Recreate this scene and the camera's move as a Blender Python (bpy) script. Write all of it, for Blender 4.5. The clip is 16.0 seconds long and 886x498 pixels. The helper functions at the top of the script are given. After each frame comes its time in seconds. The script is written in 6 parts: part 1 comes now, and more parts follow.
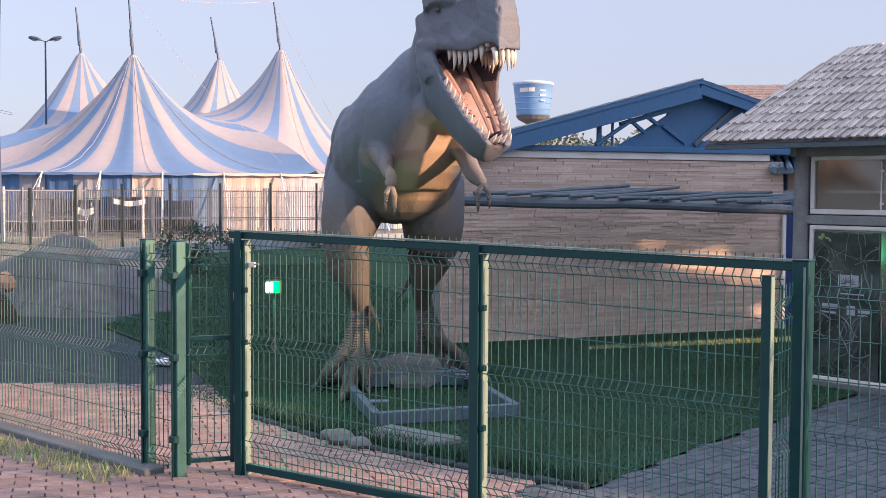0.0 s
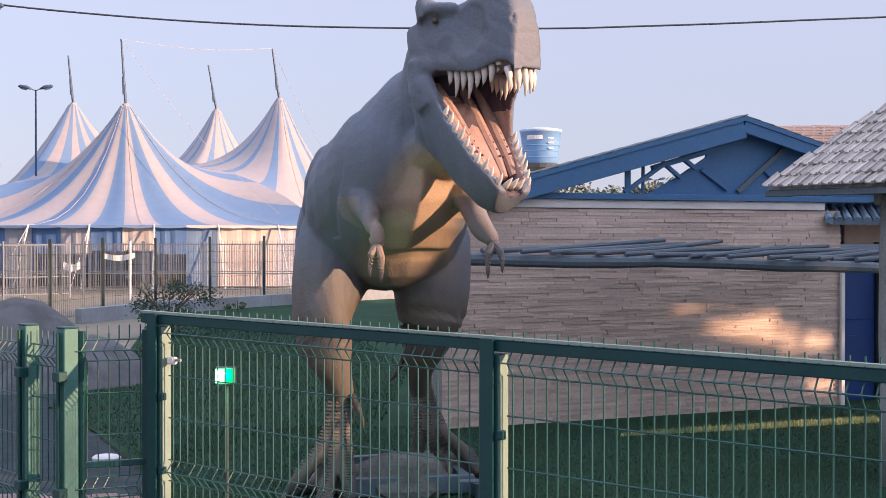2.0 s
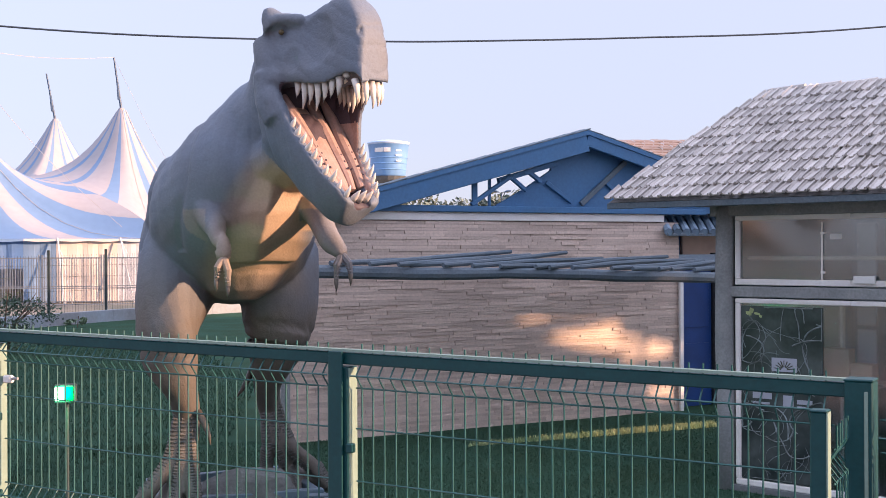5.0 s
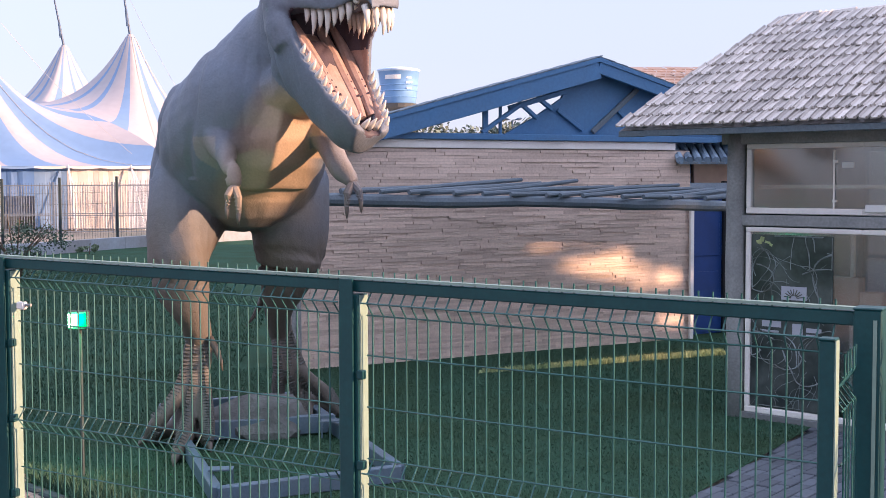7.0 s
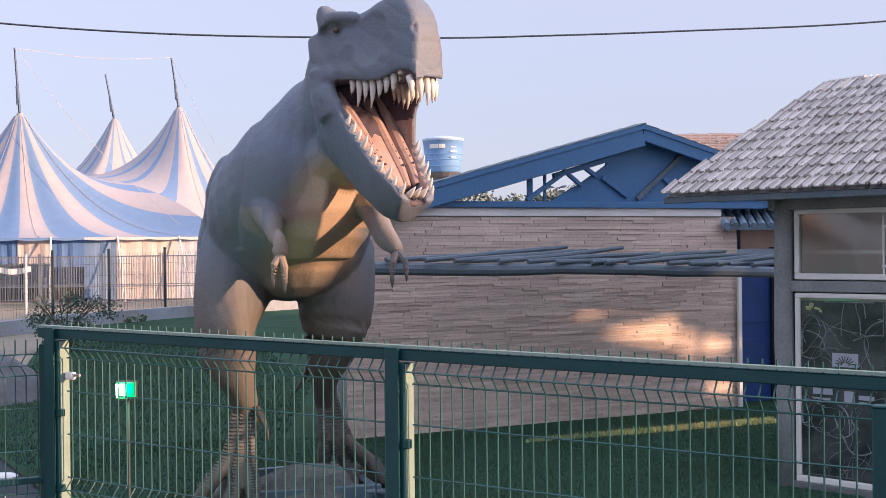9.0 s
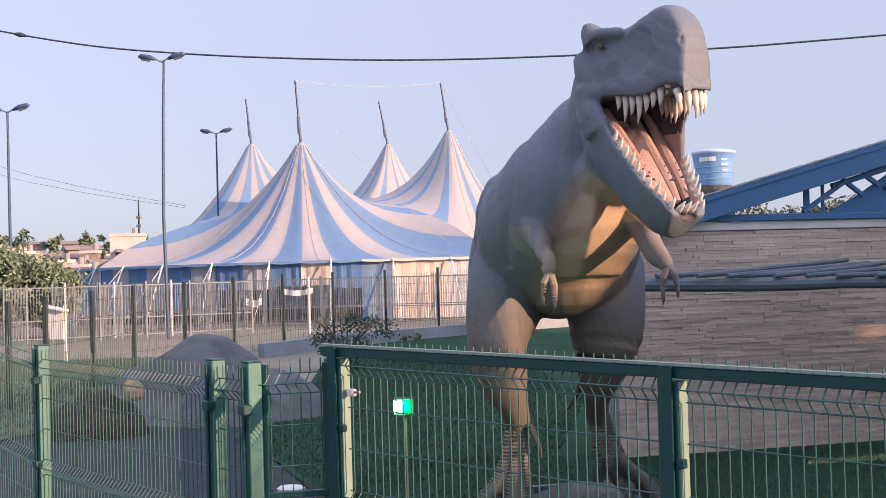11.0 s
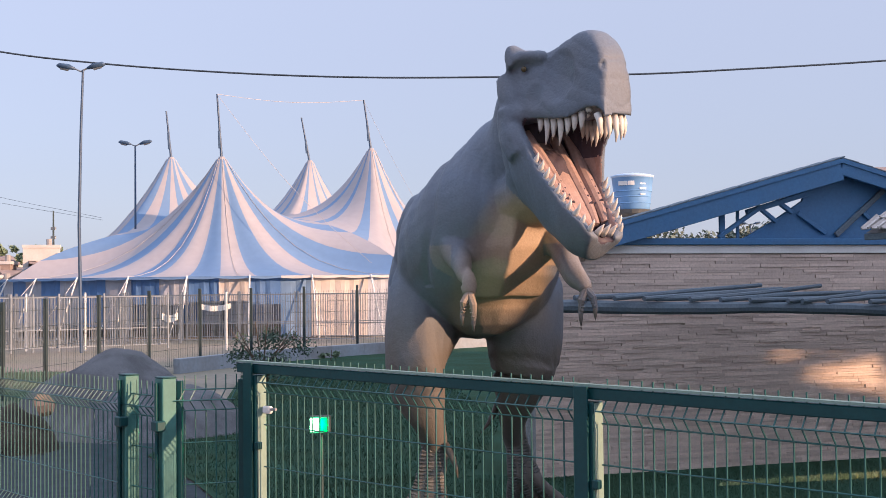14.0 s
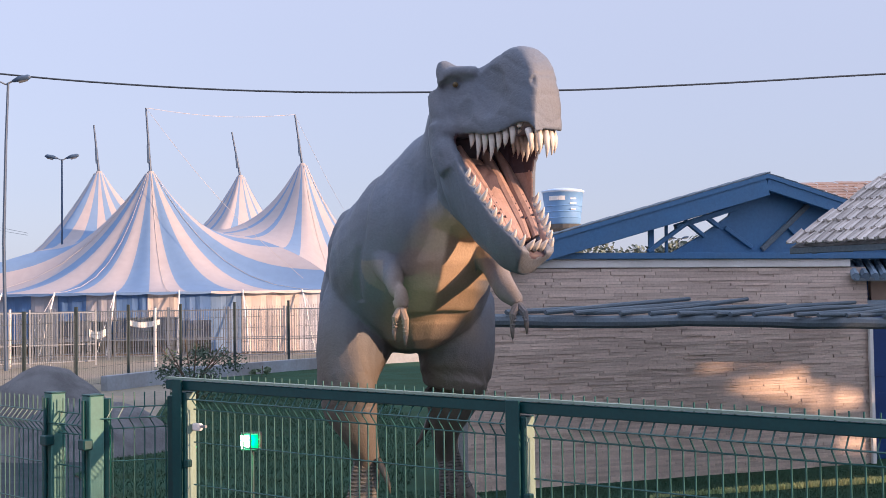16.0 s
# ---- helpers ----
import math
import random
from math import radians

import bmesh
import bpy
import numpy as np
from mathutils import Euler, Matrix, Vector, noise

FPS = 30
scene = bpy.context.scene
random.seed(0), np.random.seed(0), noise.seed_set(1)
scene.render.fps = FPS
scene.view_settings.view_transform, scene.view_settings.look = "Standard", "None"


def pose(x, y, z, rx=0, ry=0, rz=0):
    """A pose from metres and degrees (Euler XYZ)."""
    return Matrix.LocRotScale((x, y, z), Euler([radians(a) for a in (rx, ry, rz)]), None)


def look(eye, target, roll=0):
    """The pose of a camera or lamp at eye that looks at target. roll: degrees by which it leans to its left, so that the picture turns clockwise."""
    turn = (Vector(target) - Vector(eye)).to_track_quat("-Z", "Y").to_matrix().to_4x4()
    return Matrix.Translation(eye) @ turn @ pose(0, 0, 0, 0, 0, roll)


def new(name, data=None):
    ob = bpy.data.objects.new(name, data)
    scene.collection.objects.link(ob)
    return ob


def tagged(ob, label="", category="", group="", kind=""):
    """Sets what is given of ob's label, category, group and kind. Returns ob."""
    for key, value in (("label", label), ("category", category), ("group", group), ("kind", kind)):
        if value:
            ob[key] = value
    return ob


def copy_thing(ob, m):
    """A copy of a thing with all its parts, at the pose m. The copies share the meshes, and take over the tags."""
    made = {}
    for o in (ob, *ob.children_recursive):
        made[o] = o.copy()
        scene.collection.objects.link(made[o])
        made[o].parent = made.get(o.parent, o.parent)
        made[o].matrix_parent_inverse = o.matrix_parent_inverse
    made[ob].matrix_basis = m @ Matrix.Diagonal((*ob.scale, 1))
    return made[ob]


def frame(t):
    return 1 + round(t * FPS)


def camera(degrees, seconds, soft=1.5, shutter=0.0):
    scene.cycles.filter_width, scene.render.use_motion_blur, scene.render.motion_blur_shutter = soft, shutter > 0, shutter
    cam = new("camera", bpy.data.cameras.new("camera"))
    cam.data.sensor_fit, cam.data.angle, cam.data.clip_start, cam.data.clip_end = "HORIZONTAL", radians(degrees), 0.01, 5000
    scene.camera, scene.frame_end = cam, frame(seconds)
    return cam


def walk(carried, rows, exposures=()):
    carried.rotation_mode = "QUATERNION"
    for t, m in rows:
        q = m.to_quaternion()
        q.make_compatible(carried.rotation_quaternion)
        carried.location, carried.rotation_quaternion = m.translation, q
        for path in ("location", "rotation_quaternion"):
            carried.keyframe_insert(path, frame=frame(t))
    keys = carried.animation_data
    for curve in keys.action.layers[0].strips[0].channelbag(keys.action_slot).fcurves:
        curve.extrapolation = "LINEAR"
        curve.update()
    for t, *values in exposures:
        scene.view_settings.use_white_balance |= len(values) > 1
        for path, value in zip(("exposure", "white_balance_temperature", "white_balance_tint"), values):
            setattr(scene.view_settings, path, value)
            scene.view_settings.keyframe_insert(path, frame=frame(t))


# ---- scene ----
cam = camera(39.5, 16.0, 0.5)
EXPOSURES = [(0, 1.0, 5900, 6), (2.5, 0.97, 5980, 8), (4.0, 1.04, 5980, 8), (6.3, 1.40, 5850, 9), (7.0, 1.34, 5850, 9), (7.6, 1.20, 5850, 9), (8.5, 1.08, 5930, 8), (9.5, 1.01, 5950, 8), (12.5, 0.90, 5850, 5), (13.0, 0.95, 5870, 6), (13.5, 0.91, 5880, 7), (14.2, 0.83, 5720, 3), (15, 0.83, 5700, 2), (16, 0.90, 5800, 6)]
# seconds, place, yaw, pitch, roll
ROWS = [
    (0, 0.013, -2.393, 1.938, 1.228, -2.826, -0.297),
    (0.5, 0.011, -2.391, 1.940, 1.195, -1.069, -0.357),
    (1, 0.008, -2.311, 1.941, 1.234, -0.912, -0.210),
    (1.5, -0.018, -0.714, 1.974, 1.204, -1.057, -0.090),
    (2, 0.000, 0.000, 2.000, 1.489, -0.500, 0.013),
    (2.5, 0.000, 0.000, 2.000, 1.517, 0.261, 0.028),
    (3, 0.000, 0.000, 2.000, 1.525, 0.848, 0.048),
    (3.5, 0.000, 0.000, 2.000, 0.920, 1.149, 0.284),
    (4, 0.000, 0.000, 2.000, -3.813, 1.066, 0.511),
    (4.2, 0.000, 0.000, 2.000, -4.781, 1.035, 0.516),
    (6.3, 0.000, 0.000, 2.000, -5.779, -2.949, 0.066),
    (6.5, 0.000, 0.000, 2.000, -5.603, -3.230, 0.063),
    (7, 0.000, 0.000, 2.000, -5.058, -3.289, 0.182),
    (7.5, 0.000, 0.000, 2.000, -4.476, -1.340, 0.346),
    (8, 0.000, 0.000, 2.000, -3.865, -0.764, 0.400),
    (8.5, 0.000, 0.000, 2.000, -3.521, -0.412, 0.464),
    (9, 0.000, 0.000, 2.000, -2.972, -0.107, 0.636),
    (9.5, 0.000, 0.000, 2.000, 2.537, 0.352, 1.078),
    (10, 0.000, 0.000, 2.000, 6.555, 0.568, 1.532),
    (10.2, 0.000, 0.000, 2.000, 7.167, 0.649, 1.600),
    (12.3, 0.000, 0.000, 2.000, 11.783, 1.275, 1.533),
    (12.5, 0.000, 0.000, 2.000, 11.029, 1.286, 1.147),
    (13, 0.000, 0.000, 2.000, 7.311, 1.168, 0.847),
    (13.5, 0.000, 0.000, 2.000, 6.478, 1.526, 0.600),
    (14, 0.000, 0.000, 2.000, 5.757, 1.747, 0.618),
    (14.5, 0.000, 0.000, 2.000, 4.423, 1.949, 0.794),
    (15, 0.000, 0.000, 2.000, 3.662, 2.214, 0.844),
    (15.5, 0.000, 0.000, 2.000, 3.052, 2.418, 0.947),
    (16, 0.000, 0.000, 2.000, 2.600, 2.395, 0.852),
]
walk(cam, [(t, pose(x, y, z, 90 + p, r, w)) for t, x, y, z, w, p, r in ROWS], EXPOSURES)

# ---- sky, sun ----
SUN_AZ, SUN_EL = -20.0, 14.0          # degrees; azimuth counted from +x towards +y
world = bpy.data.worlds.new("world")
scene.world = world
world.use_nodes = True
wn, wl = world.node_tree.nodes, world.node_tree.links
sky = wn.new("ShaderNodeTexSky")
sky.sky_type, sky.sun_disc = "NISHITA", False
sky.sun_elevation, sky.sun_rotation = radians(SUN_EL), radians(90 - SUN_AZ)
sky.air_density, sky.dust_density, sky.ozone_density = 1.0, 1.0, 2.0
wn["Background"].inputs["Strength"].default_value = 0.105
haze = wn.new("ShaderNodeHueSaturation")              # evening haze: paler, a little lilac
haze.inputs["Saturation"].default_value = 0.62
lilac = wn.new("ShaderNodeMix")
lilac.data_type, lilac.blend_type = "RGBA", "MULTIPLY"
lilac.inputs["Factor"].default_value = 1.0
lilac.inputs["B"].default_value = (1.09, 0.98, 1.10, 1)
wl.new(sky.outputs["Color"], haze.inputs["Color"])
wl.new(haze.outputs["Color"], lilac.inputs["A"])
veil = wn.new("ShaderNodeMix")                        # even haze over the whole dome
veil.data_type = "RGBA"
veil.inputs["Factor"].default_value = 0.65
wl.new(lilac.outputs["Result"], veil.inputs["A"])
wco, wsep, wm1, wm2, wcol = (wn.new("ShaderNode" + k) for k in ("TexCoord", "SeparateXYZ", "Math", "Math", "Mix"))
wm1.operation, wm2.operation = "MULTIPLY", "MULTIPLY_ADD"       # haze made brighter overhead, out of view, to lift the shade
wl.new(wco.outputs["Generated"], wsep.inputs["Vector"])
wl.new(wsep.outputs["Z"], wm1.inputs[0]); wl.new(wsep.outputs["Z"], wm1.inputs[1])
wl.new(wm1.outputs[0], wm2.inputs[0])
wm2.inputs[1].default_value, wm2.inputs[2].default_value = 3.1, 1.0
wcol.data_type, wcol.blend_type, wcol.clamp_result = "RGBA", "MULTIPLY", False
wcol.inputs["Factor"].default_value = 1.0
wcol.inputs["A"].default_value = (3.10, 3.0, 3.58, 1)
wl.new(wm2.outputs[0], wcol.inputs["B"])
wl.new(wcol.outputs["Result"], veil.inputs["B"])
wl.new(veil.outputs["Result"], wn["Background"].inputs["Color"])
sun = new("sun", bpy.data.lights.new("sun", "SUN"))
sun.data.energy, sun.data.angle, sun.data.color = 5.0, radians(0.5), (1.0, 0.57, 0.33)
sa, se = radians(SUN_AZ), radians(SUN_EL)
SUN_DIR = Vector((math.cos(sa) * math.cos(se), math.sin(sa) * math.cos(se), math.sin(se)))
sun.matrix_world = look(SUN_DIR * 50, (0, 0, 0))

# ---- materials ----
def material(name, base, rough=0.7, metal=0.0, vary=0.25, scale=6.0, fine=60.0, bump=0.15, second=None, mix=0.5, spec=0.4, dist=0.01, rand=0.0):
    """Two scales of variation and a bump over a base colour; second: another colour, mixed in patches."""
    m = bpy.data.materials.new(name)
    m.use_nodes = True
    n, l = m.node_tree.nodes, m.node_tree.links
    b = n["Principled BSDF"]
    b.inputs["Roughness"].default_value, b.inputs["Metallic"].default_value = rough, metal
    b.inputs["Specular IOR Level"].default_value = spec
    co = n.new("ShaderNodeTexCoord")
    big, small = n.new("ShaderNodeTexNoise"), n.new("ShaderNodeTexNoise")
    for t, s, d in ((big, scale, 5.0), (small, fine, 4.0)):
        t.inputs["Scale"].default_value, t.inputs["Detail"].default_value = s, d
        l.new(co.outputs["Object"], t.inputs["Vector"])
    ramp = n.new("ShaderNodeMapRange")
    ramp.inputs["From Min"].default_value, ramp.inputs["From Max"].default_value = 0.35, 0.65
    l.new(big.outputs["Fac"], ramp.inputs["Value"])
    c = n.new("ShaderNodeMix"); c.data_type = "RGBA"
    sec = second or tuple(v * (1 - vary) for v in base)
    c.inputs["A"].default_value, c.inputs["B"].default_value = (*base, 1), (*sec, 1)
    mul = n.new("ShaderNodeMath"); mul.operation = "MULTIPLY"; mul.inputs[1].default_value = mix if second else 1.0
    l.new(ramp.outputs["Result"], mul.inputs[0]); l.new(mul.outputs[0], c.inputs["Factor"])
    hsv = n.new("ShaderNodeHueSaturation")
    mr = n.new("ShaderNodeMapRange")
    mr.inputs["To Min"].default_value, mr.inputs["To Max"].default_value = 1 - vary, 1 + vary
    l.new(small.outputs["Fac"], mr.inputs["Value"])
    if rand:
        oi, gm = n.new("ShaderNodeObjectInfo"), n.new("ShaderNodeNewGeometry")
        ad = n.new("ShaderNodeMath"); ad.operation = "ADD"
        l.new(oi.outputs["Random"], ad.inputs[0]); l.new(gm.outputs["Random Per Island"], ad.inputs[1])
        fr = n.new("ShaderNodeMath"); fr.operation = "FRACT"; l.new(ad.outputs[0], fr.inputs[0])
        rr = n.new("ShaderNodeMapRange")
        rr.inputs["To Min"].default_value, rr.inputs["To Max"].default_value = 1 - rand, 1 + rand
        l.new(fr.outputs[0], rr.inputs["Value"])
        mm = n.new("ShaderNodeMath"); mm.operation = "MULTIPLY"
        l.new(mr.outputs["Result"], mm.inputs[0]); l.new(rr.outputs["Result"], mm.inputs[1])
        l.new(mm.outputs[0], hsv.inputs["Value"])
    else:
        l.new(mr.outputs["Result"], hsv.inputs["Value"])
    l.new(c.outputs["Result"], hsv.inputs["Color"]); l.new(hsv.outputs["Color"], b.inputs["Base Color"])
    if bump:
        bp = n.new("ShaderNodeBump")
        bp.inputs["Strength"].default_value, bp.inputs["Distance"].default_value = bump, dist
        l.new(small.outputs["Fac"], bp.inputs["Height"]); l.new(bp.outputs["Normal"], b.inputs["Normal"])
    return m


def glass(name, tint=(0.9, 0.95, 1.0), rough=0.02, ior=1.45):
    m = bpy.data.materials.new(name)
    m.use_nodes = True
    b = m.node_tree.nodes["Principled BSDF"]
    b.inputs["Base Color"].default_value, b.inputs["Roughness"].default_value = (*tint, 1), rough
    b.inputs["Transmission Weight"].default_value, b.inputs["IOR"].default_value = 1.0, ior
    return m


def glow(name, colour, strength):
    m = bpy.data.materials.new(name)
    m.use_nodes = True
    b = m.node_tree.nodes["Principled BSDF"]
    b.inputs["Base Color"].default_value = (*colour, 1)
    b.inputs["Emission Color"].default_value, b.inputs["Emission Strength"].default_value = (*colour, 1), strength
    return m


M = {
    "grass": material("grass", (0.030, 0.070, 0.045), 0.95, spec=0.05, vary=0.25, scale=1.2, fine=60, bump=0.4, second=(0.026, 0.048, 0.024), mix=0.8, dist=0.02),
    "verge": material("verge", (0.05, 0.085, 0.05), 0.95, vary=0.3, scale=0.9, fine=20, bump=0.4, second=(0.16, 0.14, 0.10), mix=0.7, dist=0.02),
    "soil": material("soil", (0.25, 0.22, 0.185), 0.95, spec=0.1, vary=0.3, scale=0.25, fine=6, bump=0.3, second=(0.20, 0.19, 0.14), mix=0.85),
    "paver_red": material("paver_red", (0.27, 0.185, 0.165), 0.85, vary=0.3, scale=0.8, fine=50, second=(0.205, 0.16, 0.15), rand=0.2),
    "paver_grey": material("paver_grey", (0.075, 0.088, 0.108), 0.85, vary=0.25, scale=1.5, fine=60, second=(0.065, 0.075, 0.09), rand=0.2),
    "mortar": material("mortar", (0.050, 0.064, 0.070), 0.95, spec=0.1, vary=0.3),
    "concrete": material("concrete", (0.145, 0.155, 0.16), 0.9, vary=0.25, scale=2, fine=40, second=(0.10, 0.105, 0.105)),
    "white_paint": material("white_paint", (0.75, 0.73, 0.70), 0.6, vary=0.12, scale=3, bump=0.05, second=(0.55, 0.52, 0.48), mix=0.4),
    "green_paint": material("green_paint", (0.004, 0.042, 0.046), 0.45, vary=0.25, scale=9, bump=0.05, second=(0.008, 0.056, 0.056), spec=0.35),
    "green_light": material("green_light", (0.060, 0.175, 0.155), 0.45, vary=0.2, scale=9, bump=0.05),
    "wire": material("wire", (0.028, 0.105, 0.096), 0.35, vary=0.2, bump=0.0),
    "stone": material("stone", (0.60, 0.485, 0.41), 0.9, vary=0.24, scale=3, fine=40, bump=0.3, second=(0.52, 0.415, 0.35), rand=0.17),
    "stone_joint": material("stone_joint", (0.34, 0.27, 0.235), 0.95, vary=0.2),
    "blue_wood": material("blue_wood", (0.06, 0.16, 0.32), 0.6, vary=0.2, scale=3, fine=30, second=(0.07, 0.15, 0.27)),
    "log": material("log", (0.26, 0.27, 0.27), 0.8, vary=0.35, scale=5, fine=50, bump=0.4, second=(0.165, 0.175, 0.18)),
    "tile": material("tile", (0.46, 0.42, 0.385), 0.5, vary=0.2, scale=1.2, fine=60, second=(0.36, 0.35, 0.345), rand=0.25),
    "blue_door": material("blue_door", (0.012, 0.048, 0.19), 0.4, vary=0.2, scale=4, bump=0.05),
    "dark": material("dark", (0.02, 0.022, 0.026), 0.6, vary=0.3),
    "interior": material("interior", (0.30, 0.37, 0.45), 0.8, vary=0.25, scale=1.5),
    "tent_white": material("tent_white", (0.395, 0.37, 0.39), 0.7, vary=0.10, scale=0.5, fine=3, bump=0.05, second=(0.37, 0.35, 0.365), mix=0.6),
    "tent_blue": material("tent_blue", (0.165, 0.265, 0.43), 0.65, vary=0.1, scale=0.5, fine=3, bump=0.05, second=(0.155, 0.265, 0.45), mix=0.5),
    "tent_navy": material("tent_navy", (0.11, 0.22, 0.46), 0.6, vary=0.15, scale=0.5, fine=3, bump=0.05),
    "steel": material("steel", (0.30, 0.31, 0.32), 0.45, metal=0.7, vary=0.2, bump=0.05),
    "pole_dark": material("pole_dark", (0.03, 0.048, 0.052), 0.6, vary=0.25),
    "gravel": material("gravel", (0.150, 0.155, 0.162), 0.95, vary=0.4, scale=3, fine=90, bump=0.8, dist=0.03),
    "rock": material("rock", (0.13, 0.135, 0.13), 0.9, vary=0.35, scale=5, fine=40, bump=0.6, dist=0.02),
    "base_blue": material("base_blue", (0.075, 0.12, 0.165), 0.5, vary=0.25, scale=6, bump=0.1, second=(0.09, 0.10, 0.11), mix=0.5),
    "leaf": material("leaf", (0.135, 0.185, 0.115), 0.7, vary=0.35, scale=2, bump=0, second=(0.19, 0.235, 0.155), rand=0.35),
    "tank_blue": material("tank_blue", (0.16, 0.32, 0.58), 0.45, vary=0.1, scale=2, bump=0.03),
    "clay": material("clay", (0.27, 0.205, 0.18), 0.9, vary=0.25, scale=1.0, fine=8),
    "render_wall": material("render_wall", (0.55, 0.45, 0.37), 0.9, vary=0.25, scale=0.6, fine=6, second=(0.45, 0.28, 0.20)),
    "town_grey": material("town_grey", (0.33, 0.31, 0.30), 0.9, vary=0.25, scale=0.6, fine=6),
    "skin": material("skin", (0.120, 0.148, 0.196), 0.6, vary=0.2, scale=1.6, fine=55, bump=0.35, second=(0.112, 0.122, 0.142), mix=0.9, dist=0.008),
    "tooth": material("tooth", (0.62, 0.57, 0.52), 0.4, vary=0.15, scale=8, bump=0.05),
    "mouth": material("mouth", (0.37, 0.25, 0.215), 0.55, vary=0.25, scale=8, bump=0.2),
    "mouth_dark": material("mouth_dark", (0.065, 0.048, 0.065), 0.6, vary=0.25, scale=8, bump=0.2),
    "claw": material("claw", (0.10, 0.085, 0.07), 0.5, vary=0.3, scale=30, bump=0.1),
    "led": glow("led", (0.55, 1.0, 0.5), 14.0),
    "led_green": glow("led_green", (0.0, 0.55, 0.0), 1.0),
    "blade": material("blade", (0.032, 0.084, 0.054), 0.8, vary=0.2, scale=0.8, fine=9, bump=0, second=(0.042, 0.076, 0.036), mix=0.7, rand=0.12),
    "tile_dark": material("tile_dark", (0.22, 0.215, 0.22), 0.85, vary=0.3, scale=4, fine=60, rand=0.25),
    "log_blue": material("log_blue", (0.10, 0.135, 0.165), 0.8, vary=0.35, scale=5, fine=50, bump=0.4, second=(0.15, 0.17, 0.19)),
    "white_stain": material("white_stain", (0.26, 0.30, 0.34), 0.85, vary=0.2, scale=1.2, fine=12, bump=0.2, second=(0.20, 0.20, 0.20), mix=0.7),
    "scute": material("scute", (0.085, 0.085, 0.08), 0.6, vary=0.25, scale=9, bump=0.2),
    "eye": material("eye", (0.09, 0.065, 0.03), 0.15, vary=0.2, scale=30, bump=0),
    "pane": glass("pane", (0.86, 0.92, 0.95), 0.10, 2.0),
    "stem": material("stem", (0.22, 0.26, 0.27), 0.6, vary=0.3, scale=7, bump=0, second=(0.07, 0.08, 0.07), mix=0.9),
    "tank_pale": material("tank_pale", (0.45, 0.58, 0.75), 0.5, vary=0.1, bump=0.02),
    "tent_wall": material("tent_wall", (0.44, 0.46, 0.53), 0.7, vary=0.15, scale=0.8, fine=4, bump=0.05),
    "tent_cream": material("tent_cream", (0.58, 0.52, 0.49), 0.7, vary=0.12, scale=0.8, fine=4, bump=0.05),
    "steel_pale": material("steel_pale", (0.19, 0.225, 0.27), 0.5, metal=0.1, vary=0.2, bump=0),
    "town_white": material("town_white", (0.50, 0.48, 0.47), 0.9, vary=0.15, scale=0.4, fine=4),
    "bark": material("bark", (0.13, 0.10, 0.075), 0.9, vary=0.35, scale=5, fine=40, bump=0.4),
    "earth": material("earth", (0.040, 0.036, 0.030), 0.95, vary=0.4, scale=3, fine=25, bump=0.8, second=(0.07, 0.055, 0.04), mix=0.6, dist=0.04),
    "clay_pale": material("clay_pale", (0.48, 0.28, 0.18), 0.9, vary=0.2, scale=8),
    # pale tone that paints sunlight on gate post sides and rail top
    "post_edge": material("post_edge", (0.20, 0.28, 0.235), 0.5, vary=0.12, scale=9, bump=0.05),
    "lamp_blue": material("lamp_blue", (0.05, 0.09, 0.16), 0.5, vary=0.2, bump=0.02),
    "blade_yellow": material("blade_yellow", (0.25, 0.33, 0.15), 0.75, vary=0.3, scale=2.0, fine=9, bump=0, second=(0.40, 0.40, 0.20), mix=0.6, rand=0.35),
    "leaf_dark": material("leaf_dark", (0.045, 0.085, 0.06), 0.7, vary=0.35, scale=2, bump=0, second=(0.07, 0.10, 0.06), rand=0.35),
    # haze over the far trees is mixed into this paler leaf colour
    "leaf_far": material("leaf_far", (0.12, 0.155, 0.13), 0.8, vary=0.3, scale=2, bump=0, second=(0.16, 0.18, 0.15), rand=0.3),
    "leaf_shrub": material("leaf_shrub", (0.045, 0.085, 0.060), 0.7, vary=0.3, scale=2, bump=0, second=(0.07, 0.105, 0.07), rand=0.3),
    "tile_blue": material("tile_blue", (0.22, 0.30, 0.39), 0.7, vary=0.3, scale=4, fine=60, rand=0.25),
    "cable": material("cable", (0.035, 0.05, 0.07), 0.6, vary=0.1, bump=0),
    "sign_dark": material("sign_dark", (0.03, 0.035, 0.03), 0.3, vary=0.4, scale=7, fine=30, second=(0.24, 0.23, 0.18), mix=0.35),
    "film_dark": material("film_dark", (0.013, 0.020, 0.022), 0.35, vary=0.6, scale=4, fine=14, bump=0, second=(0.13, 0.15, 0.145), mix=0.45),
    "sign_white": material("sign_white", (0.7, 0.7, 0.68), 0.5, vary=0.1, bump=0),
}


# canvas lets some light through
for key in ("tent_white", "tent_blue", "tent_cream", "tent_wall", "tent_navy"):
    cn, cl = M[key].node_tree.nodes, M[key].node_tree.links
    pb = cn["Principled BSDF"]
    tl, ms = cn.new("ShaderNodeBsdfTranslucent"), cn.new("ShaderNodeMixShader")
    ms.inputs[0].default_value = 0.16
    cl.new(pb.inputs["Base Color"].links[0].from_socket, tl.inputs["Color"])
    cl.new(pb.outputs[0], ms.inputs[1]); cl.new(tl.outputs[0], ms.inputs[2])
    cl.new(ms.outputs[0], cn["Material Output"].inputs["Surface"])
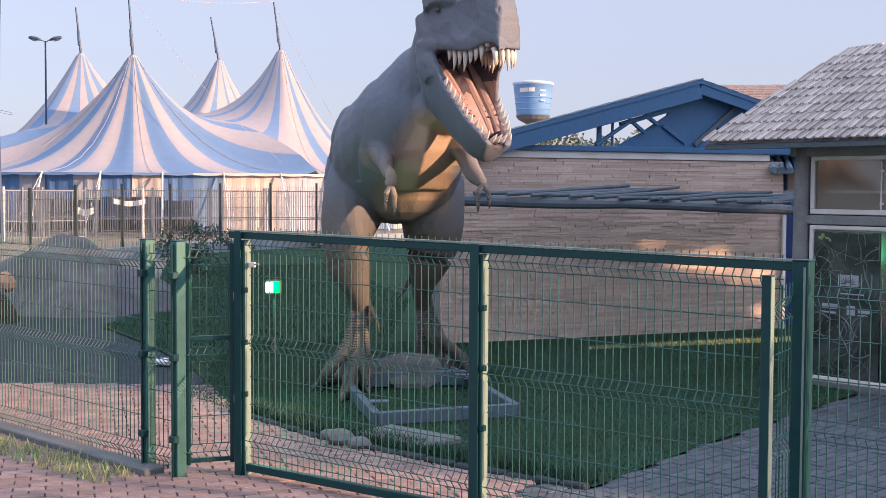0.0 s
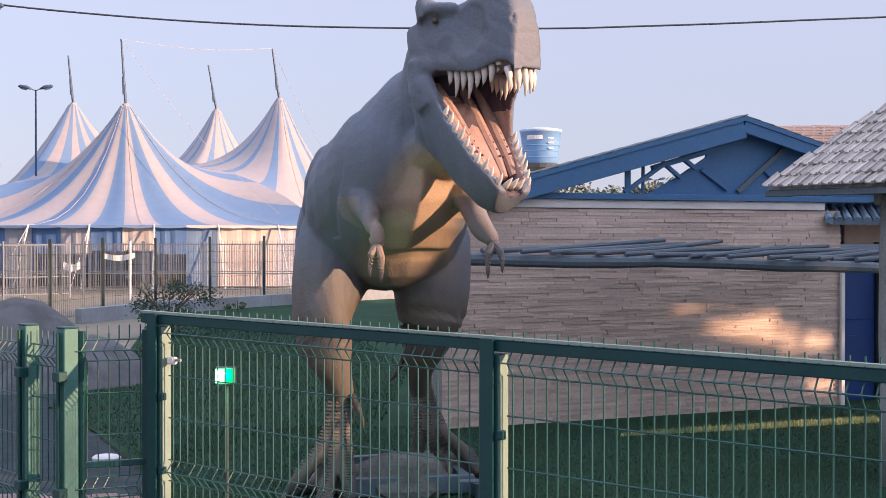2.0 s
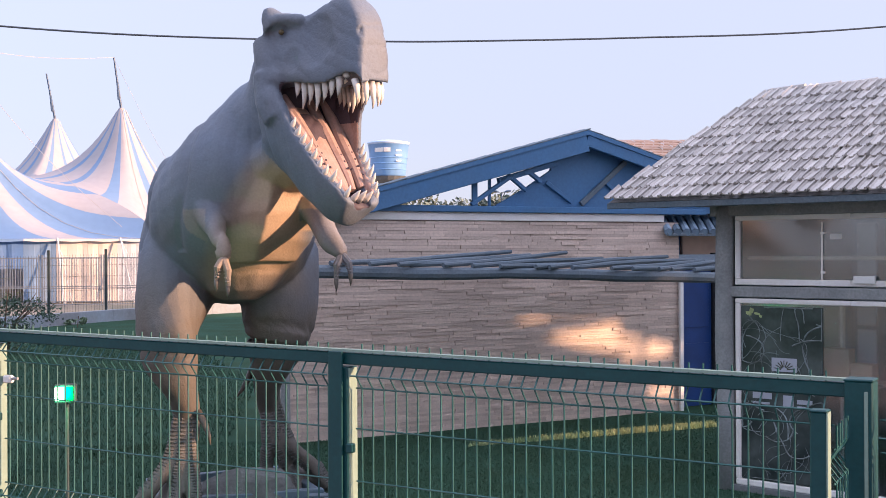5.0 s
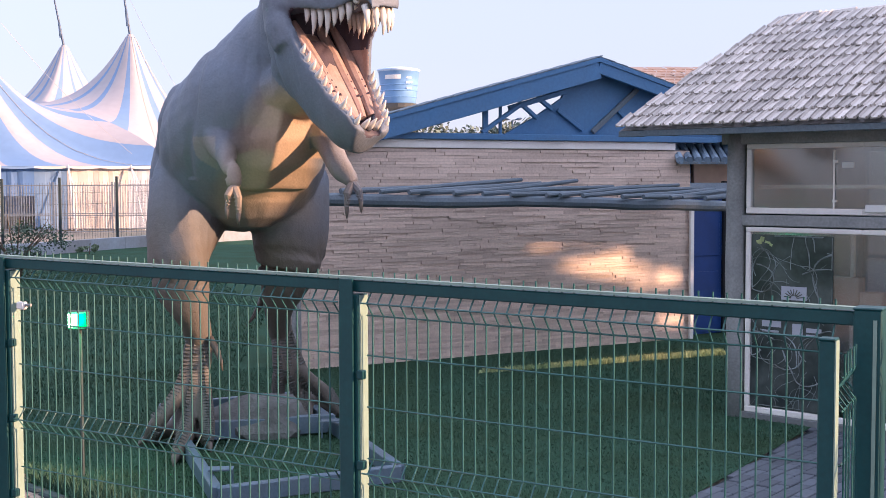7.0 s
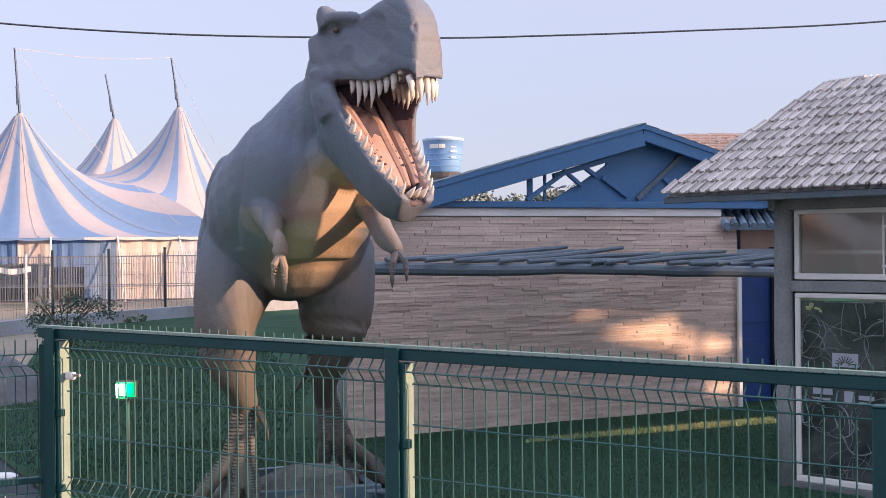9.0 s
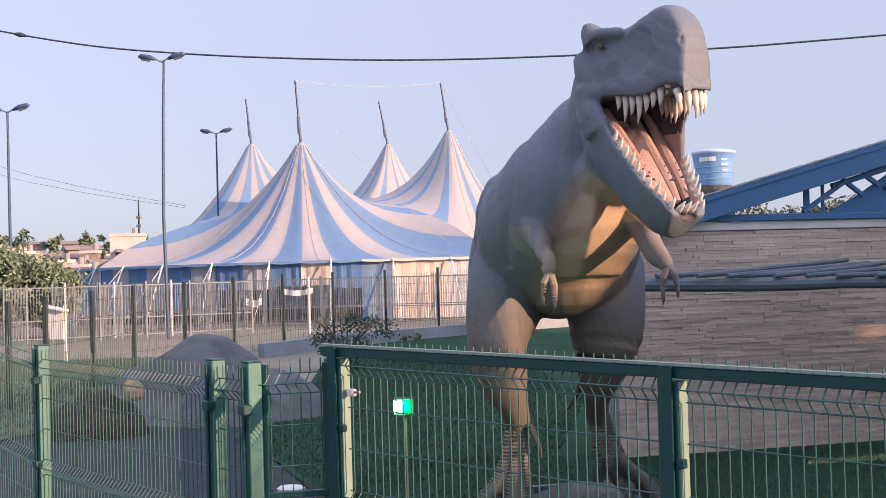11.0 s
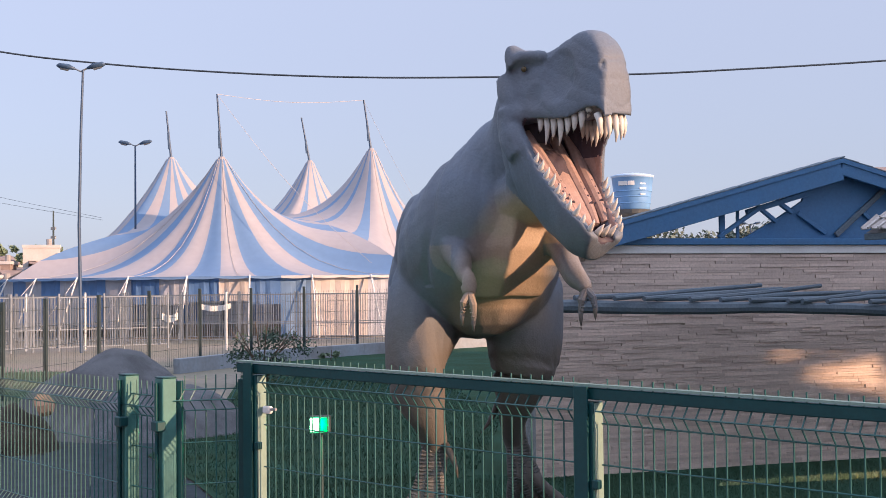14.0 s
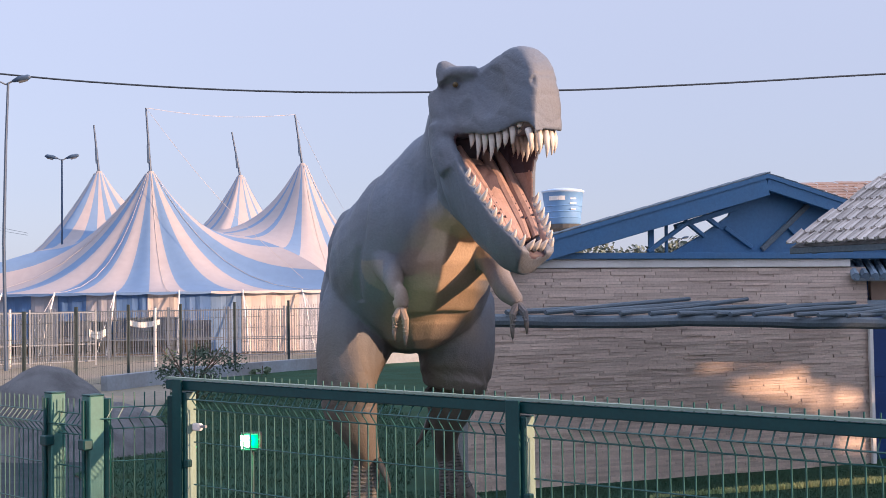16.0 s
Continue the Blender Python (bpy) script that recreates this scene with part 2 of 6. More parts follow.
# paler belly leaning to the sunlit side, by the mesh's own paint layer
sk = M["skin"].node_tree
at = sk.nodes.new("ShaderNodeAttribute")
at.attribute_name = "belly"
mx = sk.nodes.new("ShaderNodeMix"); mx.data_type = "RGBA"
hs = next(n for n in sk.nodes if n.type == "HUE_SAT")
mx.inputs["B"].default_value = (0.34, 0.25, 0.17, 1)
sk.links.new(at.outputs["Fac"], mx.inputs["Factor"])
old = hs.inputs["Color"].links[0].from_socket
sk.links.new(old, mx.inputs["A"])
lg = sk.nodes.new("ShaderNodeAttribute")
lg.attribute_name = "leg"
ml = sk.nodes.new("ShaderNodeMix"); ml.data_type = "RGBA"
ml.inputs["B"].default_value = (0.095, 0.076, 0.055, 1)      # mottled brown that paints the legs' shade into the skin
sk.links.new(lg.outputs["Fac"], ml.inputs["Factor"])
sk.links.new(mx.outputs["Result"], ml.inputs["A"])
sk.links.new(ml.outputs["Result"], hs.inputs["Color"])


# fine cracked scales over the skin's relief
vo = sk.nodes.new("ShaderNodeTexVoronoi")
vo.feature = "DISTANCE_TO_EDGE"
vo.inputs["Scale"].default_value = 26.0
tc = next(n for n in sk.nodes if n.type == "TEX_COORD")
sk.links.new(tc.outputs["Object"], vo.inputs["Vector"])
cap = sk.nodes.new("ShaderNodeMath"); cap.operation = "MINIMUM"; cap.inputs[1].default_value = 0.12
sk.links.new(vo.outputs["Distance"], cap.inputs[0])
mad = sk.nodes.new("ShaderNodeMath"); mad.operation = "MULTIPLY_ADD"; mad.inputs[1].default_value = 1.8
bpn = next(n for n in sk.nodes if n.type == "BUMP")
sk.links.new(cap.outputs[0], mad.inputs[0])
sk.links.new(bpn.inputs["Height"].links[0].from_socket, mad.inputs[2])
sk.links.new(mad.outputs[0], bpn.inputs["Height"])


# ---- mesh helpers ----
def part(name, bm, mat, parent=None, label="", smooth=False):
    me = bpy.data.meshes.new(name)
    bm.normal_update()
    bm.to_mesh(me)
    bm.free()
    for mm in (mat if isinstance(mat, (list, tuple)) else [mat]):
        me.materials.append(mm)
    if smooth:
        for p in me.polygons:
            p.use_smooth = True
    ob = new(name, me)
    if parent:
        ob.parent = parent
    if label:
        tagged(ob, label)
    return ob


def empty(name, at=(0, 0, 0), label="", category="", group="", kind="", rz=0.0):
    ob = new(name)
    ob.empty_display_size = 0.1
    ob.matrix_basis = pose(*at, 0, 0, rz)
    return tagged(ob, label, category, group, kind)


def add_box(bm, size, m=Matrix(), bevel=0.0, mi=0):
    geo = bmesh.ops.create_cube(bm, size=1.0)
    vs = geo["verts"]
    bmesh.ops.scale(bm, vec=size, verts=vs)
    if bevel:
        es = list({e for v in vs for e in v.link_edges})
        r = bmesh.ops.bevel(bm, geom=es, offset=bevel, segments=1, affect="EDGES")
        vs = list({v for f in r["faces"] for v in f.verts} | {v for v in vs if v.is_valid})
    bmesh.ops.transform(bm, matrix=m, verts=vs)
    for f in {f for v in vs for f in v.link_faces}:
        f.material_index = mi
    return vs


def box(size, m=Matrix(), bevel=0.0):
    bm = bmesh.new()
    add_box(bm, size, m, bevel)
    return bm


def along(a, b, up=(0, 0, 1)):
    """A frame at a whose x runs to b."""
    a, b = Vector(a), Vector(b)
    x = (b - a).normalized()
    u = Vector(up)
    if abs(x.dot(u)) > 0.99:
        u = Vector((1, 0, 0))
    y = u.cross(x).normalized()
    z = x.cross(y)
    return Matrix(((x.x, y.x, z.x, a.x), (x.y, y.y, z.y, a.y), (x.z, y.z, z.z, a.z), (0, 0, 0, 1)))


def add_bar(bm, a, b, w, h, bevel=0.0, mi=0, up=(0, 0, 1)):
    a, b = Vector(a), Vector(b)
    L = (b - a).length
    return add_box(bm, (L, w, h), along(a, b, up) @ Matrix.Translation((L / 2, 0, 0)), bevel, mi)


def bar(a, b, w, h, bevel=0.0, up=(0, 0, 1)):
    bm = bmesh.new()
    add_bar(bm, a, b, w, h, bevel, 0, up)
    return bm


def loft(bm, rings, cap=True, mi=0, close=True):
    """Skin a list of rings (lists of points, all the same length)."""
    vr = [[bm.verts.new(p) for p in r] for r in rings]
    n = len(vr[0])
    for i in range(len(vr) - 1):
        for j in range(n if close else n - 1):
            f = bm.faces.new((vr[i][j], vr[i][(j + 1) % n], vr[i + 1][(j + 1) % n], vr[i + 1][j]))
            f.material_index = mi
    if cap and close:
        for r, rev in ((vr[0], True), (vr[-1], False)):
            f = bm.faces.new(list(reversed(r)) if rev else r)
            f.material_index = mi
    return vr


def tube_rings(pts, radii, seg=8, flat=1.0, up=(0, 0, 1)):
    """Rings round a polyline; radii: numbers or pairs (sideways, upwards)."""
    pts = [Vector(p) for p in pts]
    out = []
    for i, p in enumerate(pts):
        d = (pts[min(i + 1, len(pts) - 1)] - pts[max(i - 1, 0)]).normalized()
        u = Vector(up)
        if abs(d.dot(u)) > 0.97:
            u = Vector((0.3, -1, 0)).normalized()
        sx = d.cross(u).normalized()
        sy = sx.cross(d).normalized()
        r = radii[i] if isinstance(radii, (list, tuple)) else radii
        rx, ry = r if isinstance(r, (list, tuple)) else (r, r * flat)
        out.append([p + sx * (rx * math.cos(a)) + sy * (ry * math.sin(a)) for a in (2 * math.pi * k / seg for k in range(seg))])
    return out


def add_tube(bm, pts, radii, seg=8, mi=0, up=(0, 0, 1)):
    return loft(bm, tube_rings(pts, radii, seg, up=up), True, mi)


def tube(pts, radii, seg=8):
    bm = bmesh.new()
    add_tube(bm, pts, radii, seg)
    return bm


def cr(pts, n=6):
    """Catmull-Rom through tuples of any length."""
    P = [np.array(p, float) for p in pts]
    P = [2 * P[0] - P[1]] + P + [2 * P[-1] - P[-2]]
    out = []
    for i in range(1, len(P) - 2):
        for k in range(n):
            t = k / n
            out.append(0.5 * (2 * P[i] + (P[i + 1] - P[i - 1]) * t + (2 * P[i - 1] - 5 * P[i] + 4 * P[i + 1] - P[i + 2]) * t * t + (3 * P[i] - P[i - 1] - 3 * P[i + 1] + P[i + 2]) * t ** 3))
    out.append(P[-2])
    return out

# ---- ground ----
bm = bmesh.new()
bmesh.ops.create_grid(bm, x_segments=80, y_segments=80, size=700)
for v in bm.verts:
    v.co.z = 0.0
ground = part("ground", bm, M["soil"])
ground.location = (0, 400, -0.03)
tagged(ground, "dry sandy ground with faded grass reaching to the horizon", "ground", kind="structure")

LAWN = [(-2.0, 8.24), (-1.12, 7.14), (-0.05, 6.2), (0.83, 5.57), (1.71, 6.83), (3.4, 8.98), (3.98, 9.72), (5.4, 11.5), (6.2, 16.0), (0.5, 20.0), (-0.7, 42.9), (-3.7, 39.6), (-6.2, 36.0), (-8.3, 32.2), (-7.4, 27.5), (-6.2, 22.0), (-5.1, 17.6), (-5.1, 14.6), (-3.9, 12.6), (-2.9, 10.6)]
bm = bmesh.new()
bm.faces.new([bm.verts.new((x, y, 0.0)) for x, y in LAWN])
lawn = tagged(part("lawn", bm, M["grass"]), "short mown green lawn round the dinosaur statue", "lawn", kind="structure")


def in_poly(x, y, poly):
    c = False
    for (x1, y1), (x2, y2) in zip(poly, poly[1:] + poly[:1]):
        if (y1 > y) != (y2 > y) and x < (x2 - x1) * (y - y1) / (y2 - y1) + x1:
            c = not c
    return c


def blades(name, poly, count, hmin, hmax, label, seed, mat, wide=1.0):
    """Loose grass blades over a stretch of ground, one joined mesh."""
    rnd = random.Random(seed)
    xs, ys = [p[0] for p in poly], [p[1] for p in poly]
    verts, faces = [], []
    while len(faces) < count:
        x, y = rnd.uniform(min(xs), max(xs)), rnd.uniform(min(ys), max(ys))
        if not in_poly(x, y, poly):
            continue
        a, h, w = rnd.uniform(0, 6.283), rnd.uniform(hmin, hmax), rnd.uniform(0.004, 0.009) * wide
        dx, dy = math.cos(a) * w, math.sin(a) * w
        lx, ly = rnd.uniform(-0.6, 0.6) * h, rnd.uniform(-0.6, 0.6) * h
        k = len(verts)
        verts += [(x - dx, y - dy, 0), (x + dx, y + dy, 0), (x + lx, y + ly, h)]
        faces.append((k, k + 1, k + 2))
    me = bpy.data.meshes.new(name)
    me.from_pydata(verts, [], faces)
    me.materials.append(mat)
    return tagged(new(name, me), label, "grass", kind="stuff")


NEAR_LAWN = [(-2.6, 8.9), (-1.12, 7.14), (-0.05, 6.2), (0.83, 5.57), (1.71, 6.83), (3.4, 8.98), (5.2, 11.4), (5.0, 15.0), (0.4, 13.1), (-3.0, 13.0)]
blades("grass_blades", NEAR_LAWN, 110000, 0.008, 0.021, "short green grass blades of the mown lawn", 5, M["blade"], 0.7)
blades("grass_tufts", [(-4.4, 7.2), (-2.4, 5.5), (-2.2, 5.75), (-4.2, 7.5)], 900, 0.03, 0.09, "sunlit yellow-green grass tufts along the fence foot", 6, M["blade_yellow"])
blades("grass_field", [(-2.0, 8.3), (-2.6, 11.0), (-1.0, 13.4), (-1, 19), (-3.4, 29), (-6.8, 27), (-6.1, 22.0), (-5.05, 17.6), (-5.05, 14.6), (-3.85, 12.6), (-2.8, 10.6)], 36000, 0.02, 0.05, "uneven dark grass behind the dinosaur statue", 8, M["blade"])
# sun strip on the grass: its brightness is put into the blade colour
blades("grass_verge", [(1.45, 12.45), (3.0, 12.98), (4.4, 13.48), (4.45, 13.80), (3.0, 13.22), (1.5, 12.55)], 5200, 0.02, 0.055, "longer grass before the stone wall, sun strip painted in yellow-green blades", 9, M["blade_yellow"])
blades("grass_edge", [(-2.05, 8.3), (-1.15, 7.2), (-0.05, 6.25), (0.8, 5.6), (0.9, 5.75), (0.0, 6.45), (-1.0, 7.4), (-1.9, 8.45)], 3500, 0.04, 0.12, "longer grass along the edge of the lawn", 7, M["blade"])

GREEN = [(-15.5, 18.0), (-17.0, 28.5), (-12.4, 29.5), (-10.4, 26.0), (-8.6, 21.0), (-7.6, 17.0), (-8.3, 14.0), (-9.2, 13.0)]
bm = bmesh.new()
bm.faces.new([bm.verts.new((x, y, 0.002)) for x, y in GREEN])
tagged(part("verge", bm, M["verge"]), "worn patch of faded grass between gravel and far fence", "grass", kind="structure")
blades("grass_rough", GREEN, 26000, 0.03, 0.07, "rough faded grass beside the gravel heap", 12, M["blade"])

# paved walks: bed here, the blocks at the end of the file
WALK = [(-14, -3), (9, -3), (9, 12), (5.4, 11.5), (3.98, 9.72), (3.4, 8.98), (1.71, 6.83), (0.83, 5.57), (-0.05, 6.2), (-1.12, 7.14), (-2.0, 8.24), (-2.9, 10.6), (-3.9, 12.6), (-5.1, 14.6), (-5.1, 17.6), (-6.2, 22.0), (-9.8, 20.0), (-14, 16)]
bm = bmesh.new()
bm.faces.new([bm.verts.new((x, y, -0.02)) for x, y in WALK])
pavement = tagged(part("pavement", bm, M["mortar"]), "block-paved walk, red and grey blocks with sandy joints", "pavement", kind="structure")

# broken kerb between walk and lawn
kerb = tagged(empty("kerb", (0, 0, 0)), "low broken concrete kerb between walk and lawn", "kerb", kind="structure")
rnd = random.Random(3)
for a, b in zip([(-2.05, 8.2), (-1.15, 7.1), (-0.08, 6.16)], [(-1.15, 7.1), (-0.08, 6.16), (0.8, 5.53)]):
    n = 5
    for i in range(n):
        t0, t1 = i / n + 0.01, (i + 1) / n - 0.01
        p = [Vector((a[0] + (b[0] - a[0]) * t, a[1] + (b[1] - a[1]) * t, rnd.uniform(-0.04, -0.02))) for t in (t0, t1)]
        part("kerb_stone", bar(p[0], p[1], 0.08, 0.10, 0.012), M["mortar"], kerb)
slab = tagged(part("concrete_slab", box((0.75, 0.42, 0.06), pose(-0.45, 7.0, 0.02, 0, 0, -40), 0.015), M["concrete"]), "broken grey concrete slab lying in the grass", "slab")
for i, (x, y, s) in enumerate([(-0.95, 6.9, 0.12), (-0.8, 6.75, 0.09), (-1.05, 7.05, 0.08)]):
    bm = bmesh.new()
    bmesh.ops.create_icosphere(bm, subdivisions=2, radius=s)
    for v in bm.verts:
        v.co *= 1 + 0.35 * noise.noise(v.co * 9 + Vector((i * 3, 0, 0)))
        v.co.z *= 0.6
    ob = tagged(part("rubble_stone", bm, M["concrete"]), "lump of broken concrete beside the kerb", "rubble", "rubble by the kerb")
    ob.location = (x, y, s * 0.3)

# ---- long stone-clad building ----
W0, WD, WN = Vector((0.33, 13.2, 0)), Vector((0.918, 0.396, 0)), Vector((0.396, -0.918, 0))
WL, WR, WTOP = -0.95, 4.42, 2.33


def wpt(s, z, out=0.0):
    return W0 + WD * s + WN * out + Vector((0, 0, z))


def slab_of(bm, s0, s1, z0, z1, o0, o1, bevel=0.0, mi=0):
    """A block of the wall from s0 to s1, z0 to z1, standing out o0 to o1."""
    c = wpt((s0 + s1) / 2, (z0 + z1) / 2, (o0 + o1) / 2)
    add_box(bm, (s1 - s0, o1 - o0, z1 - z0), along(c, c + WD), bevel, mi)


bm = bmesh.new()
slab_of(bm, WL, WR, -0.1, WTOP, -0.25, -0.02)
wall = tagged(part("wall_stone", bm, M["stone_joint"]), "long low wall clad in thin brown stone strips", "wall", kind="structure")
rnd = random.Random(11)
STRIP_FACES = [(3, 2, 6, 7), (0, 3, 7, 4), (2, 1, 5, 6), (4, 7, 6, 5), (1, 2, 3, 0)]
verts, faces, singles = [], [], []
z = -0.05
while z < WTOP - 0.02:
    h = rnd.choice((0.022, 0.027, 0.032, 0.037))
    s = WL - rnd.uniform(0, 0.3)
    while s < WR:
        L = rnd.uniform(0.16, 0.75)
        a, b, o = max(s, WL), min(s + L, WR), rnd.uniform(0.0, 0.014)
        if b - a > 0.03:
            pts = [wpt(ss, zz, oo) for zz in (z, z + h - 0.002) for ss, oo in ((a, -0.02), (b - 0.002, -0.02), (b - 0.003, o), (a + 0.002, o))]
            if 0.5 < z < 1.75 and a > 1.2 and len(singles) < 300:
                singles.append(pts)
            else:
                k = len(verts)
                verts += pts
                faces += [tuple(k + q for q in f) for f in STRIP_FACES]
        s += L
    z += h
for pts in singles:                                  # single strips in the middle of the wall
    me = bpy.data.meshes.new("stone_strip")
    me.from_pydata(pts, [], STRIP_FACES)
    me.materials.append(M["stone"])
    new("stone_strip", me).parent = wall
me = bpy.data.meshes.new("stone_rest")
me.from_pydata(verts, [], faces)
me.materials.append(M["stone"])
strips = tagged(new("stone_rest", me), "thin split stone strips in brown and grey", kind="stuff")
strips.parent = wall
bm = bmesh.new()
slab_of(bm, WL - 0.1, WR - 0.25, WTOP, WTOP + 0.09, -0.25, 0.03, 0.006)
part("flashing", bm, M["white_paint"], wall, "pale metal strip along the wall's top")
bm = bmesh.new()
slab_of(bm, WR - 0.035, WR + 0.02, -0.05, 1.62, 0.03, 0.07, 0.005)
part("corner_strip", bm, M["white_paint"], wall, "white corner strip beside the blue door")

# blue door in its recess
door = tagged(empty("door_1", wpt(4.7, 0)), "dark blue steel door in a shaded recess", "door", kind="structure")


def child_at(name, bm, mat, parent, label=""):
    """A part whose mesh is given in world places."""
    ob = part(name, bm, mat, parent, label)
    ob.matrix_parent_inverse = parent.matrix_basis.inverted()
    return ob


bm = bmesh.new(); slab_of(bm, 4.46, 5.15, 0.0, 1.9, -0.30, -0.24, 0.004)
child_at("door_leaf", bm, M["blue_door"], door)
bm = bmesh.new(); slab_of(bm, 4.52, 5.1, 0.35, 0.8, -0.24, -0.225, 0.004); slab_of(bm, 4.52, 5.1, 1.0, 1.6, -0.24, -0.225, 0.004)
child_at("door_panel", bm, M["blue_door"], door)
bm = bmesh.new(); slab_of(bm, 4.42, 4.46, 0.0, 1.95, -0.32, -0.2, 0.004); slab_of(bm, 5.15, 5.2, 0.0, 1.95, -0.32, -0.2, 0.004)
child_at("door_frame", bm, M["dark"], door)
bm = bmesh.new(); add_tube(bm, [wpt(4.58, 0.95, -0.2), wpt(4.58, 1.07, -0.2)], 0.012)
child_at("handle", bm, M["steel"], door)
bm = bmesh.new(); slab_of(bm, 5.2, 7.5, -0.1, 1.9, -0.3, -0.05); slab_of(bm, 4.42, 7.5, 1.82, 1.93, -0.3, -0.1)
tagged(part("wall_recess", bm, M["interior"]), "plain plastered wall beyond the blue door", "wall", kind="structure")

# roof of the building: open truss gable and tiled slopes
roof = tagged(empty("roof", wpt(0, WTOP)), "dark blue timber gable roof with open truss over the wall", "roof", kind="structure")
PK, LE, RE = (2.95, 3.315), (-1.0, 2.275), (6.3, 2.445)      # s and z of peak and eave ends


def rafter(name, a, b, w, h, out, mat=M["blue_wood"], label=""):
    child_at(name, bar(wpt(a[0], a[1], out), wpt(b[0], b[1], out), w, h, 0.006), mat, roof, label)


rafter("barge_board", (LE[0], LE[1] - 0.045), (PK[0], PK[1] - 0.045), 0.05, 0.245, 0.12)
rafter("barge_board", (PK[0], PK[1] - 0.01), (RE[0], RE[1] - 0.01), 0.05, 0.19, 0.12)
rafter("tie_beam", (-0.95, WTOP + 0.13), (4.8, WTOP + 0.13), 0.14, 0.07, 0.0)
rafter("post", (1.49, 2.47), (1.49, 2.80), 0.06, 0.065, 0.0)
rafter("post", (1.695, 2.47), (1.70, 2.82), 0.05, 0.035, -0.02)
rafter("strut", (1.433, 2.508), (1.96, 2.84), 0.05, 0.045, 0.02)
rafter("strut", (1.93, 2.862), (2.18, 2.68), 0.05, 0.045, 0.0)
rafter("strut", (2.175, 2.925), (2.38, 2.79), 0.05, 0.05, 0.0)
rafter("lower_chord", (1.80, 2.785), (2.60, 3.01), 0.06, 0.06, 0.0)
rafter("strut", (2.97, 2.535), (3.63, 3.06), 0.04, 0.06, -0.03, M["log_blue"])
rafter("strut", (3.30, 2.837), (3.46, 2.70), 0.03, 0.04, -0.035)
rafter("strut", (2.48, 2.787), (2.84, 2.56), 0.03, 0.05, -0.035)
bm = bmesh.new()                                   # boarded part of the gable
vs = [bm.verts.new(wpt(s, z, -0.06)) for s, z in ((1.69, 2.45), (5.9, 2.44), (5.9, 2.50), (2.95, 3.30), (2.66, 3.18), (2.68, 3.06), (2.60, 3.035), (2.56, 2.925), (2.205, 2.71))]
f = bm.faces.new(vs)
r = bmesh.ops.extrude_face_region(bm, geom=[f])
bmesh.ops.translate(bm, vec=-WN * 0.04, verts=[v for v in r["geom"] if isinstance(v, bmesh.types.BMVert)])
bmesh.ops.recalc_face_normals(bm, faces=bm.faces)
child_at("gable_boards", bm, M["blue_wood"], roof, "dark blue boarded gable")
for (a, b, lab) in ((LE, PK, "underside"), (PK, RE, "underside")):
    bm = bmesh.new()
    p = [wpt(a[0], a[1] + 0.03, 0.16), wpt(b[0], b[1] + 0.03, 0.16), wpt(b[0], b[1] - 0.10, -1.1), wpt(a[0], a[1] - 0.10, -1.1)]
    f = bm.faces.new([bm.verts.new(q) for q in p])
    r = bmesh.ops.extrude_face_region(bm, geom=[f])
    bmesh.ops.translate(bm, vec=(0, 0, 0.05), verts=[v for v in r["geom"] if isinstance(v, bmesh.types.BMVert)])
    bmesh.ops.recalc_face_normals(bm, faces=bm.faces)
    child_at("roof_slab", bm, M["blue_wood"], roof)
    n = 18                                         # tile ends along the verge
    for i in range(n):
        q0, q1 = [wpt(a[0] + (b[0] - a[0]) * t, a[1] + (b[1] - a[1]) * t + 0.084, 0.05) for t in (i / n, (i + 1.15) / n)]
        child_at("verge_tile", bar(q0, q1 + Vector((0, 0, 0.008)), 0.22, 0.014, 0.003), M["log_blue"], roof)
# farther tiled slope that rises behind the gable
bm = bmesh.new()
verts, faces = [], []
rnd = random.Random(21)
for r_ in range(8):
    for c in range(20):
        x, y, zz = 4.2 + c * 0.17 + (r_ % 2) * 0.08, 19.3 + r_ * 0.28, 3.42 + r_ * 0.068 + rnd.uniform(-0.006, 0.006)
        k = len(verts)
        verts += [(x, y, zz), (x + 0.16, y, zz), (x + 0.16, y + 0.32, zz + 0.06), (x, y + 0.32, zz + 0.06), (x, y, zz - 0.03), (x + 0.16, y, zz - 0.03)]
        faces += [(k, k + 1, k + 2, k + 3), (k + 4, k + 5, k + 1, k)]
me = bpy.data.meshes.new("far_roof"); me.from_pydata(verts, [], faces); me.materials.append(M["clay"])
far = tagged(empty("far_building", (5.5, 20.5, 0)), "low building with a clay-tiled roof behind the gable", "building")
ob = tagged(new("roof_tiles", me), "weathered clay tiles"); ob.parent = far; ob.matrix_parent_inverse = far.matrix_basis.inverted()
child_at("wall", box((3.2, 1.8, 3.4), pose(5.9, 20.6, 1.7)), M["render_wall"], far)

# small tiled lean-to beyond the wall's end
lean = tagged(empty("lean_to", wpt(4.9, 2.0, -0.6)), "small tiled lean-to roof over a pale wall", "lean-to")
child_at("wall", bar(wpt(4.38, 2.05, -0.36), wpt(4.75, 2.05, -0.36), 0.10, 0.34), M["blue_door"], lean, "dark blue panel under the lean-to roof")
child_at("wall", bar(wpt(4.70, 2.03, -0.32), wpt(6.5, 2.03, -0.32), 0.12, 0.28, 0.004), M["render_wall"], lean, "pale beige plastered panel")
bm = bmesh.new()
f = bm.faces.new([bm.verts.new(wpt(*q)) for q in ((4.14, 2.19, 0.12), (6.2, 2.19, 0.12), (6.5, 2.43, -0.42), (4.44, 2.43, -0.42))])
r = bmesh.ops.extrude_face_region(bm, geom=[f])
bmesh.ops.translate(bm, vec=(0, 0, -0.03), verts=[v for v in r["geom"] if isinstance(v, bmesh.types.BMVert)])
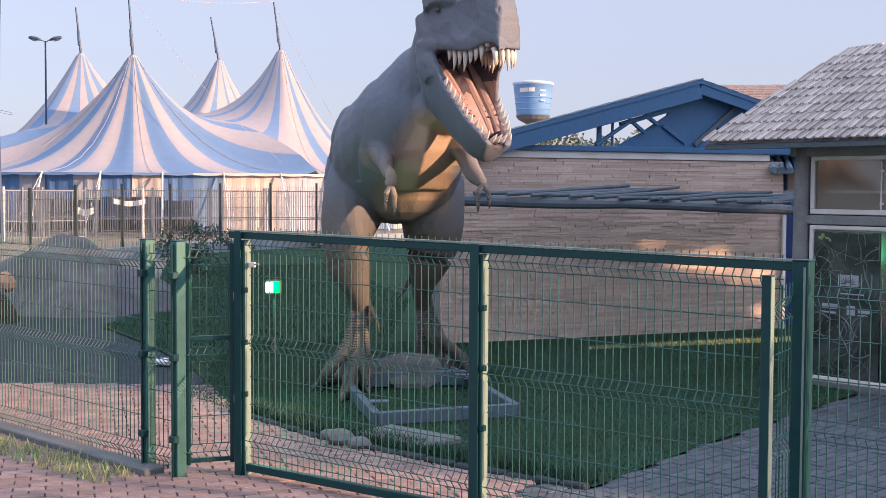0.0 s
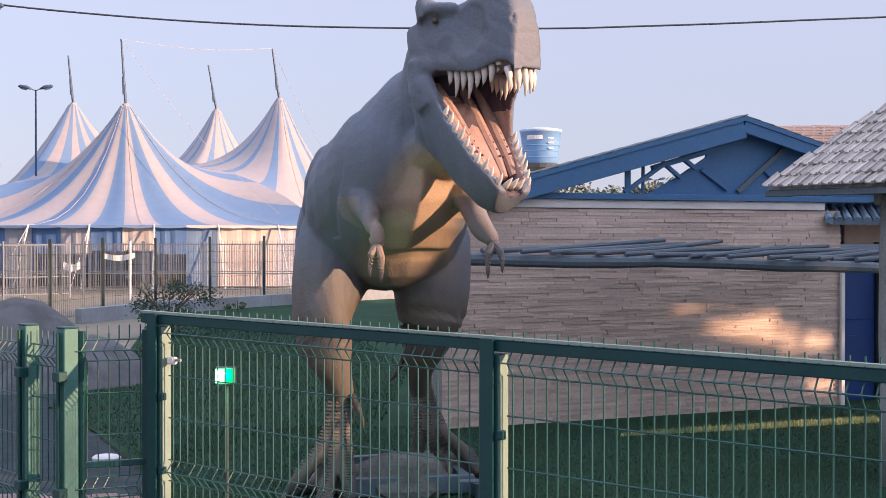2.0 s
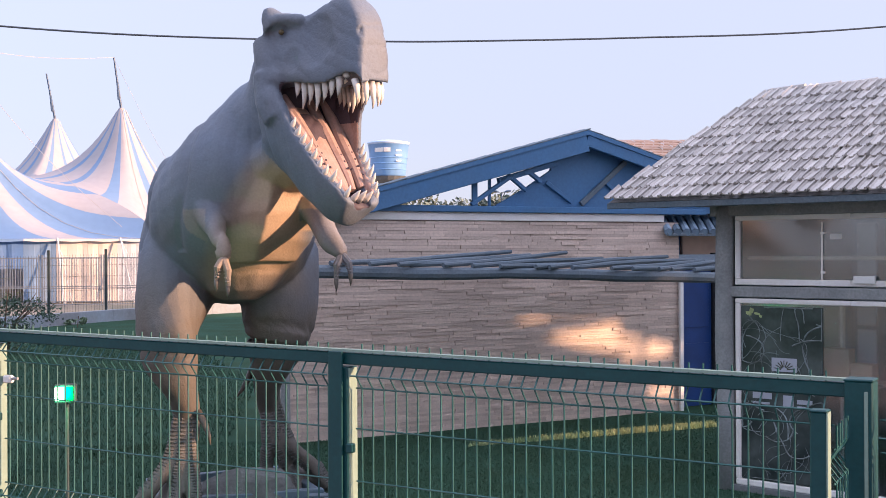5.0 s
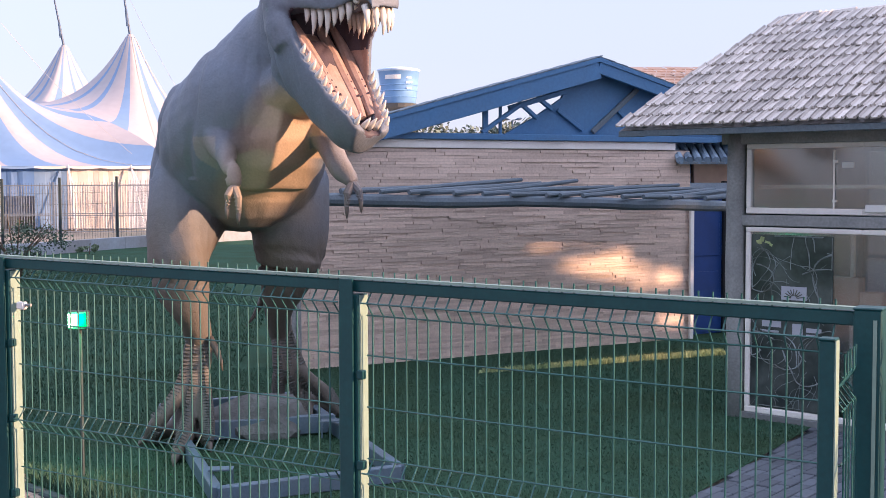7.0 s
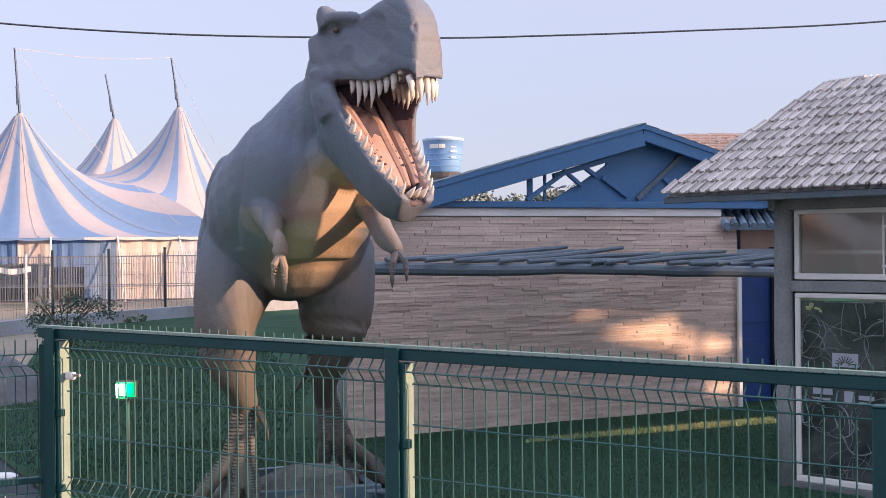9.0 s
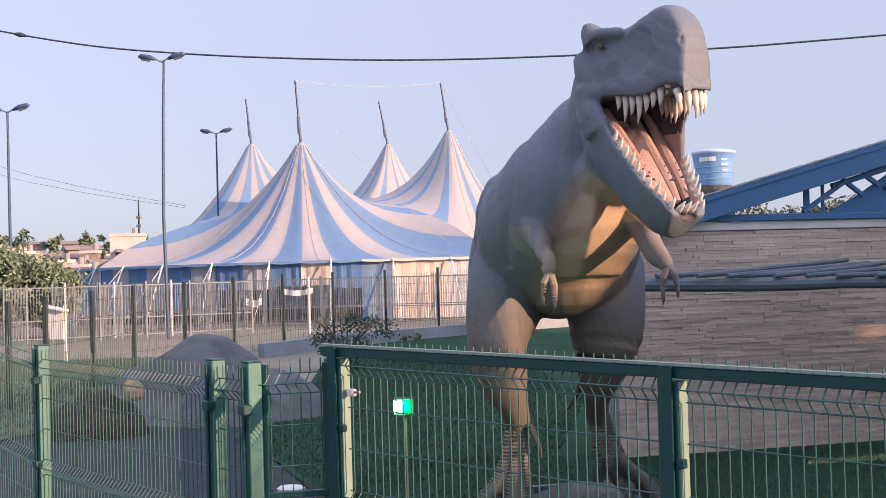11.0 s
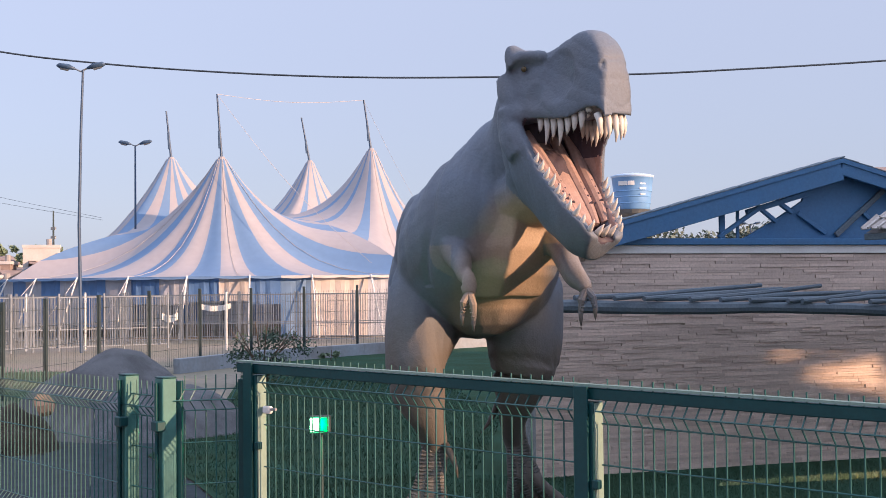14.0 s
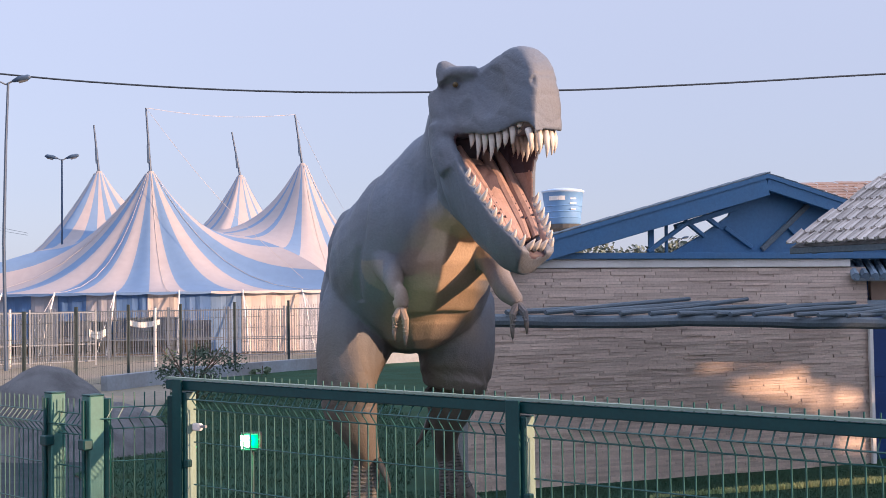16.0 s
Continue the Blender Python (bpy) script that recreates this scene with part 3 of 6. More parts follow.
bmesh.ops.recalc_face_normals(bm, faces=bm.faces)
child_at("roof_deck", bm, M["log_blue"], lean)
for r_ in range(3):
    for c in range(14):
        p, q = (wpt(4.16 + c * 0.14 + 0.30 * u, 2.20 + 0.24 * u + 0.006, 0.13 - 0.55 * u) for u in (r_ / 3, (r_ + 1.12) / 3))
        child_at("tile", tube([p, q + Vector((0, 0, 0.012))], [0.052, 0.044], 7), M["tile_blue"], lean)

# log pergola along the wall: a front beam with thin poles lying on it
perg = tagged(empty("log_pergola", wpt(2, 1.7, 0.9)), "low pergola of weathered round logs before the stone wall", "pergola")
PB0, PB1 = Vector((-0.90, 11.60, 1.826)), Vector((4.45, 13.88, 1.675))
rnd = random.Random(4)
pts = [PB0.lerp(PB1, i / 12 * 1.05) + Vector((0, 0, rnd.uniform(-0.012, 0.012))) for i in range(13)]
child_at("beam", tube(pts, [0.062 + rnd.uniform(-0.005, 0.007) for _ in pts], 10), M["log_blue"], perg, "thick weathered log beam")
for i in range(15):
    t = 0.17 + i * 0.057
    a = PB0.lerp(PB1, t + rnd.uniform(-0.02, 0.02)) + Vector((0, 0, 0.08)) + WN * rnd.uniform(0.0, 0.12)
    b = a + WD * rnd.uniform(1.5, 2.4) - WN * rnd.uniform(0.45, 0.9) + Vector((0, 0, rnd.uniform(0.02, 0.12)))
    b = a.lerp(b, min(1.0, (4.62 - (a - W0).dot(WD)) / max((b - a).dot(WD), 0.01)))
    m_ = a.lerp(b, 0.5) + Vector((0, 0, rnd.uniform(-0.02, 0.02)))
    child_at("pole", tube([a, m_, b], [0.025, 0.029, 0.021], 8), M["log_blue"], perg)
for t in (0.10,):
    p = PB0.lerp(PB1, t)
    child_at("post", tube([(p.x, p.y + 0.02, -0.05), (p.x, p.y + 0.02, p.z - 0.03)], [0.05, 0.045], 9), M["log"], perg)

# ---- welded mesh fences ----
def wire_line(verts, faces, pts, r):
    """A thin four-sided wire along pts."""
    k0 = len(verts)
    for i, p in enumerate(pts):
        d = (pts[min(i + 1, len(pts) - 1)] - pts[max(i - 1, 0)]).normalized()
        u = Vector((0, 0, 1)) if abs(d.z) < 0.9 else Vector((1, 0, 0))
        a = d.cross(u).normalized() * r
        b = d.cross(a).normalized() * r
        verts += [p + a, p + b, p - a, p - b]
    for i in range(len(pts) - 1):
        for j in range(4):
            q = k0 + i * 4
            faces.append((q + j, q + (j + 1) % 4, q + 4 + (j + 1) % 4, q + 4 + j))


FOLDS = (0.045, 0.70, 1.36)          # where each fold begins, from the top down


def mesh_panel(parent, a, b, top_a, top_b, bottom, out, pitch=0.05, spikes=0.024, r=0.0033, label=""):
    """A welded panel from a to b (plan), with folds that stand out towards out."""
    verts, faces = [], []
    a, b, out = Vector((a[0], a[1], 0)), Vector((b[0], b[1], 0)), Vector((out[0], out[1], 0)).normalized()
    L = (b - a).length
    n = max(2, round(L / pitch))
    rnd = random.Random(int(L * 1000))
    for i in range(n):
        t = (i + 0.5) / n
        p, top = a.lerp(b, t), top_a + (top_b - top_a) * t
        zs = [(top + spikes, 0.0), (top, 0.0)]
        for f in FOLDS:
            if top - f - 0.1 > bottom:
                zs += [(top - f, 0.0), (top - f - 0.05, 0.042), (top - f - 0.1, 0.0)]
        zs.append((bottom, 0.0))
        j = Vector((rnd.uniform(-0.002, 0.002), rnd.uniform(-0.002, 0.002), 0))
        wire_line(verts, faces, [Vector((p.x, p.y, z)) + out * o + j for z, o in zs], r)
    lev = []
    for f in FOLDS:
        lev += [(f, 0.0), (f + 0.05, 0.042), (f + 0.1, 0.0)]
    lev += [(0.30, 0), (0.50, 0), (0.98, 0), (1.17, 0), (1.52, 0)]
    for f, o in lev:
        if top_a - f > bottom:
            wire_line(verts, faces, [Vector((a.x, a.y, top_a - f)) + out * (o + 0.005), Vector((b.x, b.y, top_b - f)) + out * (o + 0.005)], r)
    me = bpy.data.meshes.new("mesh_panel")
    me.from_pydata(verts, [], faces)
    me.materials.append(M["wire"])
    ob = new("mesh_panel", me)
    ob.parent = parent
    if parent:
        ob.matrix_parent_inverse = parent.matrix_basis.inverted()
    return tagged(ob, label or "green welded wire mesh with folded ridges")


def post_at(parent, p, z0, z1, w, d, mat, name="post", cap=True):
    """A square post turned along d."""
    d = Vector((d[0], d[1], 0)).normalized()
    ob = child_at(name, bar((p[0], p[1], z0), (p[0], p[1], z1), w, w, 0.004, up=(d.x, d.y, 0)), mat, parent)
    if cap:
        child_at("cap", box((w + 0.004, w + 0.004, 0.008), pose(p[0], p[1], z1 + 0.003, 0, 0, math.degrees(math.atan2(d.y, d.x))), 0.003), M["green_paint"], ob)
    return ob


FU = Vector((1.5, -1.05, 0)).normalized()
FN = Vector((FU.y, -FU.x, 0))
FP = Vector((0.08, 4.75, 0))


def fpt(s, z=0.0, out=0.0):
    p = FP + FU * s + FN * out
    return Vector((p.x, p.y, z))


def ftop(s):
    return 1.619 - 0.0142 * s


gate = tagged(empty("gate_fence", fpt(0)), "dark green steel gate frame with welded wire mesh", "fence")
S1, S2, S3 = -1.93, 0.0, 1.85
for s in (S1, S2):
    ob = post_at(gate, fpt(s), -0.08, ftop(s) - 0.062, 0.07, FU, M["green_paint"], "post", False)
    child_at("front_plate", bar(fpt(s - 0.012, -0.08, 0.045), fpt(s - 0.012, ftop(s) - 0.002, 0.045), 0.062, 0.012, 0.002, up=FN), M["green_paint"], ob)
    child_at("side_strip", bar(fpt(s + 0.037, -0.08), fpt(s + 0.037, ftop(s) - 0.066), 0.054, 0.004, up=FU), M["post_edge"], ob, "pale strip painting the sunlit side of the post")
    for z in (0.55, 0.9, 1.25):
        child_at("clamp", box((0.03, 0.03, 0.035), along(fpt(s + 0.045, z, 0.03), fpt(s + 0.1, z, 0.03)), 0.004), M["green_paint"], ob)
child_at("top_rail", bar(fpt(S1 - 0.12, ftop(S1) - 0.03), fpt(S3 + 0.03, ftop(S3) - 0.03), 0.05, 0.044, 0.004), M["green_paint"], gate)
child_at("rail_edge", bar(fpt(S1 - 0.12, ftop(S1) + 0.002, 0.012), fpt(S3 + 0.03, ftop(S3) + 0.002, 0.012), 0.034, 0.009), M["post_edge"], gate, "pale strip painting the sun highlight on the rail's top")
child_at("bottom_rail", bar(fpt(S1, 0.05), fpt(S3, 0.05), 0.05, 0.05, 0.004), M["green_paint"], gate)
mesh_panel(gate, fpt(S1 + 0.06), fpt(S2 - 0.05), ftop(S1) + 0.002, ftop(S2) + 0.002, 0.05, FN)
mesh_panel(gate, fpt(S2 + 0.055), fpt(S3 - 0.02), ftop(S2) + 0.002, ftop(S3) + 0.002, 0.05, FN)
latch = child_at("latch", box((0.05, 0.03, 0.035), along(fpt(S1 + 0.08, 1.42, 0.0), fpt(S1 + 0.2, 1.42, 0.0)), 0.006), M["white_paint"], gate, "pale metal latch eye")
child_at("latch_bolt", tube([fpt(S1 + 0.05, 1.42, 0.0), fpt(S1 + 0.14, 1.425, 0.0)], 0.007, 8), M["steel"], latch)
child_at("foot_plate", box((0.14, 0.08, 0.02), along(fpt(S2 - 0.1, 0.03, 0.05), fpt(S2, 0.03, 0.05)), 0.003), M["green_paint"], gate)

# end post, and the short fence that turns off towards the hut
turn = tagged(empty("corner_fence", fpt(S3)), "green steel corner posts with a short mesh return", "fence")
end_post = post_at(turn, fpt(S3 + 0.06), -0.08, ftop(S3) + 0.0, 0.085, FU, M["green_paint"])
child_at("side_strip", bar(fpt(S3 + 0.083, -0.05, 0.0435), fpt(S3 + 0.083, ftop(S3) - 0.03, 0.0435), 0.011, 0.004, up=FN), M["post_edge"], end_post, "pale strip along the post")
PC = (1.42, 3.43)
pc = post_at(turn, PC, -0.08, 1.53, 0.046, FU, M["green_paint"])
e = Vector((*PC, 0)) + FU * 0.0245
child_at("side_strip", bar((e.x, e.y, -0.08), (e.x, e.y, 1.53), 0.043, 0.004, up=FU), M["post_edge"], pc, "pale strip painting the sunlit side of the post")
mesh_panel(turn, (PC[0] + 0.05, PC[1] + 0.01), fpt(S3 + 0.03), 1.46, 1.47, 0.06, (-0.9, -0.2), pitch=0.05)
mesh_panel(turn, fpt(S3 + 0.12), fpt(S3 + 1.4), 1.52, 1.50, 0.06, FN)

# narrow wicket between the gate and the boundary fence
PB, PA, PZ = (-1.93, 5.79), (-2.19, 6.0), (-3.98, 7.62)
PY = (-5.75, 9.25)
wicket = tagged(empty("wicket_gate", (-1.75, 5.8, 0)), "narrow green mesh gate leaf hung between posts", "gate")
g0, g1 = Vector((-1.87, 5.82, 0)), Vector((-1.595, 5.93, 0))
for p in (g0, g1):
    child_at("stile", bar((p.x, p.y, 0.06), (p.x, p.y, 1.56), 0.028, 0.028, 0.003), M["green_paint"], wicket)
for z in (0.09, 0.92):
    child_at("rail", bar((g0.x, g0.y, z), (g1.x, g1.y, z), 0.03, 0.03, 0.003), M["green_paint"], wicket)
mesh_panel(wicket, g0, g1, 1.56, 1.56, 0.08, (-0.4, -0.9), pitch=0.046)
for z in (0.5, 1.2):
    child_at("hinge", box((0.04, 0.03, 0.06), pose(g1.x + 0.03, g1.y, z), 0.005), M["white_paint"], wicket)

side = tagged(empty("boundary_fence", (-3, 6.8, 0)), "green welded mesh boundary fence on posts along the walk", "fence")
for p, zt in ((PB, 1.575), (PA, 1.575), (PZ, 1.575), (PY, 1.78), ((-7.6, 10.95), 1.8)):
    d = Vector((-1.79, 1.62, 0))
    ob = post_at(side, p, -0.12, zt, 0.075, d, M["green_light"])
    child_at("clip_plate", bar((p[0] - 0.03, p[1] - 0.045, -0.1), (p[0] - 0.03, p[1] - 0.045, zt - 0.02), 0.03, 0.012, 0.002), M["green_paint"], ob)
    for z in (0.25, 0.8, 1.35):
        child_at("clamp", box((0.06, 0.05, 0.05), pose(p[0] - 0.02, p[1] - 0.05, z, 0, 0, -42), 0.006), M["green_paint"], ob)
mesh_panel(side, PA, PB, 1.53, 1.53, 0.03, (-0.67, -0.74))
mesh_panel(side, PZ, PA, 1.53, 1.53, 0.03, (-0.67, -0.74))
mesh_panel(side, PY, PZ, 1.73, 1.55, 0.06, (-0.67, -0.74))
mesh_panel(side, (-7.6, 10.95), PY, 1.75, 1.73, 0.06, (-0.67, -0.74))
plinth = tagged(part("plinth", bar((-7.6, 10.85, -0.02), (-2.1, 5.82, -0.02), 0.16, 0.12, 0.01), M["concrete"]), "low concrete plinth under the mesh fence", "plinth", kind="structure")

# ---- far dark fence on a low white wall, leading off to the tent ----
FAR = [(-9.4, 16.4), (-9.9, 17.9), (-10.1, 19.5), (-10.3, 21.7), (-10.4, 23.8), (-10.2, 26.1), (-10.0, 28.8), (-9.6, 31.6), (-8.7, 33.4), (-7.6, 35.2), (-6.35, 37.0), (-5.1, 38.8), (-3.8, 40.5)]
TOPS = [1.62, 1.70, 1.74, 1.80, 1.85, 1.9, 1.98, 2.02, 2.02, 2.05, 2.08, 2.08, 2.08]
farf = tagged(empty("far_fence", (-10, 25, 0)), "dark wire mesh fence on slim black posts", "fence")
for (x, y), zt in zip(FAR, TOPS):
    child_at("post", bar((x, y, -0.05), (x, y, zt), 0.07, 0.07, 0.004), M["pole_dark"], farf)
for i in range(len(FAR) - 1):
    verts, faces = [], []
    a, b = Vector((*FAR[i], 0)), Vector((*FAR[i + 1], 0))
    n = int((b - a).length / 0.1)
    for k in range(n):
        p = a.lerp(b, (k + 0.5) / n)
        wire_line(verts, faces, [Vector((p.x, p.y, 0.06)), Vector((p.x, p.y, TOPS[i] - 0.12))], 0.0035)
    for z in (0.1, 0.5, 0.9, 1.3, 1.62):
        wire_line(verts, faces, [a + Vector((0, 0, z)), b + Vector((0, 0, z))], 0.004)
    me = bpy.data.meshes.new("mesh_panel"); me.from_pydata(verts, [], faces); me.materials.append(M["pole_dark"])
    ob = new("mesh_panel", me); ob.parent = farf; ob.matrix_parent_inverse = farf.matrix_basis.inverted()
low = tagged(empty("low_wall", (-6, 36, 0)), "low whitewashed concrete wall, stained and patched", "wall", kind="structure")
LW = [(-9.4, 29.0), (-8.3, 32.6), (-6.1, 36.4), (-3.6, 40.0), (-0.5, 43.5)]
for a, b in zip(LW[:-1], LW[1:]):
    child_at("wall_length", bar((*a, 0.05), (*b, 0.05), 0.18, 0.56, 0.01), M["white_stain"], low)

# ---- dinosaur statue: one mesh ----
HF = Vector((0.675, -0.738, 0)).normalized()       # the head looks this way
HS = Vector((-HF.y, HF.x, 0))                      # sideways, to the statue's left
HO = Vector((-0.19, 8.72, 3.115))
HK = 0.97
FS = 0.79                                          # the skull is short for its height
UP = Vector((0, 0, 1))
JP = radians(50.5)
JF = (HF * math.cos(JP) - UP * math.sin(JP)).normalized()
JU = (HF * math.sin(JP) + UP * math.cos(JP)).normalized()
JO = HO + UP * -0.06 + HF * 0.02


def hpt(f, s, z):
    return HO + (HF * (f * FS) + HS * s + UP * z) * HK


def jpt(f, s, u):
    return JO + (JF * (f * 0.92) + HS * s + JU * u) * HK


def spline_tube(bm, rows, n=5, seg=20):
    """rows: x, y, z, half-width, half-height."""
    R = cr(rows, n)
    loft(bm, tube_rings([r[:3] for r in R], [(max(r[3], 0.01), max(r[4], 0.01)) for r in R], seg))


def blob(bm, c, r, seg=14):
    g = bmesh.ops.create_uvsphere(bm, u_segments=seg, v_segments=seg // 2 + 2, radius=1)
    bmesh.ops.transform(bm, matrix=Matrix.Translation(c) @ Matrix.Diagonal((*r, 1)), verts=g["verts"])


body = bmesh.new()
# tail, trunk, neck
spline_tube(body, [(-1.15, 13.4, 2.05, 0.03, 0.03), (-1.02, 12.5, 2.02, 0.11, 0.12), (-0.90, 11.6, 2.02, 0.24, 0.25), (-0.80, 10.9, 2.06, 0.42, 0.40),
                   (-0.76, 10.3, 2.12, 0.58, 0.52), (-0.72, 9.85, 2.18, 0.66, 0.60), (-0.66, 9.5, 2.38, 0.62, 0.58), (-0.56, 9.3, 2.62, 0.50, 0.50),
                   (-0.42, 9.2, 2.86, 0.37, 0.40), (-0.29, 9.06, 3.06, 0.29, 0.36), (-0.24, 8.90, 3.32, 0.25, 0.28)], 5, 24)
blob(body, (-0.65, 9.62, 2.05), (0.44, 0.44, 0.45))
loft(body, [[(kx, ky, z), (rx, ry, z), (rx - 0.12, 9.6, z), (-0.7, 9.6, z), (-0.86, 9.28, z), (kx - 0.22, ky + 0.10, z)]        # keeled chest
            for z, kx, ky, rx, ry in ((1.92, -0.50, 9.06, -0.20, 9.36), (2.08, -0.44, 8.90, -0.08, 9.24), (2.28, -0.39, 8.80, 0.0, 9.14), (2.50, -0.35, 8.78, 0.0, 9.10), (2.72, -0.31, 8.86, -0.04, 9.12))])
blob(body, (-0.82, 9.42, 2.60), (0.29, 0.33, 0.33))
blob(body, (-1.00, 9.7, 2.38), (0.35, 0.42, 0.42))
blob(body, (-1.06, 9.8, 2.05), (0.35, 0.45, 0.45))
# head: skull with brow horns and cheeks
# each ring: distance forward, half-width at the lip, top, bottom, width of the top as a share, height of the cheek edge
S_ROWS = [(-0.24, 0.18, 0.40, 0.06, 0.70, 0.5), (-0.10, 0.25, 0.49, 0.0, 0.78, 0.55), (0.06, 0.28, 0.525, 0.0, 0.80, 0.6), (0.22, 0.275, 0.51, 0.02, 0.70, 0.55),
          (0.36, 0.255, 0.525, 0.015, 0.62, 0.5), (0.52, 0.232, 0.575, 0.0, 0.62, 0.5), (0.68, 0.205, 0.612, 0.005, 0.66, 0.5), (0.82, 0.18, 0.60, 0.04, 0.72, 0.5),
          (0.93, 0.162, 0.53, 0.05, 0.78, 0.5), (1.0, 0.15, 0.42, 0.02, 0.82, 0.5), (1.04, 0.135, 0.28, -0.035, 0.86, 0.5)]
rings = []
for f, w, zt, zb, tk, ck in [tuple(r) for r in cr(S_ROWS, 4)]:
    hh = zt - zb
    half = [(0.0, 0.06), (0.70, 0.03), (0.97, 0.0), (1.0, 0.10), (1.0 - 0.25 * (1 - tk), ck * 0.75), (1.0 - 0.62 * (1 - tk), ck + 0.15), (tk, 0.86), (tk * 0.82, 0.95), (tk * 0.45, 0.995), (0.0, 1.0)]
    ring = [hpt(f, -w * a_, zb + hh * b_) for a_, b_ in half] + [hpt(f, w * a_, zb + hh * b_) for a_, b_ in reversed(half[1:-1])]
    rings.append(ring)
loft(body, rings)
for sgn in (-1, 1):
    spline_tube(body, [(*hpt(0.34, 0.15 * sgn, 0.45), 0.05, 0.045), (*hpt(0.20, 0.20 * sgn, 0.465), 0.055, 0.05), (*hpt(0.08, 0.22 * sgn, 0.475), 0.065, 0.06), (*hpt(-0.02, 0.21 * sgn, 0.47), 0.08, 0.07)], 3, 12)      # brow ridge
    spline_tube(body, [(*hpt(0.05, 0.20 * sgn, 0.44), 0.11, 0.11), (*hpt(0.0, 0.225 * sgn, 0.515), 0.07, 0.075), (*hpt(-0.02, 0.24 * sgn, 0.575), 0.035, 0.035)], 3, 10)      # short brow horn
    spline_tube(body, [(*hpt(-0.12, 0.21 * sgn, 0.34), 0.08, 0.10), (*hpt(-0.04, 0.25 * sgn, 0.20), 0.08, 0.10), (*hpt(0.04, 0.265 * sgn, 0.09), 0.07, 0.08), (*hpt(0.18, 0.26 * sgn, 0.05), 0.04, 0.05)], 3, 12)      # cheek bone
# lower jaw: a deep trough that narrows to the chin
J_ROWS = [(-0.10, 0.28, 0.10, -0.36), (0.1, 0.325, 0.11, -0.40), (0.3, 0.325, 0.085, -0.40), (0.5, 0.30, 0.06, -0.385), (0.7, 0.27, 0.05, -0.355), (0.88, 0.235, 0.05, -0.315), (1.02, 0.195, 0.06, -0.27), (1.12, 0.14, 0.04, -0.21)]
rings = []
for f, w, t, b in [tuple(r) for r in cr(J_ROWS, 4)]:
    th = min(0.075, w * 0.55)
    out_ = [jpt(f, w * math.cos(a), (t if math.sin(a) > 0 else t) + (math.sin(a)) * (t - b) * 0.95) for a in [math.pi + math.pi * k / 14 for k in range(15)]]
    depth = 0.16 if f < 1.0 else 0.05
    inn = [jpt(f, (w - th) * math.cos(a), t - depth * abs(math.sin(a)) ** 0.6) for a in [math.pi * k / 10 for k in range(11)]]
    rings.append(out_ + inn)
loft(body, rings)
# cheek skin from skull to jaw
for sgn in (-1, 1):
    spline_tube(body, [(*hpt(-0.02, 0.29 * sgn, 0.1), 0.07, 0.10), (*hpt(0.0, 0.31 * sgn, -0.05), 0.05, 0.10), (*jpt(0.05, 0.32 * sgn, 0.0), 0.06, 0.10), (*jpt(0.22, 0.32 * sgn, -0.03), 0.04, 0.08)], 3, 10)
# skin stretched across the corners of the mouth
for sgn, fu, fl in ((-1, 0.16, 0.20), (1, 0.74, 0.60)):
    rings = []
    for i in range(9):
        u = i / 8
        a_ = hpt(0.0, 0.24 * sgn, 0.04).lerp(jpt(0.04, 0.25 * sgn, 0.03), u)
        b_ = hpt(fu, 0.25 * sgn, 0.02).lerp(jpt(fl, 0.25 * sgn, 0.05), u)
        b_ = b_.lerp(a_, (0.30 if sgn < 0 else 0.16) * math.sin(math.pi * u))
        rings.append([a_ - HS * 0.03, b_ - HS * 0.022, b_ + HS * 0.022, a_ + HS * 0.03])
    loft(body, rings)
# throat
spline_tube(body, [(-0.30, 9.05, 2.62, 0.30, 0.25), (-0.18, 8.80, 2.70, 0.26, 0.22), (*jpt(0.25, 0, -0.14), 0.26, 0.17), (*jpt(0.55, 0, -0.14), 0.2, 0.12)], 4, 14)
# legs
LEGS = [[(-1.04, 9.9, 2.10, 0.37, 0.42), (-1.12, 9.72, 1.80, 0.30, 0.42), (-1.17, 9.5, 1.52, 0.25, 0.32), (-1.16, 9.36, 1.30, 0.215, 0.25), (-1.10, 9.34, 1.10, 0.155, 0.18), (-1.05, 9.40, 0.92, 0.115, 0.13), (-1.04, 9.48, 0.74, 0.11, 0.115), (-1.07, 9.46, 0.46, 0.11, 0.11), (-1.10, 9.40, 0.22, 0.13, 0.11), (-1.12, 9.34, 0.10, 0.13, 0.08)],
        [(-0.40, 10.3, 1.95, 0.36, 0.42), (-0.36, 10.12, 1.66, 0.325, 0.40), (-0.36, 10.0, 1.40, 0.285, 0.33), (-0.40, 10.0, 1.18, 0.21, 0.22), (-0.45, 10.1, 0.98, 0.125, 0.15), (-0.46, 10.25, 0.80, 0.10, 0.12), (-0.42, 10.4, 0.60, 0.10, 0.11), (-0.34, 10.5, 0.38, 0.11, 0.10), (-0.27, 10.5, 0.20, 0.13, 0.11), (-0.24, 10.45, 0.10, 0.13, 0.08)]]
for rows in LEGS:
    spline_tube(body, rows, 4, 18)
TOES = [((-1.12, 9.36, 0.1), [(-1.31, 9.40), (-1.40, 9.34)]), ((-1.12, 9.36, 0.1), [(-1.10, 8.95), (-1.12, 8.72)]), ((-1.12, 9.36, 0.1), [(-0.98, 9.26), (-0.94, 9.14)]),
        ((-0.24, 10.45, 0.11), [(-0.40, 10.28), (-0.46, 10.14)]), ((-0.24, 10.45, 0.11), [(-0.24, 10.18), (-0.22, 10.0)]), ((-0.24, 10.45, 0.11), [(-0.04, 10.32), (0.05, 10.20)])]
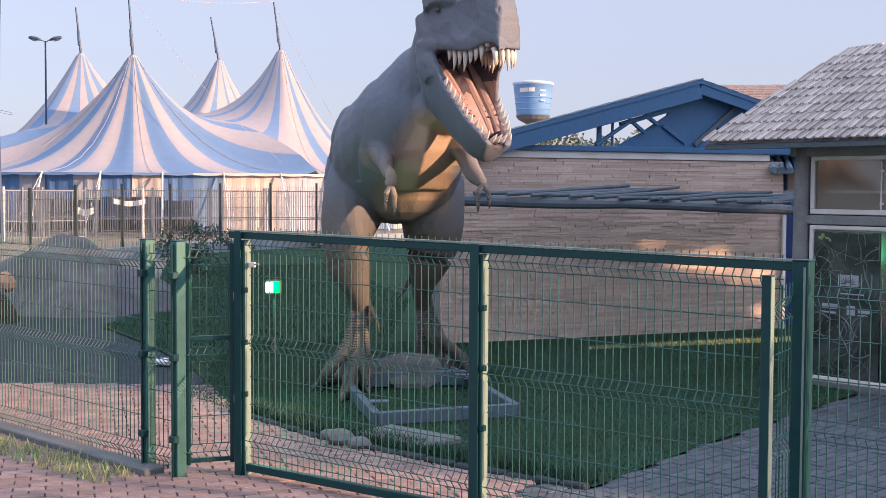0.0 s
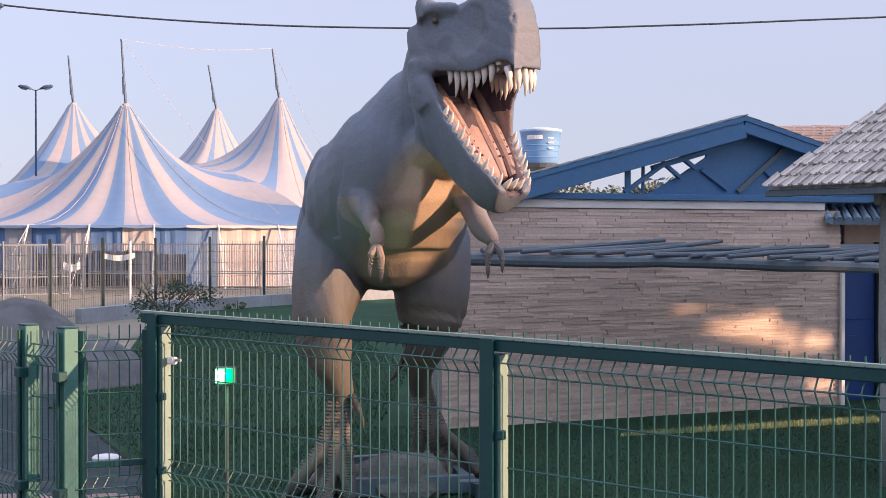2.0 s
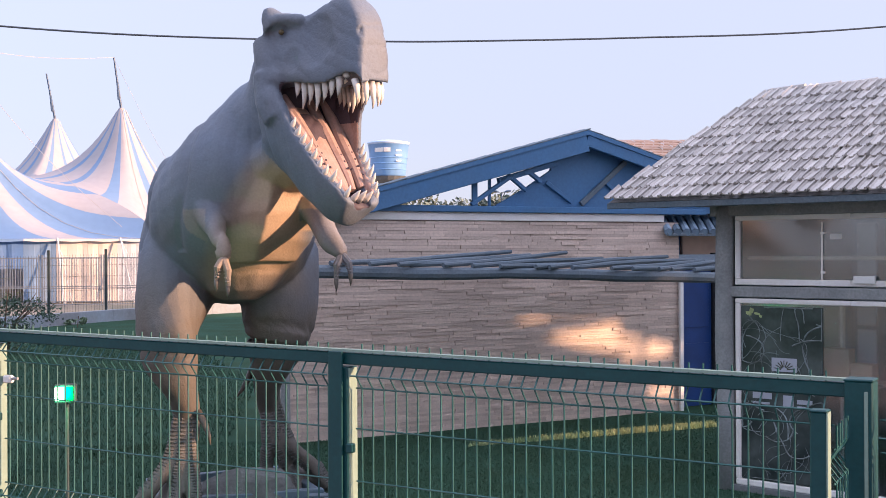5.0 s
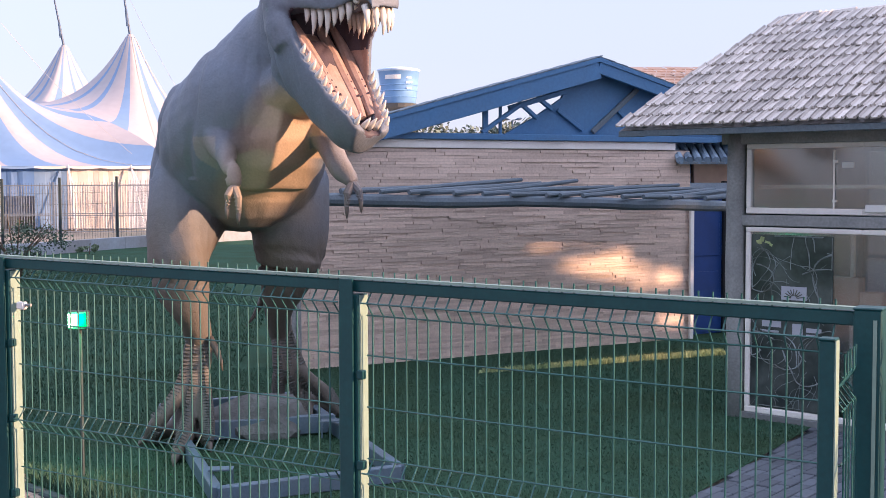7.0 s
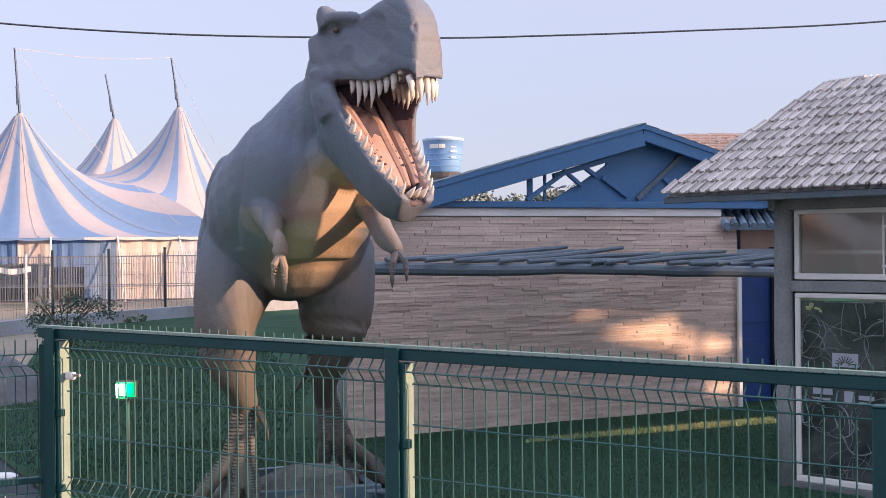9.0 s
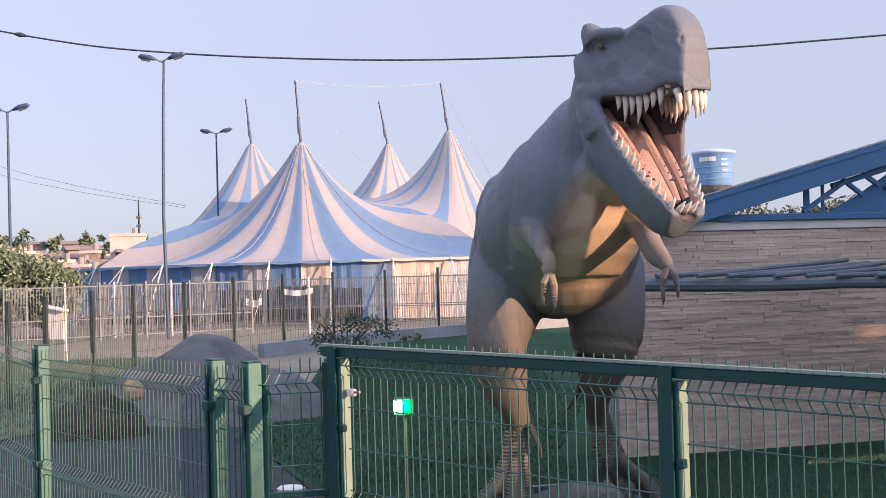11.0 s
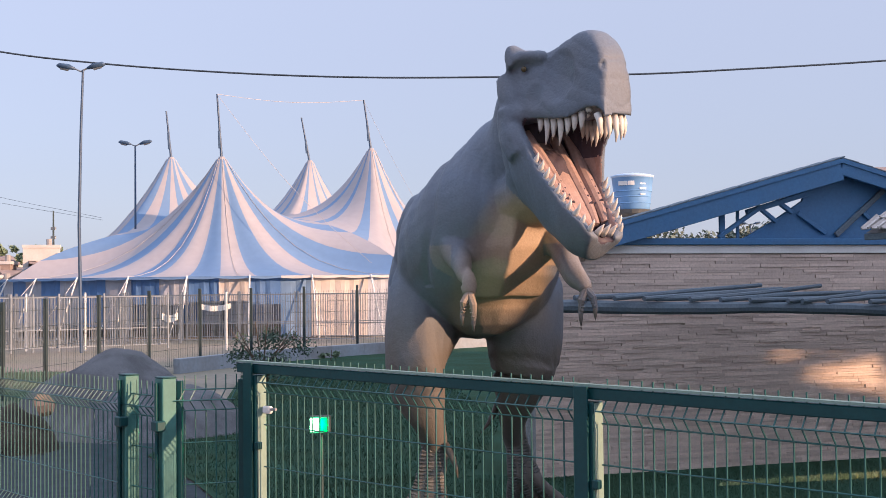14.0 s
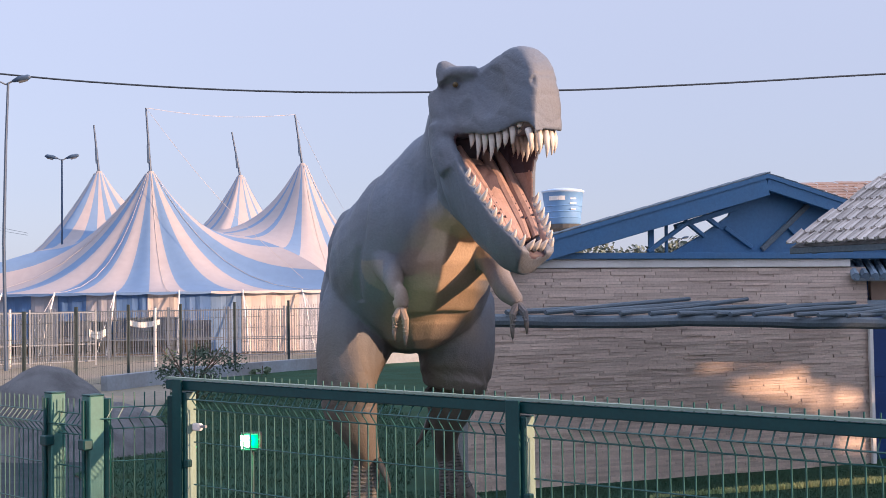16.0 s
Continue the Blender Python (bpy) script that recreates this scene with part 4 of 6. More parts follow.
ANKLES = [(-1.04, 9.42, 0.76), (-0.44, 10.28, 0.72)]
STRANDS = []                                         # ribbed cords from the ankle out to each toe
for i, (o, (_, (x2, y2))) in enumerate(TOES):
    a = Vector(ANKLES[i // 3])
    j = i % 3 - 1
    STRANDS.append(cr([(a.x + 0.045 * j, a.y, a.z, 0.045), (a.x * 0.7 + o[0] * 0.3 + 0.085 * j, a.y - 0.10, 0.44, 0.055), (a.x * 0.3 + x2 * 0.7 + 0.02 * j, o[1] - 0.16, 0.20, 0.06), (x2, y2, 0.055, 0.045)], 6))
    spline_tube(body, [(*r[:3], r[3], r[3]) for r in STRANDS[-1]], 1, 10)
for o, ((x1, y1), (x2, y2)) in TOES:
    spline_tube(body, [(*o, 0.09, 0.08), ((o[0] + x1) / 2, (o[1] + y1) / 2, 0.115, 0.07, 0.075), (x1, y1, 0.085, 0.06, 0.06), (x2, y2, 0.05, 0.045, 0.042)], 4, 10)
# arms
ARMS = [[(-0.84, 9.35, 2.62, 0.20, 0.22), (-0.89, 9.15, 2.44, 0.14, 0.16), (-0.82, 8.98, 2.27, 0.10, 0.115), (-0.74, 8.82, 2.13, 0.075, 0.08), (-0.70, 8.72, 2.02, 0.062, 0.06), (-0.69, 8.68, 1.94, 0.05, 0.045)],
        [(-0.22, 9.2, 2.46, 0.15, 0.16), (-0.06, 9.02, 2.30, 0.10, 0.11), (0.01, 8.87, 2.15, 0.085, 0.09), (0.06, 8.75, 2.06, 0.075, 0.08), (0.11, 8.70, 2.00, 0.06, 0.06), (0.13, 8.68, 1.96, 0.05, 0.045)]]
for rows in ARMS:
    spline_tube(body, rows, 4, 14)
bmesh.ops.recalc_face_normals(body, faces=body.faces)
raw = bpy.data.meshes.new("raw")
body.to_mesh(raw)
body.free()
tmp = new("tmp", raw)
rm = tmp.modifiers.new("skin", "REMESH")
rm.mode, rm.voxel_size, rm.adaptivity = "VOXEL", 0.016, 0.0
sm = tmp.modifiers.new("smooth", "SMOOTH")
sm.factor, sm.iterations = 0.5, 5
dg = bpy.context.evaluated_depsgraph_get()
dg.update()
skin_mesh = bpy.data.meshes.new_from_object(tmp.evaluated_get(dg))
bpy.data.objects.remove(tmp, do_unlink=True)
bm = bmesh.new()
bm.from_mesh(skin_mesh)
bm.normal_update()
for f in bm.faces:
    f.smooth, f.material_index = True, 0
    c, n = f.calc_center_median(), f.normal
    d = c - HO
    hf, hs, hz = d.dot(HF) / FS, d.dot(HS), d.z
    dj = c - JO
    jf, ju = dj.dot(JF), dj.dot(JU)
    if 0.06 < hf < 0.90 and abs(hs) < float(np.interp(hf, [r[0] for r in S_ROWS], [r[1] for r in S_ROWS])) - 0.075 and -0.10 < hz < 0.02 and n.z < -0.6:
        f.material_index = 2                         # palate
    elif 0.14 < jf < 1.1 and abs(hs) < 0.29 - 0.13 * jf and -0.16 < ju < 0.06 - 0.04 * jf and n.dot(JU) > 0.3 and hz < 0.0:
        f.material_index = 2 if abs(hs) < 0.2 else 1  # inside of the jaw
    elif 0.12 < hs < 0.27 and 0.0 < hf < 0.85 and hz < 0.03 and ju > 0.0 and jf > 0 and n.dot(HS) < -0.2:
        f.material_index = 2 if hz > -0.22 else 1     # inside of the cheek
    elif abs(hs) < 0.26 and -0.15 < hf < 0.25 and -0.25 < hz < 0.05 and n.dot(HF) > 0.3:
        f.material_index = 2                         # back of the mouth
# skin folds and lumps
for v in bm.verts:
    p = v.co
    w = noise.noise(p * 3.0) * 0.006 + noise.noise(p * 16.0) * 0.002
    if p.z < 3.0 and p.z > 1.2:
        w += 0.004 * math.sin((p.x * 1.2 - p.y * 0.6 + 0.1 * p.z) * 26 + 3 * noise.noise(p * 2)) * min(max(p.z - 1.5, 0), 1)      # soft upright drapes
        w -= (0.022 if p.x < -0.62 and p.z > 2.0 else 0.0) * max(0, math.sin((p.x * 0.8 - p.y * 0.5 - p.z * 0.15) * 14 + 1.5 * noise.noise(p * 1.7))) ** 8      # long folds
    if 2.55 < p.z < 3.2 and p.y < 9.3:
        w -= 0.007 * max(0, math.sin((p.x * 0.9 - p.y * 0.35 + 0.12 * p.z) * 62 + 2.5 * noise.noise(p * 2.5))) ** 4 * (1 - abs(p.z - 2.87) / 0.33)      # neck wrinkles
    d = p - HO
    hf, hs, hz = d.dot(HF) / FS, abs(d.dot(HS)), d.z
    if hz > 0.02 and hf > -0.2:
        w *= 0.45
        for cf, cz, rad, dep in ((0.52, 0.29, 0.19, 0.042), (0.16, 0.38, 0.06, 0.012), (0.99, 0.33, 0.04, 0.018), (0.30, 0.17, 0.09, 0.018), (0.70, 0.24, 0.07, 0.012)):
            q = math.hypot(hf - cf, hz - cz) / rad
            if q < 1 and hs > 0.1:
                w -= dep * (1 - q * q) ** 0.8          # hollows of snout, eye and nostril
        w -= 0.004 * max(0, math.sin((hf * 0.5 + hz) * 46 + 4 * noise.noise(p * 5))) ** 6      # creases
        q = math.hypot((hf - 0.28) / 0.24, (hz - 0.47) / 0.055)
        if q < 1 and hs > 0.15:
            w += 0.012 * (1 - q * q)                   # ridge over the eye
    v.co = p + v.normal * w

def cone(bm, base, tip, r, mi, bend=Vector((0, 0, 0)), seg=7):
    base, tip = Vector(base), Vector(tip)
    pts = [base.lerp(tip, t) + bend * (t * (1 - t) * 4) for t in (0, 0.35, 0.7, 1.0)]
    for ring in [loft(bm, tube_rings(pts, [r, r * 0.9, r * 0.55, r * 0.12], seg), True, mi)]:
        for rr in ring:
            for v in rr:
                for f in v.link_faces:
                    f.smooth = True


rnd = random.Random(8)
T_ROWS = cr(S_ROWS, 8)


def skull_w(f):
    best = min(T_ROWS, key=lambda r: abs(r[0] - f))
    return best[1], best[3]


# upper teeth: along each side, then round the front
for sgn in (-1, 1):
    for i in range(8):
        f = 0.32 + i * 0.073
        w, zb = skull_w(f)
        L = 0.10 + 0.05 * math.sin(i * 0.6) + rnd.uniform(-0.02, 0.04)
        b = hpt(f, (w - 0.06) * sgn, zb + 0.015)
        cone(bm, b, b - UP * (L + 0.02) + HF * -0.01 + HS * 0.005 * sgn, 0.024, 3, HF * 0.012)
for i in range(5):
    a = (i - 2) / 2.0
    b = hpt(0.985 - 0.05 * a * a, 0.115 * a, 0.01)
    cone(bm, b, b - UP * (0.19 - 0.02 * abs(i - 2)) + HF * 0.015, 0.026, 3, HF * 0.015)
# lower teeth
JT = cr(J_ROWS, 8)
for sgn in (-1, 1):
    for i in range(10):
        f = 0.36 + i * 0.076
        r_ = min(JT, key=lambda r: abs(r[0] - f))
        b = jpt(f, (r_[1] - 0.04) * sgn, r_[2] - 0.03)
        cone(bm, b, b + JU * (0.085 + rnd.uniform(-0.01, 0.03)) - JF * 0.015, 0.022, 3, JF * 0.012)
for i in range(3):
    b = jpt(1.06, 0.06 * (i - 1), 0.01)
    cone(bm, b, b + JU * 0.105, 0.024, 3)
# tongue and mouth ridges
tong = cr([(0.06, 0.09, 0.02), (0.25, 0.10, 0.05), (0.5, 0.095, 0.045), (0.75, 0.075, 0.03), (0.92, 0.03, 0.02)], 5)
loft(bm, [[jpt(f, w * math.cos(a), -0.04 + h * math.sin(a)) for a in [2 * math.pi * k / 12 for k in range(12)]] for f, w, h in tong], True, 1)
for sgn in (-1, 1):
    for k in range(2):
        s0 = (0.11 + 0.10 * k) * sgn
        pts = cr([tuple(jpt(f, s0 * (1.1 - 0.45 * f), z + 0.03 * k)) for f, z in ((-0.02, 0.0), (0.25, -0.01), (0.5, -0.025), (0.72, -0.03), (0.9, -0.05))], 4)
        loft(bm, tube_rings(pts, [0.026 + 0.022 * math.sin(math.pi * (q + 1) / (len(pts) + 1)) for q in range(len(pts))], 10, up=tuple(JU)), True, 1)
        for i in range(4):                           # dark grooves across each ridge near the chin
            f = 0.52 + i * 0.07
            c = jpt(f, s0 * (1.1 - 0.45 * f), -0.027 + 0.03 * k)
            loft(bm, tube_rings([c - HS * 0.044, c + JU * 0.044, c + HS * 0.044], [0.006, 0.008, 0.006], 6), True, 2)
# eyes, claws, scutes
for sgn in (-1, 1):
    g = bmesh.ops.create_uvsphere(bm, u_segments=12, v_segments=8, radius=0.020)
    bmesh.ops.translate(bm, vec=hpt(0.17, 0.245 * sgn, 0.385), verts=g["verts"])
    for f in {f for v in g["verts"] for f in v.link_faces}:
        f.material_index = 5
for (x, y, z), pl in (((-0.69, 8.68, 1.95), ((-0.735, 8.64, 1.80), (-0.655, 8.62, 1.76))), ((0.13, 8.68, 1.97), ((0.09, 8.63, 1.80), (0.19, 8.64, 1.84)))):
    for tx, ty, tz in pl:
        a, b = Vector((x, y, z)), Vector((tx, ty, tz))
        m_ = a.lerp(b, 0.45) + Vector((0.02 * (1 if tx > x else -1), -0.03, 0))
        loft(bm, tube_rings([a, m_, b], [0.032, 0.026, 0.018], 8), True, 0)
        cone(bm, b, b + Vector((0, -0.015, -0.085)), 0.017, 4, Vector((0, -0.012, 0)))
        for k in range(6):
            q = a.lerp(b, 0.15 + k * 0.14) + Vector((0, -0.022, 0))
            loft(bm, tube_rings([q + Vector((-0.013, 0, 0)), q + Vector((0, -0.01, 0)), q + Vector((0.013, 0, 0))], [0.006, 0.008, 0.006], 6), True, 0)
for o, ((x1, y1), (x2, y2)) in TOES:
    d = Vector((x2 - x1, y2 - y1, 0)).normalized()
    cone(bm, Vector((x2, y2, 0.055)) - d * 0.01, Vector((x2, y2, 0.0)) + d * 0.10, 0.035, 4, Vector((0, 0, 0.015)))
for p, q in (((-0.94, 9.38, 0.80), (-0.84, 9.30, 0.56)), ((-0.58, 10.2, 1.05), (-0.72, 10.1, 0.80))):       # dewclaw at the back of each ankle
    cone(bm, p, q, 0.03, 4, Vector((0.02, -0.02, 0)))
for S in STRANDS:                                    # dark and pale ribs along each cord
    for a, b in zip(S[:-1], S[1:]):
        for u in (0.0, 0.5):
            q = Vector(a[:3]).lerp(Vector(b[:3]), u)
            dr = (Vector(b[:3]) - Vector(a[:3])).normalized()
            sx = dr.cross(UP).normalized() if abs(dr.z) < 0.98 else Vector((1, 0, 0))
            if sx.x < 0:
                sx = -sx
            out_ = sx.cross(dr).normalized()
            if out_.y > 0:
                out_ = -out_
            r_ = a[3] + (b[3] - a[3]) * u
            loft(bm, tube_rings([q - sx * r_ * 0.8 + out_ * r_ * 0.55, q + out_ * (r_ + 0.006), q + sx * r_ * 0.8 + out_ * r_ * 0.55], [0.006, 0.011, 0.006], 6), True, 6)
# paler belly and throat, centre moved right so the tan adds to the sunlight
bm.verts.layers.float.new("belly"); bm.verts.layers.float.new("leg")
tone, leg_shade = bm.verts.layers.float["belly"], bm.verts.layers.float["leg"]
axis = [Vector(p) for p in ((-0.80, 10.6, 1.75), (-0.68, 9.75, 2.15), (-0.52, 9.3, 2.5), (-0.36, 9.16, 2.92), (-0.15, 9.1, 3.3))]
for v in bm.verts:
    best = min(range(len(axis)), key=lambda i: (v.co - axis[i]).length_squared)
    i = min(max(best, 1), len(axis) - 2)
    t = (axis[i + 1] - axis[i - 1]).normalized()
    down = (Vector((0.42, -0.62, -0.66)) - t * Vector((0.42, -0.62, -0.66)).dot(t)).normalized()
    r = (v.co - axis[best]) - t * (v.co - axis[best]).dot(t)
    k = r.normalized().dot(down) if r.length > 0.05 else 0
    k = min(max((k - 0.55) / 0.35, 0), 1) * min(max((2.75 - v.co.z) / 0.2, 0), 1) * min(max((v.co.z - 1.6) / 0.25, 0), 1)
    if v.co.z < 2.15:
        k *= min(max((0.42 - abs(v.co.x + 0.52)) / 0.1, 0), 1)
    if abs(v.co.x + 0.5) > 0.33 and v.co.y < 9.05 and v.co.z < 2.3:
        k = 0.3
    dj = v.co - JO
    if dj.dot(JF) > 0 and abs(dj.dot(HS)) < 0.4 and dj.dot(JU) > -0.33:
        k = 0
    k *= min(max((0.22 - v.co.x) / 0.12, 0), 1)
    v[tone] = k
    # legs darken from hip height down: shade put into the skin colour
    v[leg_shade] = min(max((2.15 - v.co.z) / 0.7 + 0.4 * noise.noise(v.co * 4), 0), 1) * 0.85
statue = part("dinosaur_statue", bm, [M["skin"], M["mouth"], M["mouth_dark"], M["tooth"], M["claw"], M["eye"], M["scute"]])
tagged(statue, "large slate-grey roaring dinosaur statue with tan belly and open toothed jaws", "statue")

# steel base frame under the statue
base = tagged(empty("statue_base", (-0.3, 9.0, 0)), "grey-blue welded steel base frame on the grass", "base frame")
C = [Vector(p) for p in ((-0.73, 7.58, 0.055), (0.42, 8.05, 0.055), (-0.36, 10.95, 0.055), (-1.45, 10.5, 0.055))]
for a, b in ((0, 1), (1, 2), (2, 3), (3, 0)):
    child_at("beam", bar(C[a], C[b], 0.07, 0.11, 0.006), M["base_blue"], base)
child_at("cross_beam", bar(C[0].lerp(C[3], 0.62) + UP * 0.03, C[1].lerp(C[2], 0.55) + UP * 0.03, 0.08, 0.14, 0.006), M["base_blue"], base)
for k, t in ((0, 0.12), (1, 0.5)):
    p = C[0].lerp(C[3], 0.12) if k == 0 else C[1].lerp(C[2], 0.48)
    br = child_at("bracket", box((0.16, 0.10, 0.012), pose(p.x + 0.08 - 0.16 * k, p.y, 0.14), 0.002), M["base_blue"], base)
    child_at("bracket_leg", box((0.012, 0.10, 0.12), pose(p.x + 0.15 - 0.3 * k, p.y, 0.075), 0.002), M["base_blue"], br)
bm = bmesh.new()
bmesh.ops.create_icosphere(bm, subdivisions=3, radius=1)
for v in bm.verts:
    v.co *= 1 + 0.22 * noise.noise(v.co * 1.6) + 0.07 * noise.noise(v.co * 5)
    v.co = Vector((v.co.x * 0.42, v.co.y * 0.32, max(v.co.z, -0.2) * 0.26))
rock = tagged(part("rock", bm, M["rock"]), "rough grey moulded rock between the statue's feet", "rock")
rock.location = (-0.58, 9.75, 0.05)

# ---- glazed hut with a tiled hip roof ----
HU = Vector((0.67, -0.74, 0)).normalized()
HN = Vector((-0.74, -0.67, 0)).normalized()        # outwards, to the lawn
H0 = Vector((3.36, 10.05, 0))


def hp(s, z, out=0.0):
    return H0 + HU * s + HN * out + Vector((0, 0, z))


hut = tagged(empty("glazed_hut", H0), "timber-framed glazed kiosk with a weathered tiled hip roof", "kiosk")


def hbar(name, s0, s1, z0, z1, o0, o1, mat, label="", bevel=0.006, parent=None):
    bm = bmesh.new()
    c = hp((s0 + s1) / 2, (z0 + z1) / 2, (o0 + o1) / 2)
    add_box(bm, (s1 - s0, o1 - o0, z1 - z0), along(c, c + HU), bevel)
    ob = part(name, bm, mat, parent or hut, label)
    ob.matrix_parent_inverse = hut.matrix_basis.inverted()
    if parent is not None:
        ob.matrix_parent_inverse = (hut.matrix_basis @ parent.matrix_parent_inverse @ parent.matrix_basis).inverted()
    return ob


LEN, DEEP = 3.3, 2.4
rnd = random.Random(2)
for s in (0.0, 1.95, LEN):                           # round log posts
    pts = [hp(s, z, 0.02) + Vector((rnd.uniform(-0.008, 0.008), 0, 0)) for z in (-0.05, 0.6, 1.2, 1.8, 2.36)]
    ob = part("log_post", tube(pts, [0.085, 0.08, 0.082, 0.078, 0.08], 12), M["log"], hut, smooth=True)
    ob.matrix_parent_inverse = hut.matrix_basis.inverted()
ob = part("log_post", tube([hp(LEN, z, -DEEP) for z in (-0.05, 2.36)], 0.08, 10), M["log"], hut, smooth=True)
ob.matrix_parent_inverse = hut.matrix_basis.inverted()
hbar("eave_beam", -0.12, LEN + 0.6, 2.27, 2.37, -0.05, 0.07, M["log"])
hbar("transom_beam", 0.06, LEN, 1.60, 1.69, -0.03, 0.05, M["log"])
hbar("back_wall", 0.0, LEN, 0.0, 2.50, -DEEP - 0.1, -DEEP, M["interior"])
for s in (0.0, LEN):
    c = hp(s, 1.22, -DEEP / 2)
    ob = part("side_wall", box((DEEP, 0.08, 2.44), along(c, c + HN)), M["interior"], hut); ob.matrix_parent_inverse = hut.matrix_basis.inverted()
hbar("floor_slab", -0.05, LEN + 0.1, -0.06, 0.05, -DEEP, 0.06, M["concrete"])
# windows: white frames with panes; the lower ones carry a dark printed film
for k, (s0, s1) in enumerate(((0.10, 1.10), (1.10, 1.88), (2.02, 3.2))):
    for z0, z1, low_ in ((0.05, 1.59, True), (1.70, 2.27, False)):
        win = hbar("window_frame", s0, s1, z0, z0 + 0.05, -0.005, 0.045, M["white_paint"], "white window frame")
        hbar("frame_top", s0, s1, z1 - 0.04, z1, -0.005, 0.045, M["white_paint"], parent=win)
        if k in (0, 2):
            hbar("frame_side", s0, s0 + 0.045, z0 + 0.05, z1 - 0.04, -0.005, 0.045, M["white_paint"], parent=win)
        else:
            hbar("frame_side", s1 - 0.045, s1, z0 + 0.05, z1 - 0.04, -0.005, 0.045, M["white_paint"], parent=win)
        pane = hbar("pane", s0 + (0.045 if k in (0, 2) else 0), s1 - (0 if k in (0, 2) else 0.045), z0 + 0.05, z1 - 0.04, 0.012, 0.020, M["pane"], "reflecting glass pane", 0.0, win)
        pane.visible_shadow = False
hbar("joint_strip", 0.85, 0.863, 1.74, 2.21, 0.02, 0.03, M["white_paint"], "thin glazing strip", 0.0)
for z in (1.80, 2.11):
    hbar("clip", 0.845, 0.885, z, z + 0.02, 0.02, 0.035, M["white_paint"], "", 0.002)
hbar("sticker", 0.92, 1.02, 2.07, 2.115, 0.021, 0.024, M["sign_white"], "small pale printed sticker", 0.0)
hbar("door_lock", 1.13, 1.30, 1.725, 1.785, 0.045, 0.07, M["sign_white"], "white lock plate", 0.004)
# printed film: dark ground with pale twining stems
film_ob = hbar("printed_film", 0.145, 0.86, 0.11, 1.53, 0.021, 0.024, M["film_dark"], "dark film printed with pale twining stems", 0.0)


def on_film(name, bm, mat, label=""):
    ob = part(name, bm, mat, film_ob, label)
    ob.matrix_parent_inverse = (hut.matrix_basis @ film_ob.matrix_parent_inverse).inverted()
    return ob


rnd = random.Random(14)
for i in range(44):                                  # long winding stems, a few of them thick
    thick = rnd.choice((0.0022, 0.003, 0.004, 0.007))
    s, z, a = rnd.uniform(0.18, 0.82), rnd.uniform(0.15, 1.48), rnd.uniform(0, 6.28)
    pts, bend = [], rnd.uniform(-0.25, 0.25)
    for k in range(rnd.randrange(8, 26)):
        pts.append(hp(min(max(s, 0.155), 0.85), min(max(z, 0.12), 1.52), 0.026))
        bend = 0.8 * bend + rnd.uniform(-0.22, 0.22)
        a += bend
        s, z = s + 0.032 * math.cos(a), z + 0.032 * math.sin(a)
    bm = bmesh.new()
    loft(bm, tube_rings(pts, [thick * rnd.uniform(0.6, 1.1) for _ in pts], 4), True)
    on_film("printed_stem", bm, M["stem"])
bm = bmesh.new()                                     # yellowish printed flower
for i in range(7):
    c = hp(0.27 + rnd.uniform(-0.06, 0.06), 1.47 + rnd.uniform(-0.035, 0.03), 0.027)
    add_box(bm, (rnd.uniform(0.02, 0.05), 0.002, rnd.uniform(0.015, 0.04)), along(c, c + HU + Vector((0, 0, rnd.uniform(-0.6, 0.6)))), 0.0)
on_film("printed_flower", bm, M["blade_yellow"])
for s, z, w, h in ((0.42, 1.06, 0.22, 0.11), (0.25, 0.80, 0.17, 0.05), (0.52, 0.77, 0.09, 0.09), (0.64, 0.77, 0.13, 0.035), (0.45, 0.93, 0.25, 0.012), (0.25, 0.74, 0.15, 0.016), (0.64, 0.73, 0.10, 0.014)):
    bm = bmesh.new()
    c = hp(s + w / 2, z, 0.028)
    add_box(bm, (w, 0.003, h), along(c, c + HU))
    on_film("printed_bar", bm, M["tent_wall"])
for k in range(9):                                   # fan-shaped emblem
    a = math.pi * (k + 0.5) / 9
    c = hp(0.53, 1.02, 0.031)
    q = hp(0.53 + 0.085 * math.cos(a), 1.02 + 0.075 * math.sin(a), 0.031)
    on_film("emblem_ray", bar(c.lerp(q, 0.3), q, 0.002, 0.008), M["sign_dark"])
hbar("notice", 0.95, 1.25, 0.86, 0.94, 0.021, 0.025, M["tank_pale"], "pale blue printed notice", 0.0)
for s in (1.0, 1.08, 1.16):
    hbar("notice_bar", s, s + 0.05, 0.885, 0.915, 0.026, 0.028, M["sign_white"], "", 0.0)
# things behind the glass
hbar("inner_counter", 1.0, 3.1, 0.05, 0.95, -1.6, -1.1, M["interior"])
hbar("inner_rail", 0.06, 3.2, 1.905, 1.935, -0.27, -0.24, M["sign_white"], "pale rail behind the glass")
hbar("inner_panel", 0.72, 0.88, 0.05, 1.58, -0.28, -0.25, M["town_grey"], "grey board behind the glass")
hbar("inner_bar", 0.88, 0.91, 0.05, 1.58, -0.28, -0.24, M["white_paint"], "white upright behind the glass")
for z0, z1 in ((0.05, 1.355), (1.385, 2.2)):
    hbar("inner_panel", 1.02, 1.18, z0, z1, -0.28, -0.25, M["tent_wall"], "pale grey board behind the glass")
hbar("inner_panel", 1.45, 1.9, 0.05, 2.2, -0.6, -0.57, M["town_grey"])
hbar("inner_box", 0.73, 1.01, 0.96, 1.20, -0.24, -0.12, M["render_wall"], "peach-coloured carton behind the glass", 0.006)
hbar("inner_box", 1.02, 1.2, 0.96, 1.09, -0.24, -0.12, M["render_wall"], "", 0.006)
